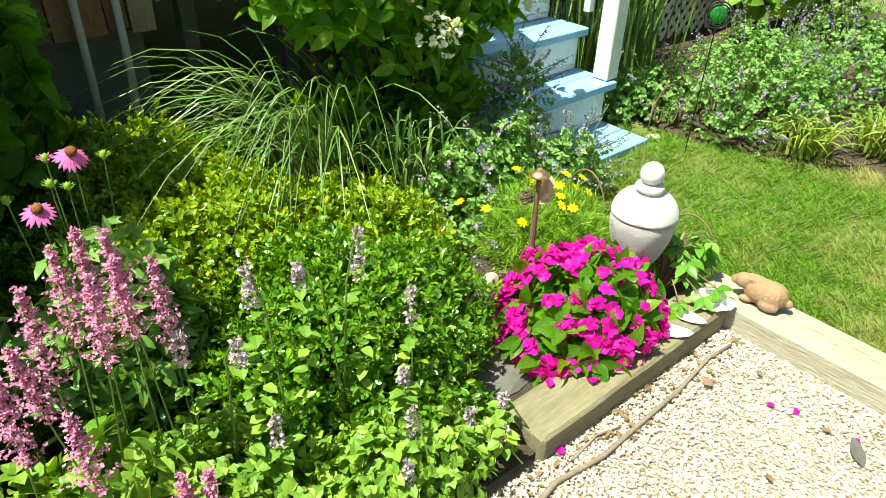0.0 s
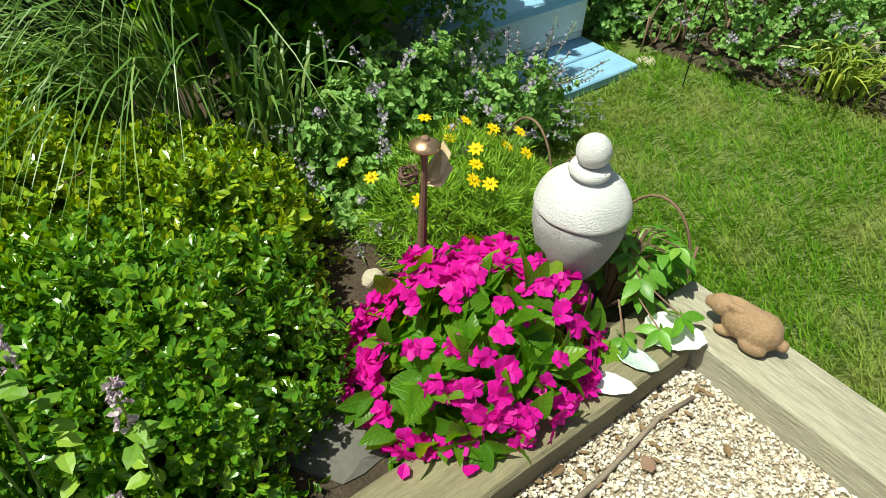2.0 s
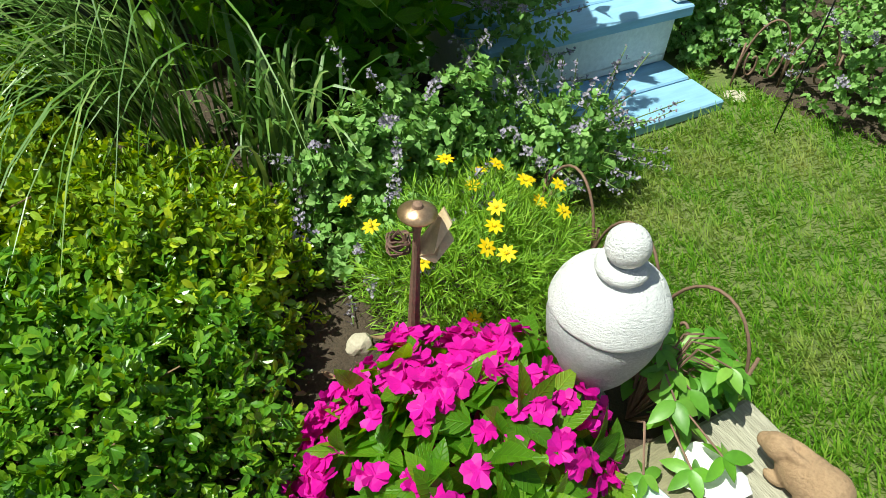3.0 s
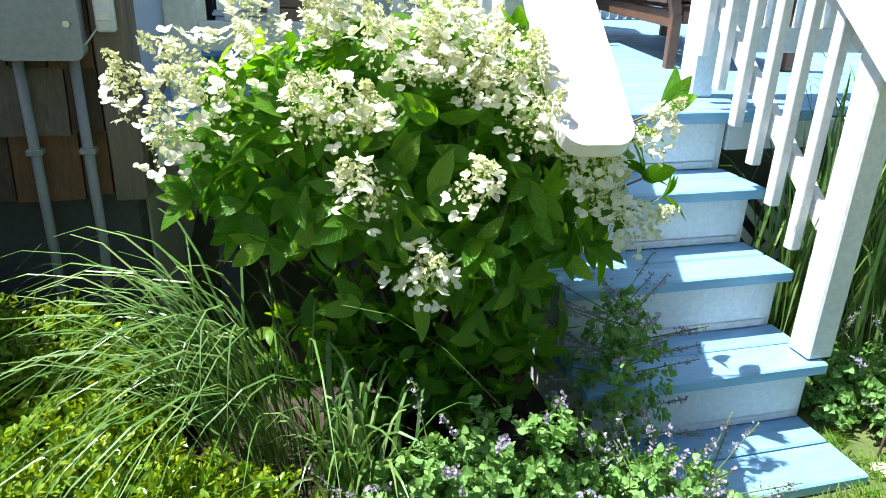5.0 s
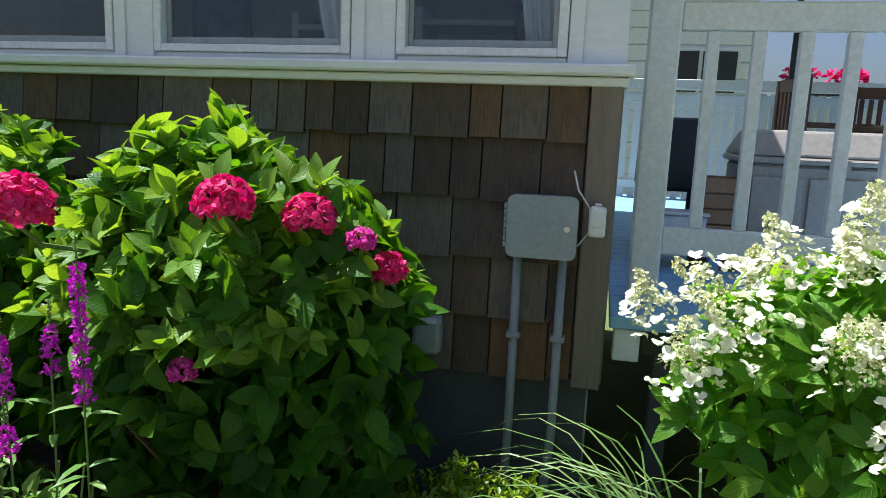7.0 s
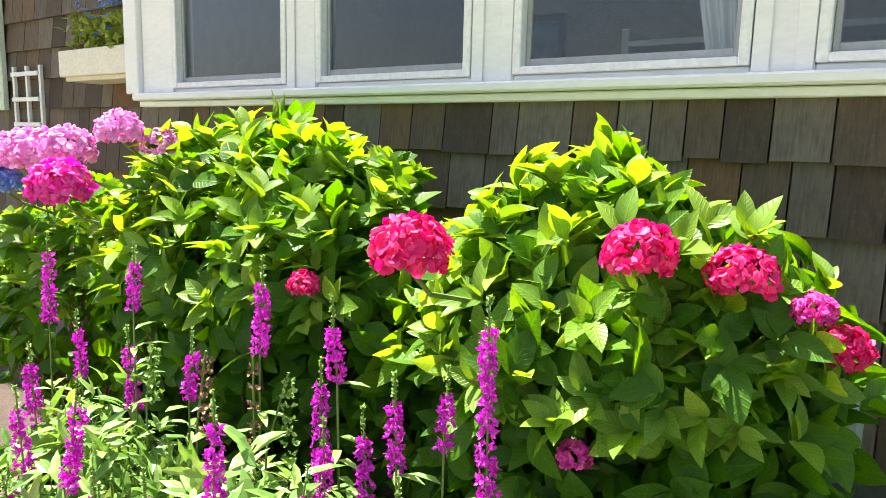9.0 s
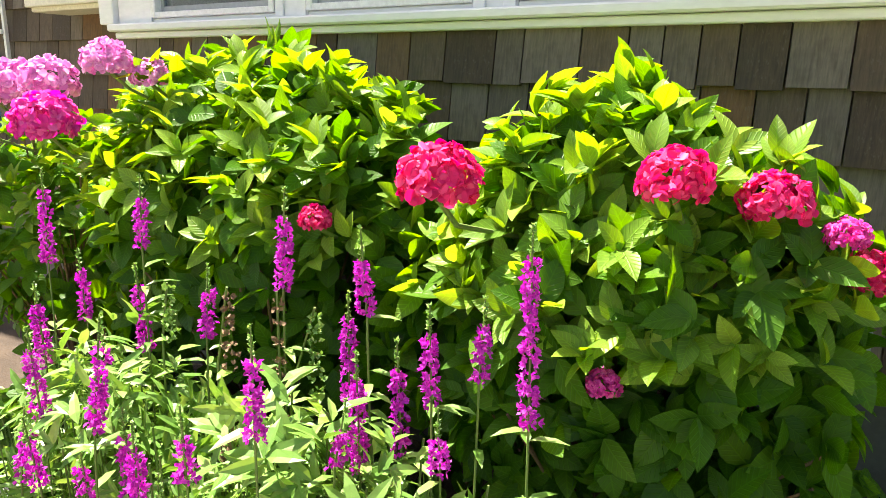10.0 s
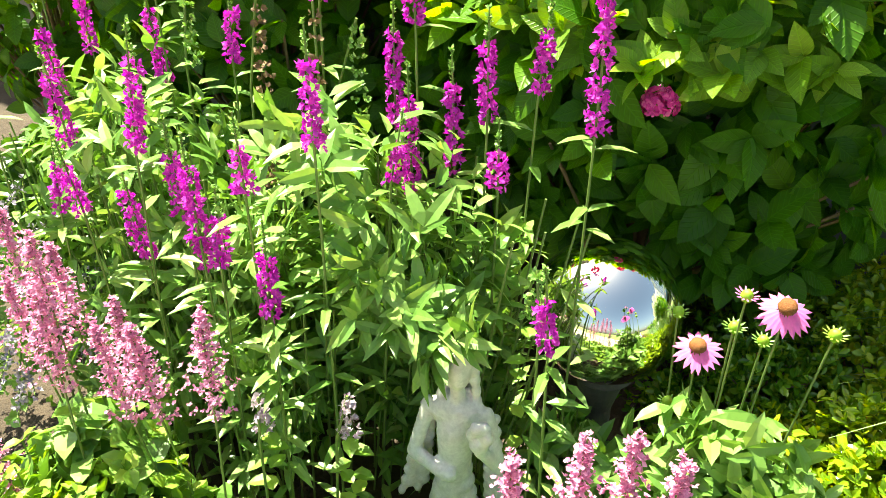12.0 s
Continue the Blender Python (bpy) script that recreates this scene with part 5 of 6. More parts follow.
def mophead(name, c, r, seed, mat, parent, label, squash=0.9, n=150):
    rng = np.random.default_rng(seed)
    P, A = mound(rng, n, c, (r * 0.9, r * 0.9, r * 0.9 * squash), seed, 0.12, 0.08, -0.45)
    v, f = sprigs(rng, P, A, 4, 1.25, r * 0.225, r * 0.14, PETAL, 0.15, 0.25)
    return mesh_ob(name, v, f, M[mat], parent, label)


def hydrangea(c, r, seed, label, blooms, leaf_n, mat="hydrangea_leaf", leaf=(0.080, 0.0235), low=-0.55):
    rng = np.random.default_rng(seed)
    s = thing("hydrangea", (c[0], c[1], 0.03), label, "shrub", "hydrangea shrubs")
    P, A = mound(rng, leaf_n, c, r, seed, 0.2, 0.5, low, 1.0)
    P[:, 1] = c[1] + (P[:, 1] - c[1]) * (0.35 + 0.65 * np.clip((P[:, 2] - 0.15) / 0.75, 0, 1))
    keep = (P[:, 2] > 0.1) & (P[:, 1] < 2.9)
    P, A = P[keep], A[keep]
    v, f = sprigs(rng, P, A, 4, 1.05, leaf[0], leaf[1], BIG, 0.22, 0.3, 0.03)
    mesh_ob("foliage", v, f, M[mat], s, "", True, "stuff", BIG)
    # young leaves over the top, coloured lighter to stand for sun there
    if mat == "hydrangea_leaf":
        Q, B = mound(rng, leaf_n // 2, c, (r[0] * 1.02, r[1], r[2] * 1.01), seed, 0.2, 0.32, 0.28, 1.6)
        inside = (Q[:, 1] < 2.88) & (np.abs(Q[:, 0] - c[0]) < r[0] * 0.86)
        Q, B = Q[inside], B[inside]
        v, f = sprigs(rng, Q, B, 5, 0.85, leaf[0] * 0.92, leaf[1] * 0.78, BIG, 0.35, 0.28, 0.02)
        mesh_ob("sunlit_young_foliage", v, f, M["sunlit_young_leaf"], s, "yellow-green young leaves with sunlight put into their colour", True, "stuff", BIG)
    ends = P[rng.choice(len(P), min(70, len(P)), False)]
    v, f = tubes(stems_between(rng, (c[0], c[1], 0.0), ends), 0.006, 6, 0.5)
    mesh_ob("twigwork", v, f, M["wood_stem"], s, "brown woody stems", kind="stuff")
    for i, (x, y, z, br, m, lb) in enumerate(blooms):
        mophead("bloom", (x, y, z), br, seed * 31 + i, m, s, lb)
    if blooms:
        v, f = tubes([[(x, y, z - br * 0.4), (x, y + 0.06, z - br - 0.01), (x * 0.9 + c[0] * 0.1, max(y + 0.16, c[1]), z - br - 0.12), (c[0] + 0.2 * (x - c[0]), c[1] + 0.05, 0.3)] for x, y, z, br, m, lb in blooms], 0.005, 6)
        mesh_ob("stalkwork", v, f, M["stem"], s, "green flower stems", kind="stuff")


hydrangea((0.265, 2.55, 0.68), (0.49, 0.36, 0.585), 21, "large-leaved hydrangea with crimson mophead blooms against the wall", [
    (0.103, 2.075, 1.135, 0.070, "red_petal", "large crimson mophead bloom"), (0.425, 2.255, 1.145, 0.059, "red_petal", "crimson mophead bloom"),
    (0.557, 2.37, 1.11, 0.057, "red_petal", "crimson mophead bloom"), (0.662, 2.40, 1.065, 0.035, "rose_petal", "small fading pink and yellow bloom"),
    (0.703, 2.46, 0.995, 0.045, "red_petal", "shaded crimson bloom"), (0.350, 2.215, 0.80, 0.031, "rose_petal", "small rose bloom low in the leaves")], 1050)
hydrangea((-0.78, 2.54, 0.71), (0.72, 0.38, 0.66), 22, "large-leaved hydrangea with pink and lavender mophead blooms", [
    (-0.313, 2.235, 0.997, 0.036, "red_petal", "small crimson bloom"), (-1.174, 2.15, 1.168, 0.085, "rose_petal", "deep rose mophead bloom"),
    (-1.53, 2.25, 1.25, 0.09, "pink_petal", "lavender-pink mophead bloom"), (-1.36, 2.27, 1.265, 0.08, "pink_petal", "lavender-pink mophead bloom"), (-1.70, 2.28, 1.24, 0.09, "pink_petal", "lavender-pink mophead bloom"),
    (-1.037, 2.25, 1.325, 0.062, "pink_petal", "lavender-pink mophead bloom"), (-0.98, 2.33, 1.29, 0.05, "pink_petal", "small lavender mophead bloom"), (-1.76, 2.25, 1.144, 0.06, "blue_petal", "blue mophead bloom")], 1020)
hydrangea((-1.75, 2.5, 0.6), (0.45, 0.4, 0.55), 23, "leafy hydrangea at the end of the porch", [], 300)


def panicle(c, way, length, r, seed, parent):
    """A cone of cream buds set with white four-petalled florets."""
    rng = np.random.default_rng(seed)
    w = unit(np.array([way]))[0]
    n = 25
    t = 0.8 * rng.random(n) ** 1.3
    side = unit(np.cross(np.tile(w, (n, 1)), rng.normal(size=(n, 3))))
    P = np.array(c) + w * (t * length)[:, None] + side * (r * (1.12 - 0.85 * t))[:, None]
    A = unit(side * 0.35 + np.array([0.0, -0.1, 1.0]))
    v, f = sprigs(rng, P, A, 4, 1.4, 0.0165, 0.0088, PETAL, 0.1, 0.12)
    head = mesh_ob("flower_head", v, f, M["white_petal"], parent, "white panicle of four-petalled florets")
    m = 170
    t = rng.random(m)
    side = unit(np.cross(np.tile(w, (m, 1)), rng.normal(size=(m, 3))))
    P = np.array(c) + w * (t * length * 1.08)[:, None] + side * (r * 0.85 * (1 - 0.85 * t) * rng.random(m) ** 0.5)[:, None]
    v, f = sprigs(rng, P, side + w, 3, 1.0, 0.007, 0.004, SMALL, 0.3, 0.0)
    mesh_ob("bud_mass", v, f, M["cream_bud"], head, "tiny cream buds", kind="stuff")


white = thing("panicle_hydrangea", (1.85, 2.52, 0.0), "white panicle hydrangea in full bloom beside the steps", "shrub")
rng = np.random.default_rng(31)
HC, HR = np.array((1.84, 2.54, 0.69)), np.array((0.53, 0.32, 0.42))
P, A = mound(rng, 820, HC, HR, 31, 0.22, 0.45, -0.55, 0.8)
keep = (P[:, 2] > 0.50 + 0.1 * rng.random(len(P)) + 0.45 * np.maximum(0, 1.72 - P[:, 0])) & (P[:, 1] < 2.95)
v, f = sprigs(rng, P[keep], A[keep], 4, 1.1, 0.08, 0.0175, BIG, 0.25, 0.32, 0.03)
mesh_ob("foliage", v, f, M["panicle_leaf"], white, "", True, "stuff", BIG)
inner = np.array((1.86, 2.52, 0.34)) + unit(rng.normal(size=(330, 3))) * (rng.random((330, 1)) ** 0.4) * np.array((0.40, 0.22, 0.26))
v, f = sprigs(rng, inner, unit(rng.normal(size=(330, 3)) + np.array((0, -0.3, 0.4))), 3, 1.1, 0.07, 0.017, BIG, 0.25, 0.35, 0.02)
mesh_ob("inner_foliage", v, f, M["panicle_leaf"], white, "sparse shaded leaves inside the shrub", True, "stuff", BIG)
P2 = HC + unit(rng.normal(size=(34, 3))) * HR * 0.85
v, f = tubes(stems_between(rng, (1.85, 2.52, 0.0), P2[P2[:, 2] > 0.5]), 0.006, 6, 0.5)
mesh_ob("twigwork", v, f, M["old_stem"], white, "dark brown stems", kind="stuff")
HEADS = [(1.31, 0.94), (1.42, 1.02), (1.53, 1.06), (1.66, 1.15), (1.76, 1.15), (1.84, 1.10), (1.61, 0.92), (1.68, 0.94), (1.74, 1.05), (1.81, 1.0), (1.88, 1.02), (1.96, 1.0), (2.02, 0.97), (1.98, 0.9), (2.07, 0.87),
         (1.88, 0.80), (1.70, 0.80), (1.79, 0.64), (2.13, 0.82), (2.18, 0.75), (2.25, 0.67), (2.28, 0.86), (1.47, 0.96), (1.36, 0.86)]
for i, (x, z) in enumerate(HEADS):
    dx, dz = (x - HC[0]) / (HR[0] * 1.15), (z - HC[2]) / (HR[2] * 1.2)
    dy = math.sqrt(max(0.08, 1 - dx * dx - dz * dz))
    y = HC[1] - HR[1] * dy * 1.0
    panicle((1.83 + (x - 1.83) * (1 + 0.25 * (y - 2.2)), y, z + (z - 1.18) * 0.22 * (y - 2.2)), (dx * 0.9 + rng.normal() * 0.3, -0.6 * dy + rng.normal() * 0.2, 0.75), 0.10 + 0.04 * rng.random(), 0.056 + 0.014 * rng.random(), 300 + i, white)
for i in range(16):
    a = rng.random() * math.pi * 2
    k = rng.random() ** 0.5
    panicle((1.83 + 0.42 * k * math.cos(a), 2.50 + 0.26 * k * math.sin(a), 1.06 - 0.16 * k * k + 0.06 * rng.random()), (math.cos(a) * 0.4, 0.2, 0.9), 0.09, 0.05, 400 + i, white)


side_P = np.array([(2.48, 2.49, 0.68), (2.40, 2.42, 0.92), (2.36, 2.40, 0.76)])
v, f = sprigs(rng, side_P, np.tile((0.75, -0.1, 0.5), (3, 1)), 5, 0.9, 0.085, 0.02, BIG, 0.25, 0.3)
mesh_ob("side_leaves", v, f, M["panicle_leaf"], white, "young leaves reaching over the steps", True, "stuff", BIG)
v, f = tubes([[(2.12, 2.45, tuple(p)[2] - 0.12), tuple(p)] for p in side_P], 0.0025, 5)
mesh_ob("side_twigs", v, f, M["wood_stem"], white, "thin reddish twigs", kind="stuff")


def grass_clump(c, n, reach, lift, width, seed, mat, label, spread=0.06, name="ornamental_grass", sag=1.0, lean=None):
    rng = np.random.default_rng(seed)
    g = thing(name, (c[0], c[1], c[2]), label, "grass", "grass clumps")
    w = ways(rng, n)
    if lean is not None:
        a = lean + rng.normal(size=n) * 0.7
        w = np.stack([np.cos(a), np.sin(a)], 1)
    feet = np.stack([c[0] + rng.normal(size=n) * spread, c[1] + rng.normal(size=n) * spread, np.full(n, c[2])], 1)
    v, f = blades(rng, feet, w, reach * (0.35 + 0.75 * rng.random(n)), lift * (0.6 + 0.5 * rng.random(n)), width, 7, sag)
    mesh_ob("foliage", v, f, M[mat], g, "", kind="stuff")


grass_clump((1.45, 2.42, 0.05), 150, 0.66, 0.84, 0.0027, 41, "blade", "arching ornamental grass with thin pale-striped blades", 0.07, sag=1.45, lean=3.15)
grass_clump((1.66, 2.20, 0.03), 70, 0.22, 0.50, 0.0055, 42, "blade", "loose clump of upright striped grass blades", 0.06, sag=1.2)
grass_clump((3.35, 2.75, 0.0), 200, 0.30, 0.95, 0.005, 43, "blade", "tall green grass growing beside the step railing", 0.14, sag=1.0)
grass_clump((3.75, 2.95, 0.0), 200, 0.30, 1.0, 0.005, 44, "blade", "tall green grass in front of the deck", 0.16, sag=1.0)
grass_clump((3.42, 1.62, 0.0), 90, 0.20, 0.22, 0.006, 45, "lily", "strap-leaved lily clump with yellowing tips", 0.05, "lily_clump", 1.3)
grass_clump((3.70, 1.40, 0.0), 90, 0.24, 0.24, 0.006, 46, "lily", "strap-leaved lily clump at the lawn edge", 0.05, "lily_clump", 1.3)
grass_clump((4.0, 1.2, 0.0), 90, 0.26, 0.26, 0.006, 47, "lily", "strap-leaved lily clump in the border", 0.06, "lily_clump", 1.3)


def catmint(c, r, seed, n, spikes, label):
    rng = np.random.default_rng(seed)
    s = thing("catmint", (c[0], c[1], 0.0), label, "flowering plant", "catmint plants")
    P, A = mound(rng, n, c, r, seed, 0.3, 0.55, -0.3, 0.5)
    keep = P[:, 2] > 0.01
    P, A = P[keep], A[keep]
    v, f = sprigs(rng, P, A, 7, 1.1, 0.019, 0.0078, MID, 0.25, 0.25, 0.03)
    mesh_ob("foliage", v, f, M["catmint"], s, "", kind="stuff")
    Q, B = mound(rng, spikes, c, (r[0] * 1.08, r[1] * 1.08, r[2] * 1.1), seed + 1, 0.2, 0.15, 0.0, 0.4)
    chunks, paths = [], []
    for q, b in zip(Q, B):
        m = 16
        t = rng.random(m)[:, None]
        PP = q + b * (t * 0.09) + rng.normal(size=(m, 3)) * 0.005
        chunks.append(sprigs(rng, PP, np.tile(b, (m, 1)), 3, 1.2, 0.008, 0.0035, SMALL, 0.2, 0.0))
        paths.append([q - b * 0.1, q, q + b * 0.09])
    v, f = joined(chunks)
    mesh_ob("flowering", v, f, M["lavender"], s, "soft lavender-blue flower spikes", kind="stuff")
    v, f = tubes(paths, 0.0014, 4)
    mesh_ob("stalkwork", v, f, M["stem"], s, "thin stems", kind="stuff")


catmint((1.98, 2.10, 0.06), (0.27, 0.15, 0.30), 51, 800, 14, "leafy catmint clump under the white hydrangea")
catmint((1.80, 2.08, 0.08), (0.20, 0.11, 0.27), 59, 620, 8, "upright leafy catmint beside the grass")
catmint((1.80, 1.97, 0.05), (0.24, 0.13, 0.13), 52, 420, 36, "grey-green catmint with faded flower spikes")
catmint((2.30, 2.03, 0.04), (0.22, 0.14, 0.22), 53, 420, 34, "sprawling catmint with lavender spikes over the lowest step")
catmint((2.36, 2.38, 0.1), (0.12, 0.2, 0.38), 57, 330, 40, "tall catmint stems beside the steps")
catmint((3.62, 2.0, 0.06), (0.46, 0.40, 0.40), 54, 1500, 90, "broad silvery catmint mound behind the lawn")
catmint((4.2, 1.75, 0.08), (0.45, 0.42, 0.42), 55, 1200, 90, "broad lavender-topped catmint mound in the border")
catmint((3.13, 2.46, 0.0), (0.12, 0.2, 0.22), 63, 380, 6, "green catmint beside the foot of the steps")
catmint((3.28, 2.32, 0.04), (0.18, 0.2, 0.2), 56, 350, 4, "low green catmint beside the wire hoops")
hydrangea((5.2, 2.55, 0.55), (0.75, 0.6, 0.6), 24, "sunlit yellow-green hydrangea shrub behind the border", [], 420, "mint", (0.13, 0.045))
hydrangea((4.3, 3.2, 0.5), (0.6, 0.4, 0.6), 25, "deep green leafy shrub in front of the deck", [], 320, "dark_leaf", (0.11, 0.036))
hydrangea((6.2, 1.6, 0.4), (0.6, 0.8, 0.5), 26, "green leafy shrub at the far end of the border", [], 300, "hydrangea_leaf", (0.12, 0.04))


def coreopsis(c, r, seed, flowers):
    rng = np.random.default_rng(seed)
    s = thing("coreopsis", (c[0], c[1], 0.03), "thread-leaved coreopsis with yellow star flowers", "flowering plant")
    P, A = mound(rng, 2400, c, r, seed, 0.25, 0.6, -0.2, 0.7)
    P, A = P[P[:, 2] > 0.03], A[P[:, 2] > 0.03]
    v, f = sprigs(rng, P, A, 6, 0.8, 0.038, 0.0015, SMALL, 0.0, 0.1, 0.02)
    mesh_ob("foliage", v, f, M["thread"], s, "fine bright green thread leaves", kind="stuff")
    paths = []
    for i, (x, y) in enumerate(flowers):
        d = np.array([(x - c[0]) / r[0], (y - c[1]) / r[1]])
        z = c[2] + r[2] * math.sqrt(max(0.1, 1 - min(0.9, d @ d))) - 0.01 + 0.09 * rng.random()
        way = unit(np.array([[d[0] * 0.5 + rng.normal() * 0.25, d[1] * 0.5 - 0.25 + rng.normal() * 0.2, 1.0]]))[0]
        a = np.arange(8) * 2 * math.pi / 8
        e1 = unit(np.cross([way], [[0.3, 0.9, 0.1]]))[0]
        e2 = np.cross(way, e1)
        D = np.cos(a)[:, None] * e1 + np.sin(a)[:, None] * e2 + way * 0.12
        v, f = leaf_arrays(np.tile((x, y, z), (8, 1)) + D * 0.003, D, np.tile(way, (8, 1)), 0.0165, 0.0042, MID, 0.1, 0.15)
        fl = mesh_ob("flower", v, f, M["yellow"], s, "yellow eight-petalled flower")
        bm = bmesh.new()
        bmesh.ops.create_icosphere(bm, subdivisions=1, radius=0.0035)
        bmesh.ops.transform(bm, matrix=Matrix.Translation(Vector((x, y, z)) + Vector(way) * 0.002), verts=bm.verts[:])
        part("eye", bm, M["yellow"], fl)
        paths.append([(x * 0.7 + c[0] * 0.3, y * 0.7 + c[1] * 0.3, z - 0.12), (x, y, z)])
    v, f = tubes(paths, 0.0012, 4)
    mesh_ob("stalkwork", v, f, M["stem"], s, kind="stuff")


rr = random.Random(6)
FL = [(1.70, 1.98), (1.89, 1.92), (1.93, 1.87), (2.01, 1.91), (2.09, 1.80), (1.88, 1.72), (1.84, 1.68), (1.87, 1.66), (1.78, 1.61), (1.87, 2.06), (2.0, 1.80), (2.03, 1.78), (2.08, 1.76), (1.75, 1.75), (2.12, 1.93), (1.82, 2.0), (1.76, 1.59), (1.70, 1.86)]
coreopsis((1.90, 1.80, 0.04), (0.26, 0.24, 0.20), 61, FL + [(rr.uniform(1.75, 2.05), rr.uniform(1.65, 2.0)) for _ in range(2)])


def impatiens(c, r, seed):
    rng = np.random.default_rng(seed)
    s = thing("impatiens", (c[0], c[1], 0.03), "mounded impatiens covered with bright magenta flowers", "flowering plant")
    P, A = mound(rng, 210, c, r, seed, 0.12, 0.5, -0.15, 0.4)
    P, A = P[P[:, 2] > 0.04], A[P[:, 2] > 0.04]
    v, f = sprigs(rng, P, A, 4, 1.0, 0.068, 0.017, BIG, 0.3, 0.35, 0.02)
    mesh_ob("foliage", v, f, M["panicle_leaf"], s, "", True, "stuff", BIG)
    ends = P[rng.choice(len(P), 60, False)]
    v, f = tubes(stems_between(rng, (c[0], c[1], 0.0), ends), 0.0035, 5, 0.6)
    mesh_ob("stalkwork", v, f, M["rose_petal"], s, "reddish fleshy stems")
    Q, B = mound(rng, 235, c, (r[0] * 1.06, r[1] * 1.06, r[2] * 1.08), seed + 5, 0.12, 0.06, 0.02, 0.2)
    for q, b in zip(Q, B):
        b = unit(np.array([b + rng.normal(size=3) * 0.3]))[0]
        e1 = unit(np.cross([b], [[0.1, 0.2, 1.0]]))[0]
        e2 = np.cross(b, e1)
        a = np.arange(5) * 2 * math.pi / 5 + rng.normal() * 0.2
        D = np.cos(a)[:, None] * e1 + np.sin(a)[:, None] * e2 + b * 0.05
        k = 0.8 + 0.35 * rng.random()
        v, f = leaf_arrays(np.tile(q + b * 0.004, (5, 1)), D, np.tile(b, (5, 1)) + rng.normal(size=(5, 3)) * 0.4, 0.0205 * k * (0.8 + 0.4 * rng.random(5)), 0.0142 * k, HEART, 0.2, -0.25 + 0.75 * rng.random(5))
        mesh_ob("flower", v, f, M["magenta"], s)


impatiens((1.645, 1.425, 0.06), (0.245, 0.215, 0.20), 71)


def creeper(feet, seed, label):
    """Five-fingered leaves on thin runners."""
    rng = np.random.default_rng(seed)
    s = thing("creeper", (1.97, 1.38, 0.03), label, "vine")
    chunks, paths = [], []
    for x, y, z, size in feet:
        paths.append([(1.97, 1.38, 0.03), ((x + 1.97) / 2, (y + 1.38) / 2, z + 0.03), (x, y, z)])
        az = rng.random() * 6.28
        tilt = np.array([rng.normal() * 0.3, -0.25 + rng.normal() * 0.3, 1.0])
        a = az + np.arange(5) * 1.05
        D = np.stack([np.cos(a), np.sin(a), -0.15 + 0.1 * rng.normal(size=5)], 1)
        chunks.append(leaf_arrays(np.tile((x, y, z), (5, 1)), D, np.tile(tilt, (5, 1)), size * (0.8 + 0.3 * rng.random(5)), size * 0.24, BIG, 0.25, 0.25))
    v, f = joined(chunks)
    mesh_ob("foliage", v, f, M["creeper"], s, "", True)
    v, f = tubes(paths, 0.002, 5)
    mesh_ob("runner", v, f, M["rust"], s, "thin red-brown runners")


rr = random.Random(9)
creeper([(2.04 + rr.uniform(-0.07, 0.09), 1.375 + rr.uniform(-0.075, 0.10), rr.uniform(0.10, 0.25), rr.uniform(0.036, 0.055)) for _ in range(34)] + [(1.95, 1.23, 0.115, 0.045), (1.88, 1.26, 0.11, 0.04), (2.0, 1.22, 0.13, 0.05)], 81, "bright green five-leaved creeper beside the urn")


def mint_patch(c, r, seed, n, label, mat="mint", size=0.026, narrow=0.38):
    rng = np.random.default_rng(seed)
    s = thing("mint_patch", (c[0], c[1], 0.03), label, "flowering plant", "mint plants")
    P, A = mound(rng, n, c, r, seed, 0.4, 0.6, -0.2, 0.8)
    P, A = P[P[:, 2] > 0.03], A[P[:, 2] > 0.03]
    v, f = sprigs(rng, P, A, 5, 1.15, size, size * narrow, MID, 0.3, 0.3, 0.04)
    mesh_ob("foliage", v, f, M[mat], s, "", kind="stuff")
    ends = P[rng.choice(len(P), min(90, len(P)), False)]
    v, f = tubes([[(p[0] * 0.9 + c[0] * 0.1, p[1] * 0.9 + c[1] * 0.1, 0.02), tuple(p)] for p in ends], 0.0018, 4)
    mesh_ob("stalkwork", v, f, M["stem"], s, "", kind="stuff")


mint_patch((0.92, 1.33, 0.04), (0.24, 0.17, 0.17), 91, 800, "light green mint spilling over the gravel edge")
mint_patch((0.62, 1.45, 0.04), (0.24, 0.22, 0.22), 92, 950, "light green lemon-scented mint in the bed")
mint_patch((0.24, 1.45, 0.05), (0.28, 0.20, 0.31), 93, 1000, "pale yellow-green mint below the astilbe", "mint", 0.03)
mint_patch((-0.16, 1.42, 0.05), (0.32, 0.20, 0.33), 94, 1150, "pale yellow-green mint in the flower bed")
mint_patch((1.13, 1.31, 0.03), (0.13, 0.10, 0.10), 95, 260, "mint runners over the end of the timber")
mint_patch((0.62, 1.88, 0.08), (0.17, 0.13, 0.46), 96, 520, "coneflower leaves at the foot of the stems", "lance", 0.05, 0.2)


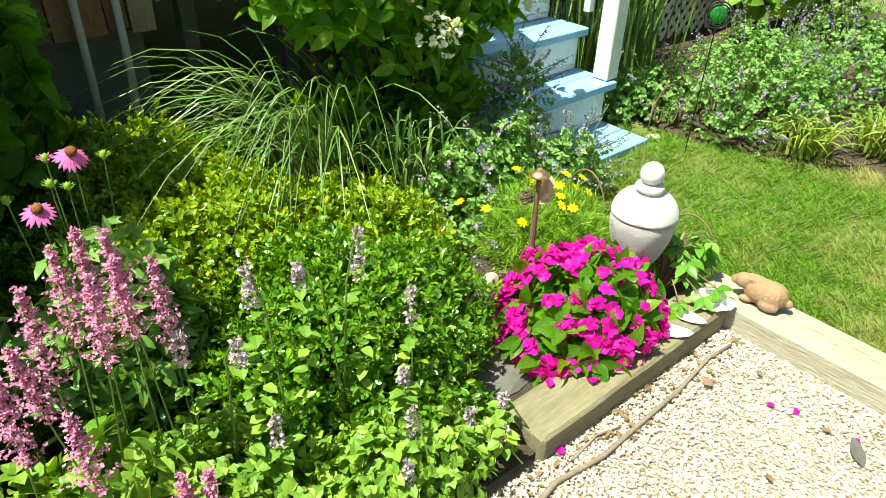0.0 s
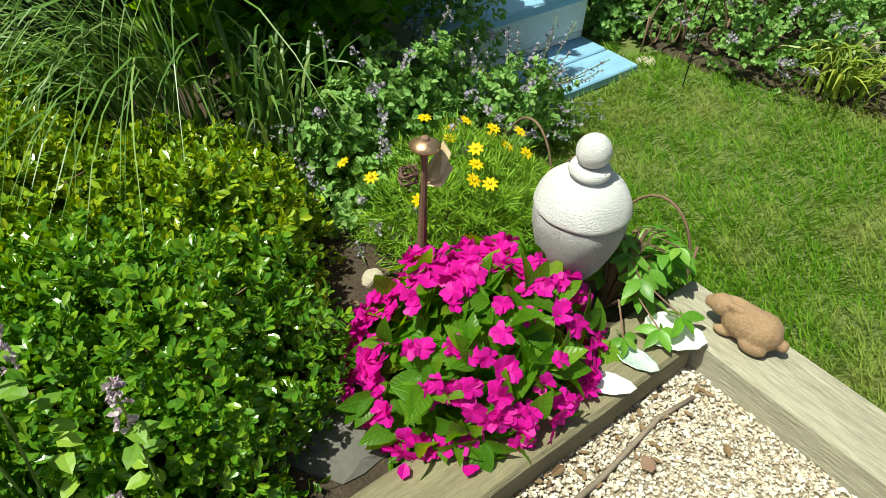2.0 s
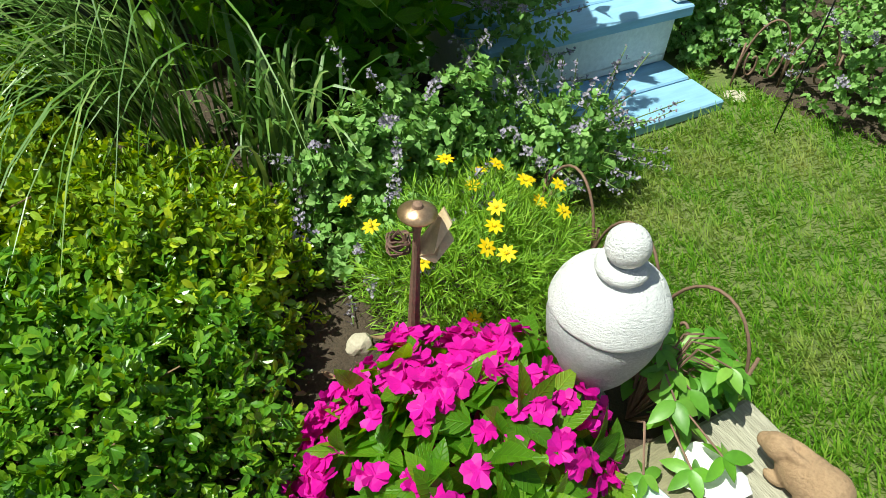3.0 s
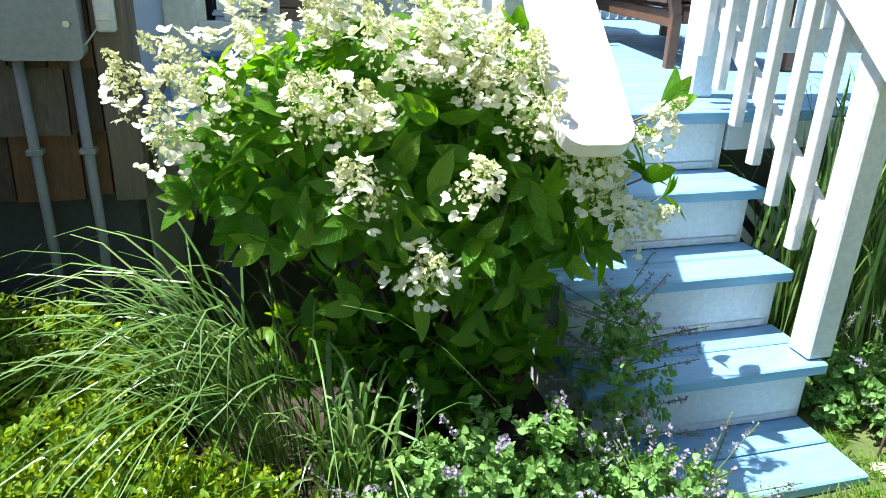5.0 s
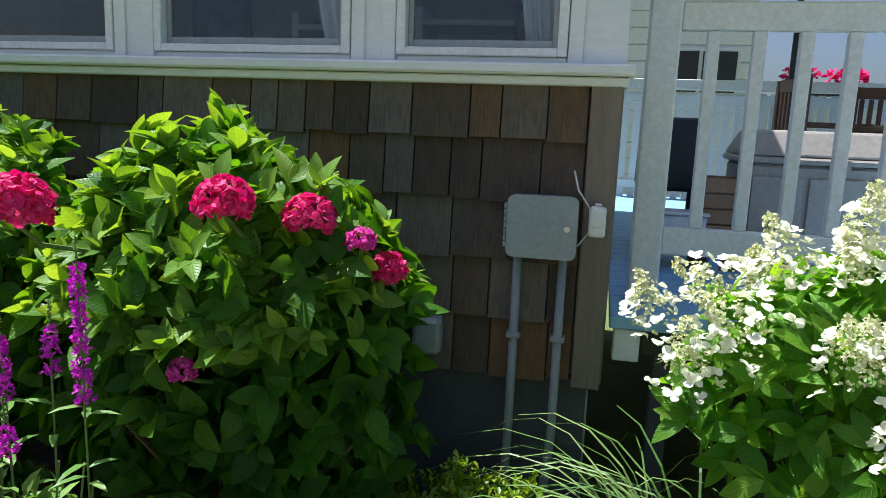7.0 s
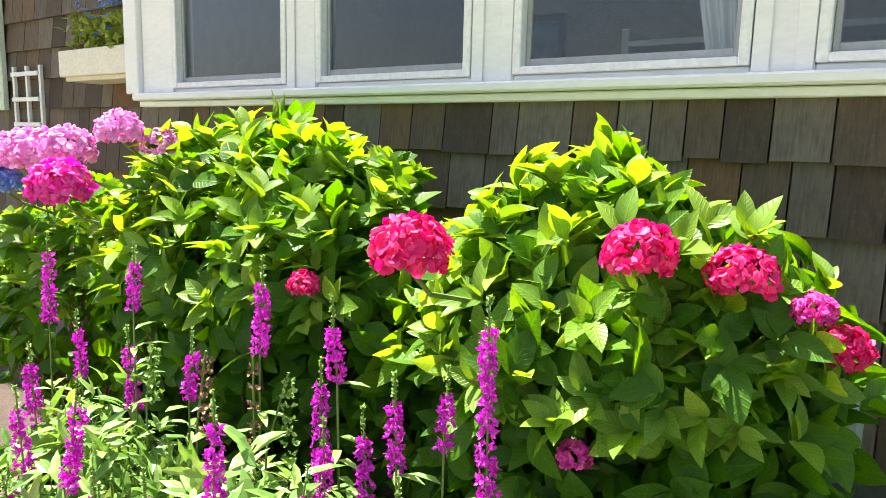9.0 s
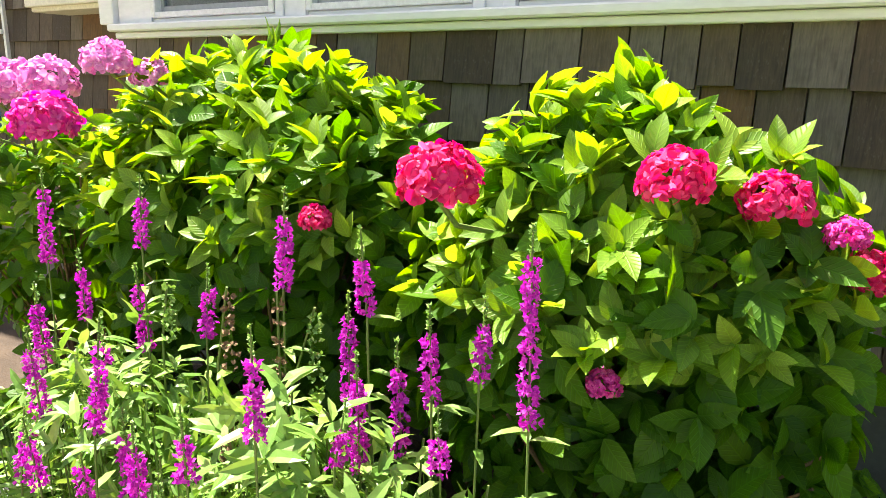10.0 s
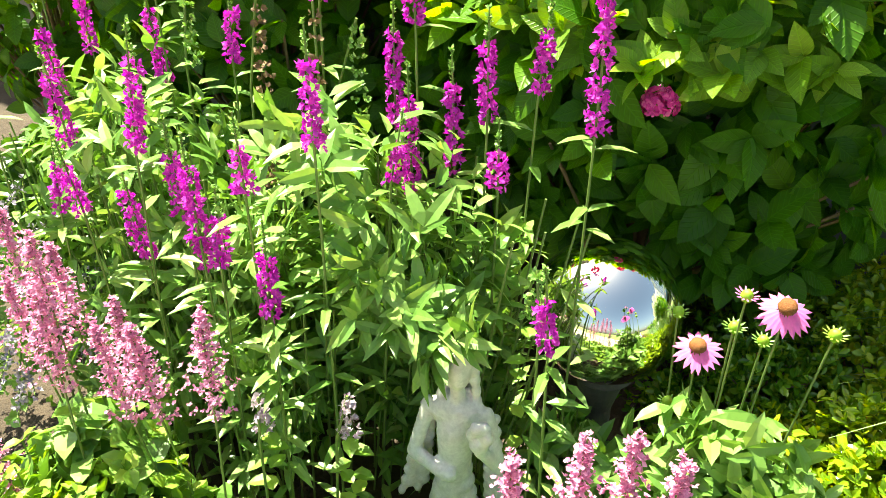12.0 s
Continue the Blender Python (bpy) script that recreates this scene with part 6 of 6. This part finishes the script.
def hyssop(x, y, z0, z1, seed, mat="hyssop", label="tall stem with a fading lavender flower spike", group="lavender hyssop spikes"):
    rng = np.random.default_rng(seed)
    s = thing("hyssop_spike" if mat == "hyssop" else "seed_stalk", (x, y, 0.05), label, "flower", group)
    lx, ly = rng.normal() * 0.05, rng.normal() * 0.04
    v, f = tubes([[(x + lx, y + ly, 0.05), (x + lx * 0.5, y + ly * 0.5, z0), (x, y, z1)]], 0.0022, 5)
    mesh_ob("stem", v, f, M["stem"], s)
    n = 58
    t = (np.floor(rng.random(n) * 7) + 0.45 * rng.random(n)) / 7
    clump = 0.4 + 1.0 * rng.random(n)
    a = rng.random(n) * 6.28
    rad = 0.009 * clump * (1 - 0.55 * t)
    P = np.stack([x + rad * np.cos(a), y + rad * np.sin(a), z0 + (z1 - z0) * t], 1)
    v, f = sprigs(rng, P, np.stack([np.cos(a), np.sin(a), np.full(n, 0.5)], 1), 3, 0.8, 0.009, 0.0035, SMALL, 0.2, 0.0)
    mesh_ob("floret_spike", v, f, M[mat], s)
    m = 12
    P = np.stack([np.full(m, x), np.full(m, y), np.linspace(0.15, z0, m)], 1)
    a = rng.random(m) * 6.28
    v, f = leaf_arrays(P, np.stack([np.cos(a), np.sin(a), np.full(m, 0.2)], 1), np.tile([0, 0, 1.0], (m, 1)), 0.035, 0.012, MID, 0.25, 0.3)
    mesh_ob("foliage", v, f, M["mint"], s)


mint_patch((0.60, 1.94, 0.20), (0.17, 0.10, 0.22), 100, 170, "broad coneflower leaves climbing the stems", "lance", 0.055, 0.22)
mint_patch((0.36, 1.99, 0.05), (0.15, 0.09, 0.27), 99, 170, "narrow green leaves hiding the foot of the gazing ball", "lance", 0.05, 0.2)


def overhang(c, n, seed):
    """Loose stems of narrow leaves bending over the statue's head."""
    rng = np.random.default_rng(seed)
    s = thing("leafy_stems", (c[0], c[1] + 0.1, 0.04), "narrow-leaved stems drooping over the garden statue", "plant")
    P = np.array(c) + rng.normal(size=(n, 3)) * np.array((0.045, 0.025, 0.022))
    v, f = sprigs(rng, P, np.tile((0.0, -0.55, 0.25), (n, 1)), 6, 1.25, 0.058, 0.0085, MID, 0.25, 0.5, 0.03)
    mesh_ob("foliage", v, f, M["lance"], s, "", kind="stuff")
    v, f = tubes([[(p[0] * 0.6 + c[0] * 0.4, c[1] + 0.12, 0.04), (p[0], c[1] + 0.08, p[2] * 0.7), tuple(p)] for p in P], 0.0018, 4)
    mesh_ob("stalkwork", v, f, M["stem"], s, "", kind="stuff")


overhang((0.200, 1.775, 0.575), 16, 198)

for i, (x, y, z0, z1) in enumerate(((0.75, 1.50, 0.50, 0.60), (0.97, 1.48, 0.48, 0.60), (1.05, 1.42, 0.36, 0.46), (0.96, 1.30, 0.18, 0.28), (1.0, 1.38, 0.25, 0.30), (0.86, 1.52, 0.48, 0.54), (1.10, 1.28, 0.12, 0.2), (0.68, 1.42, 0.46, 0.52),
                                    (1.19, 1.27, 0.12, 0.19), (0.72, 1.40, 0.25, 0.33), (1.15, 1.22, 0.08, 0.16), (0.13, 1.66, 0.42, 0.5), (0.02, 1.60, 0.42, 0.49), (0.62, 1.52, 0.42, 0.5), (0.90, 1.24, 0.14, 0.22))):
    hyssop(x, y, z0, z1, 500 + i)


for i, (x, y, z0, z1) in enumerate(((-0.115, 1.93, 0.72, 0.95), (-0.05, 1.95, 0.78, 0.93), (-0.20, 1.90, 0.80, 0.95), (-0.36, 1.90, 0.82, 0.93), (-0.16, 1.85, 0.66, 0.76), (0.31, 1.86, 0.58, 0.66))):
    hyssop(x, y, z0, z1, 540 + i, "wood_stem" if i % 2 == 0 else "catmint", "faded brown seed stalk among the purple spikes", "seed stalks")


def astilbe(x, y, h, seed, mat="astilbe"):
    """A feathery plume on a thin stem."""
    rng = np.random.default_rng(seed)
    s = thing("astilbe", (x, y, 0.05), "feathery pink astilbe plume on a thin stem", "flower", "astilbe plumes")
    lx, ly = rng.normal() * 0.03, rng.normal() * 0.03
    plume = 0.16 + 0.05 * rng.random()
    v, f = tubes([[(x - lx, y - ly, 0.05), (x, y, h - plume), (x + lx * 0.3, y + ly * 0.3, h)]], 0.0022, 5, 0.5)
    mesh_ob("stem", v, f, M["stem"], s)
    P, A = [], []
    for k in range(36):
        t = (k / 36) ** 0.9
        base = np.array([x + lx * 0.3 * t, y + ly * 0.3 * t, h - plume + plume * t])
        a = k * 2.4
        ln = (0.037 * (1 - t) ** 1.15 + 0.004) * (0.7 + 0.5 * rng.random())
        d = np.array([math.cos(a), math.sin(a), 1.0])
        for q in range(9):
            s2 = q / 8
            P.append(base + d * ln * s2 + rng.normal(size=3) * 0.0025)
            A.append(d * 0.5 + np.array([0, 0, 0.6]))
    v, f = sprigs(rng, np.array(P), np.array(A), 3, 1.2, 0.0062, 0.0024, SMALL, 0.2, 0.0)
    mesh_ob("plume", v, f, M[mat], s)


AST = [(0.43, 1.55, 0.66), (0.48, 1.58, 0.69), (0.525, 1.60, 0.70), (0.58, 1.62, 0.67), (0.40, 1.50, 0.60), (0.50, 1.50, 0.68), (0.555, 1.53, 0.66), (0.62, 1.56, 0.63), (0.42, 1.40, 0.52), 
       (0.53, 1.38, 0.33), (0.56, 1.36, 0.32), (0.50, 1.36, 0.30), (0.35, 1.46, 0.60),
       (-0.25, 1.50, 0.72), (-0.33, 1.50, 0.62), (-0.25, 1.48, 0.64), (-0.13, 1.50, 0.63), (-0.09, 1.52, 0.63), (0.0, 1.54, 0.66), (-0.4, 1.42, 0.4), (-0.2, 1.55, 0.6), (-0.42, 1.55, 0.68), (-0.30, 1.55, 0.66)]
for i, (x, y, h) in enumerate(AST):
    astilbe(x, y, h, 600 + i)
mint_patch((0.47, 1.52, 0.05), (0.16, 0.14, 0.30), 97, 150, "ferny toothed astilbe leaves below the plumes", "mint", 0.05)
mint_patch((-0.25, 1.5, 0.05), (0.2, 0.14, 0.36), 98, 200, "ferny bronze-green astilbe leaves", "lance", 0.045)


def coneflower(x, y, z, face, droop, seed, petals=15, size=0.036, mat="cone_petal", open_it=True):
    rng = np.random.default_rng(seed)
    s = thing("coneflower", (x, y, 0.05), "pink coneflower with an orange-brown cone" if open_it else "half-open greenish coneflower bud", "flower", "coneflowers" if open_it else "coneflower buds")
    v, f = tubes([[(0.60 + rng.normal() * 0.04, 1.92 + rng.normal() * 0.03, 0.05), (x * 0.8 + 0.12, y, z * 0.6), (x, y, z - 0.006)]], 0.0014, 6)
    mesh_ob("stem", v, f, M["stem"], s)
    w = unit(np.array([face]))[0]
    e1 = unit(np.cross([w], [[0.2, 0.9, 0.3]]))[0]
    e2 = np.cross(w, e1)
    a = np.arange(petals) * 2 * math.pi / petals + rng.normal(size=petals) * 0.05
    D = np.cos(a)[:, None] * e1 + np.sin(a)[:, None] * e2 - w * droop
    v, f = leaf_arrays(np.tile((x, y, z), (petals, 1)) + unit(D) * 0.008, D, np.tile(w, (petals, 1)), size * (0.9 + 0.2 * rng.random(petals)), size * 0.145, MID, -0.2, 0.12)
    k = len(MID[0])
    for i in range(petals):
        mesh_ob("petal", v[i * k:(i + 1) * k], MID[1], M[mat], s)
    bm = bmesh.new()
    bmesh.ops.create_icosphere(bm, subdivisions=3, radius=1)
    wide = 0.0112 if open_it else 0.0075
    for vv in bm.verts:
        q = vv.co.copy()
        k = 1 + 0.12 * noise.noise(q * 14)
        vv.co = Vector((x, y, z)) + (Vector(e1) * (q.x * wide) + Vector(e2) * (q.y * wide) + Vector(w) * (q.z * 0.0095 + 0.003)) * k
    part("cone", bm, M["cone" if open_it else "thread"], s, "spiky orange-brown cone" if open_it else "green bud", True)


coneflower(0.614, 1.905, 0.69, (0.05, -0.45, 0.85), 0.55, 701, 19, 0.031)
coneflower(0.529, 1.90, 0.597, (-0.05, -0.4, 0.9), 0.4, 702, 18, 0.029)
for i, (x, z, m) in enumerate(((0.568, 0.69, "cone_petal"), (0.564, 0.634, "lance"), (0.672, 0.66, "lily"), (0.505, 0.461, "lance"), (0.49, 0.61, "lance"), (0.60, 0.60, "lance"))):
    coneflower(x, 1.90 + 0.01 * i, z, (0, -0.1, 1), -0.5, 710 + i, 12, 0.0095, m, False)


def loosestrife(x, y, top, length, lean, seed):
    """A tall stem with narrow leaves and a dense purple flower spike."""
    rng = np.random.default_rng(seed)
    s = thing("loosestrife", (x, y, 0.05), "tall purple loosestrife spike on a leafy stem", "flower", "loosestrife spikes")
    z0 = top - length
    foot = (x - lean[0] * 1.6, y - lean[1] * 1.6, 0.05)
    v, f = tubes([[foot, (x - lean[0] * 0.6, y - lean[1] * 0.6, z0), (x, y, top + 0.05)]], 0.0026, 5, 0.5)
    mesh_ob("stem", v, f, M["stem"], s)
    n = int(900 * length)
    t = rng.random(n)
    a = rng.random(n) * 6.28
    rad = (0.015 * (1 - 0.35 * t) * (0.7 + 0.3 * np.sin(t * length * 260) ** 2)) * (0.5 + 0.5 * rng.random(n))
    P = np.stack([x - lean[0] * 0.6 * (1 - t) + rad * np.cos(a), y - lean[1] * 0.6 * (1 - t) + rad * np.sin(a), z0 + length * t], 1)
    v, f = sprigs(rng, P, np.stack([np.cos(a), np.sin(a), np.full(n, 0.3)], 1), 3, 0.9, 0.0095, 0.0034, SMALL, 0.15, 0.1)
    mesh_ob("flower_spike", v, f, M["purple"], s)
    t = rng.random(26)
    P = np.stack([np.full(26, x), np.full(26, y), top - 0.005 + 0.055 * t], 1)
    v, f = sprigs(rng, P, np.tile([0, 0, 1.0], (26, 1)), 3, 0.9, 0.007, 0.0022, SMALL, 0.1, 0.0)
    mesh_ob("tip", v, f, M["catmint"], s, "green unopened tip")
    m = 24
    t = rng.random(m)
    P = np.array(foot) + (np.array((x - lean[0] * 0.6, y - lean[1] * 0.6, z0)) - np.array(foot)) * t[:, None]
    a = rng.random(m) * 6.28
    v, f = leaf_arrays(P, np.stack([np.cos(a), np.sin(a), np.full(m, 0.35)], 1), np.tile([0, 0, 1.0], (m, 1)), 0.05 + 0.02 * rng.random(m), 0.0075, MID, 0.25, 0.35)
    mesh_ob("foliage", v, f, M["lance"], s)


SPIKES = [(-0.84, 1.95, 1.04, 0.16), (-0.73, 1.95, 0.88, 0.11), (-0.53, 1.95, 0.88, 0.13), (-0.49, 1.95, 1.06, 0.09), (-0.31, 1.95, 0.91, 0.09), (-0.11, 1.95, 1.07, 0.12), (0.03, 1.97, 1.02, 0.09), (-0.005, 1.98, 0.91, 0.14),
          (0.06, 1.92, 0.84, 0.14), (0.115, 1.95, 0.86, 0.13), (0.16, 1.97, 0.92, 0.11), (0.237, 2.0, 0.94, 0.09), (0.315, 1.98, 1.06, 0.23), (0.21, 1.92, 0.79, 0.06), (-0.24, 1.70, 0.90, 0.14), (-0.50, 1.72, 0.82, 0.11),
          (-0.30, 1.68, 0.69, 0.12), (-0.19, 1.69, 0.77, 0.10), (-0.145, 1.68, 0.66, 0.06), (0.035, 1.74, 0.93, 0.11), (-0.04, 1.68, 0.82, 0.06), (0.02, 1.65, 0.70, 0.10), (-0.40, 1.65, 0.71, 0.08), (-0.50, 1.70, 0.68, 0.09),
          (0.10, 1.85, 0.80, 0.06), (-0.62, 1.8, 0.86, 0.12), (-0.66, 1.7, 0.9, 0.12), (0.345, 1.80, 0.66, 0.08), (-0.12, 1.66, 0.78, 0.10), (-0.07, 1.66, 0.72, 0.08)]
rr = random.Random(12)
for i, (x, y, top, ln) in enumerate(SPIKES):
    loosestrife(x, y, top, ln, (rr.uniform(-0.03, 0.03), rr.uniform(-0.02, 0.03)), 800 + i)
rng = np.random.default_rng(77)
bush = thing("loosestrife_clump", (-0.15, 1.85, 0.05), "leafy clump of narrow pale green loosestrife leaves", "flowering plant")
chunks = []
for c, r, n in (((0.0, 1.86, 0.22), (0.36, 0.20, 0.60), 640), ((-0.48, 1.86, 0.22), (0.36, 0.22, 0.62), 600), ((0.22, 1.97, 0.22), (0.2, 0.12, 0.42), 260)):
    P, A = mound(rng, n, c, r, 5 + n, 0.3, 0.7, -0.3, 0.9)
    clear = ((P[:, 0] > -0.02) & (P[:, 0] < 0.40) & (P[:, 1] < 1.84) & (P[:, 2] < 0.56)) | ((P[:, 0] > 0.22) & (P[:, 1] < 2.14) & (P[:, 2] < 0.70))
    chunks.append(sprigs(rng, P[~clear], A[~clear], 6, 1.05, 0.056, 0.0085, MID, 0.25, 0.3, 0.06))
v, f = joined(chunks)
mesh_ob("foliage", v, f, M["lance"], bush, "", kind="stuff")
P = np.stack([rng.uniform(-0.8, 0.35, 150), rng.uniform(1.7, 2.0, 150), rng.uniform(0.45, 0.75, 150)], 1)
P = P[~((P[:, 0] > 0.05) & (P[:, 1] < 1.84))]
v, f = tubes([[(p[0] * 0.8 - 0.03, p[1], 0.05), tuple(p)] for p in P], 0.002, 4)
mesh_ob("stalkwork", v, f, M["stem"], bush, "", kind="stuff")
catmint((-0.72, 1.62, 0.2), (0.14, 0.12, 0.34), 58, 160, 60, "blue-violet flowered catmint in the bed")

# ---- lawn grass, gravel, litter ----
rng = np.random.default_rng(101)
N = 125000
x = 2.17 + 3.0 * rng.random(N) ** 1.5
y = rng.uniform(-0.6, 2.35, N)
ok = ~(x > 3.53 - 0.5 * (y - 1.4) + 0.04 * np.sin(y * 19) + 0.03 * np.sin(y * 47)) & ~((x > 2.27) & (x < 3.02) & (y > 2.10)) & ~((x < 2.6) & (y > 1.95 + 0.3 * (x - 2.2)))
x, y = x[ok], y[ok]
n = len(x)
tuft = np.array([noise.noise((p * 16, q * 16, 3)) for p, q in zip(x, y)])
wide = np.array([noise.noise((p * 5, q * 5, 7)) for p, q in zip(x, y)])
a = 4.0 * tuft + 5.0 * wide + rng.normal(size=n) * 1.8
D = np.stack([np.cos(a) * 0.8, np.sin(a) * 0.8, 0.45 + 0.9 * rng.random(n) + 0.3 * tuft], 1)
long = (0.020 + 0.030 * rng.random(n)) * (1 + 0.35 * tuft)
v, f = leaf_arrays(np.stack([x, y, np.full(n, -0.032)], 1), D, np.stack([np.cos(a + 1.5), np.sin(a + 1.5), np.full(n, 0.3)], 1), long, 0.0019, ([(0, -1), (0, 1), (0.6, 0.8), (0.6, -0.8), (1, 0)], [(0, 1, 2, 3), (3, 2, 4)]), 0.0, 0.4)
tagged(mesh_ob("lawn_grass", v, f, M["lawn"]), "short mown grass blades with dry patches", "grass", kind="stuff")

pm, pt, pb = nodes_of("gravel_stone")
pg = pt.nodes.new("ShaderNodeNewGeometry")
pc = ramp(pt, pg.outputs["Random Per Island"], ((0.0, (0.14, 0.09, 0.055)), (0.14, (0.40, 0.30, 0.21)), (0.42, (0.55, 0.47, 0.37)), (0.68, (0.66, 0.61, 0.53)), (0.9, (0.78, 0.76, 0.71)), (1.0, (0.30, 0.26, 0.23))))
pt.links.new(mix(pt, pc, ramp(pt, noise_of(pt, 150, 4), ((0.3, (0.45, 0.36, 0.26)), (0.7, (0.85, 0.80, 0.72)))), 0.25), pb.inputs["Base Color"])
pb.inputs["Roughness"].default_value = 0.6
ico = bmesh.new()
bmesh.ops.create_cube(ico, size=1.5)
iv = np.array([v.co[:] for v in ico.verts])
ifc = [[v.index for v in fc.verts] for fc in ico.faces]
ico.free()
N = 76000
px = np.where(rng.random(N) < 0.8, rng.uniform(0.95, 2.02, N), rng.uniform(-0.8, 0.95, N))
py = np.where(rng.random(N) < 0.85, rng.uniform(0.25, 1.19, N), rng.uniform(-0.6, 0.25, N))
sc = 0.0014 + 0.0030 * rng.random(N) ** 2.2
st3 = np.stack([sc * (0.8 + 0.6 * rng.random(N)), sc * (0.8 + 0.4 * rng.random(N)), sc * (0.5 + 0.3 * rng.random(N))], 1)
ang = rng.random(N) * 6.28
V = iv[None] * (1 + 0.22 * rng.normal(size=(N, len(iv), 1))) * st3[:, None]
V = np.stack([V[..., 0] * np.cos(ang)[:, None] - V[..., 1] * np.sin(ang)[:, None] + px[:, None], V[..., 0] * np.sin(ang)[:, None] + V[..., 1] * np.cos(ang)[:, None] + py[:, None], V[..., 2] + 0.004 + 0.006 * rng.random((N, 1))], -1)
F = [tuple(i * len(iv) + k for k in fc) for i in range(N) for fc in ifc]
tagged(mesh_ob("gravel", V.reshape(-1, 3), F, pm), "loose cream and tan pea gravel with bark bits", "gravel", kind="stuff")


def twig(points, r, label):
    v, f = tubes([points], r, 7, 0.6)
    tagged(mesh_ob("twig", v, f, M["cornerboard"], None, "", True), label, "twig", "fallen twigs")


twig([(1.10, 1.10, 0.012), (1.22, 1.12, 0.016), (1.36, 1.10, 0.014), (1.52, 1.105, 0.016), (1.68, 1.11, 0.014), (1.86, 1.13, 0.014), (1.96, 1.12, 0.012)], 0.0075, "long grey-brown root lying along the timber")
twig([(1.30, 1.14, 0.012), (1.40, 1.15, 0.014), (1.47, 1.13, 0.012)], 0.004, "short brown twig on the gravel")


def litter(n, box4, z, L, W, mat, label, name, seed, group):
    r2 = np.random.default_rng(seed)
    for i in range(n):
        a = r2.random() * 6.28
        p = np.array([[r2.uniform(box4[0], box4[1]), r2.uniform(box4[2], box4[3]), z]])
        v, f = leaf_arrays(p, np.array([[math.cos(a), math.sin(a), 0.05]]), np.array([[r2.normal() * 0.2, r2.normal() * 0.2, 1.0]]), L * r2.uniform(0.7, 1.3), W * r2.uniform(0.7, 1.2), MID, 0.4, -0.15)
        tagged(mesh_ob(name, v, f, M[mat]), label, "leaf" if "leaf" in name else "petal", group)


litter(4, (1.25, 1.95, 0.7, 1.17), 0.016, 0.024, 0.010, "magenta", "fallen magenta petal on the gravel", "fallen_petal", 5, "fallen petals")
litter(5, (1.35, 1.75, 1.19, 1.30), 0.088, 0.024, 0.010, "magenta", "fallen magenta petal on the timber", "fallen_petal", 6, "fallen petals")
litter(6, (1.2, 2.0, 0.5, 1.17), 0.016, 0.03, 0.010, "wood_stem", "dry brown fallen leaf on the gravel", "fallen_leaf", 7, "fallen leaves")
litter(60, (1.1, 2.0, 1.08, 1.18), 0.014, 0.02, 0.005, "wood_stem", "brown bark flake along the timber", "bark_flake", 8, "bark flakes")
litter(50, (1.45, 2.1, 1.33, 2.0), 0.06, 0.03, 0.007, "wood_stem", "dry brown mulch flake on the soil", "mulch_flake", 9, "mulch flakes")
litter(1, (1.748, 1.749, 1.078, 1.079), 0.02, 0.035, 0.016, "rust", "curled red-brown leaf on the gravel", "fallen_leaf", 10, "fallen leaves")
v, f = leaf_arrays(np.array([[1.80, 0.70, 0.016]]), np.array([[0.75, 0.6, 0.05]]), np.array([[0, 0, 1.0]]), 0.085, 0.016, BIG, 0.2, -0.05)
tagged(mesh_ob("feather", v, f, M["slate"]), "grey feather lying on the gravel", "feather")
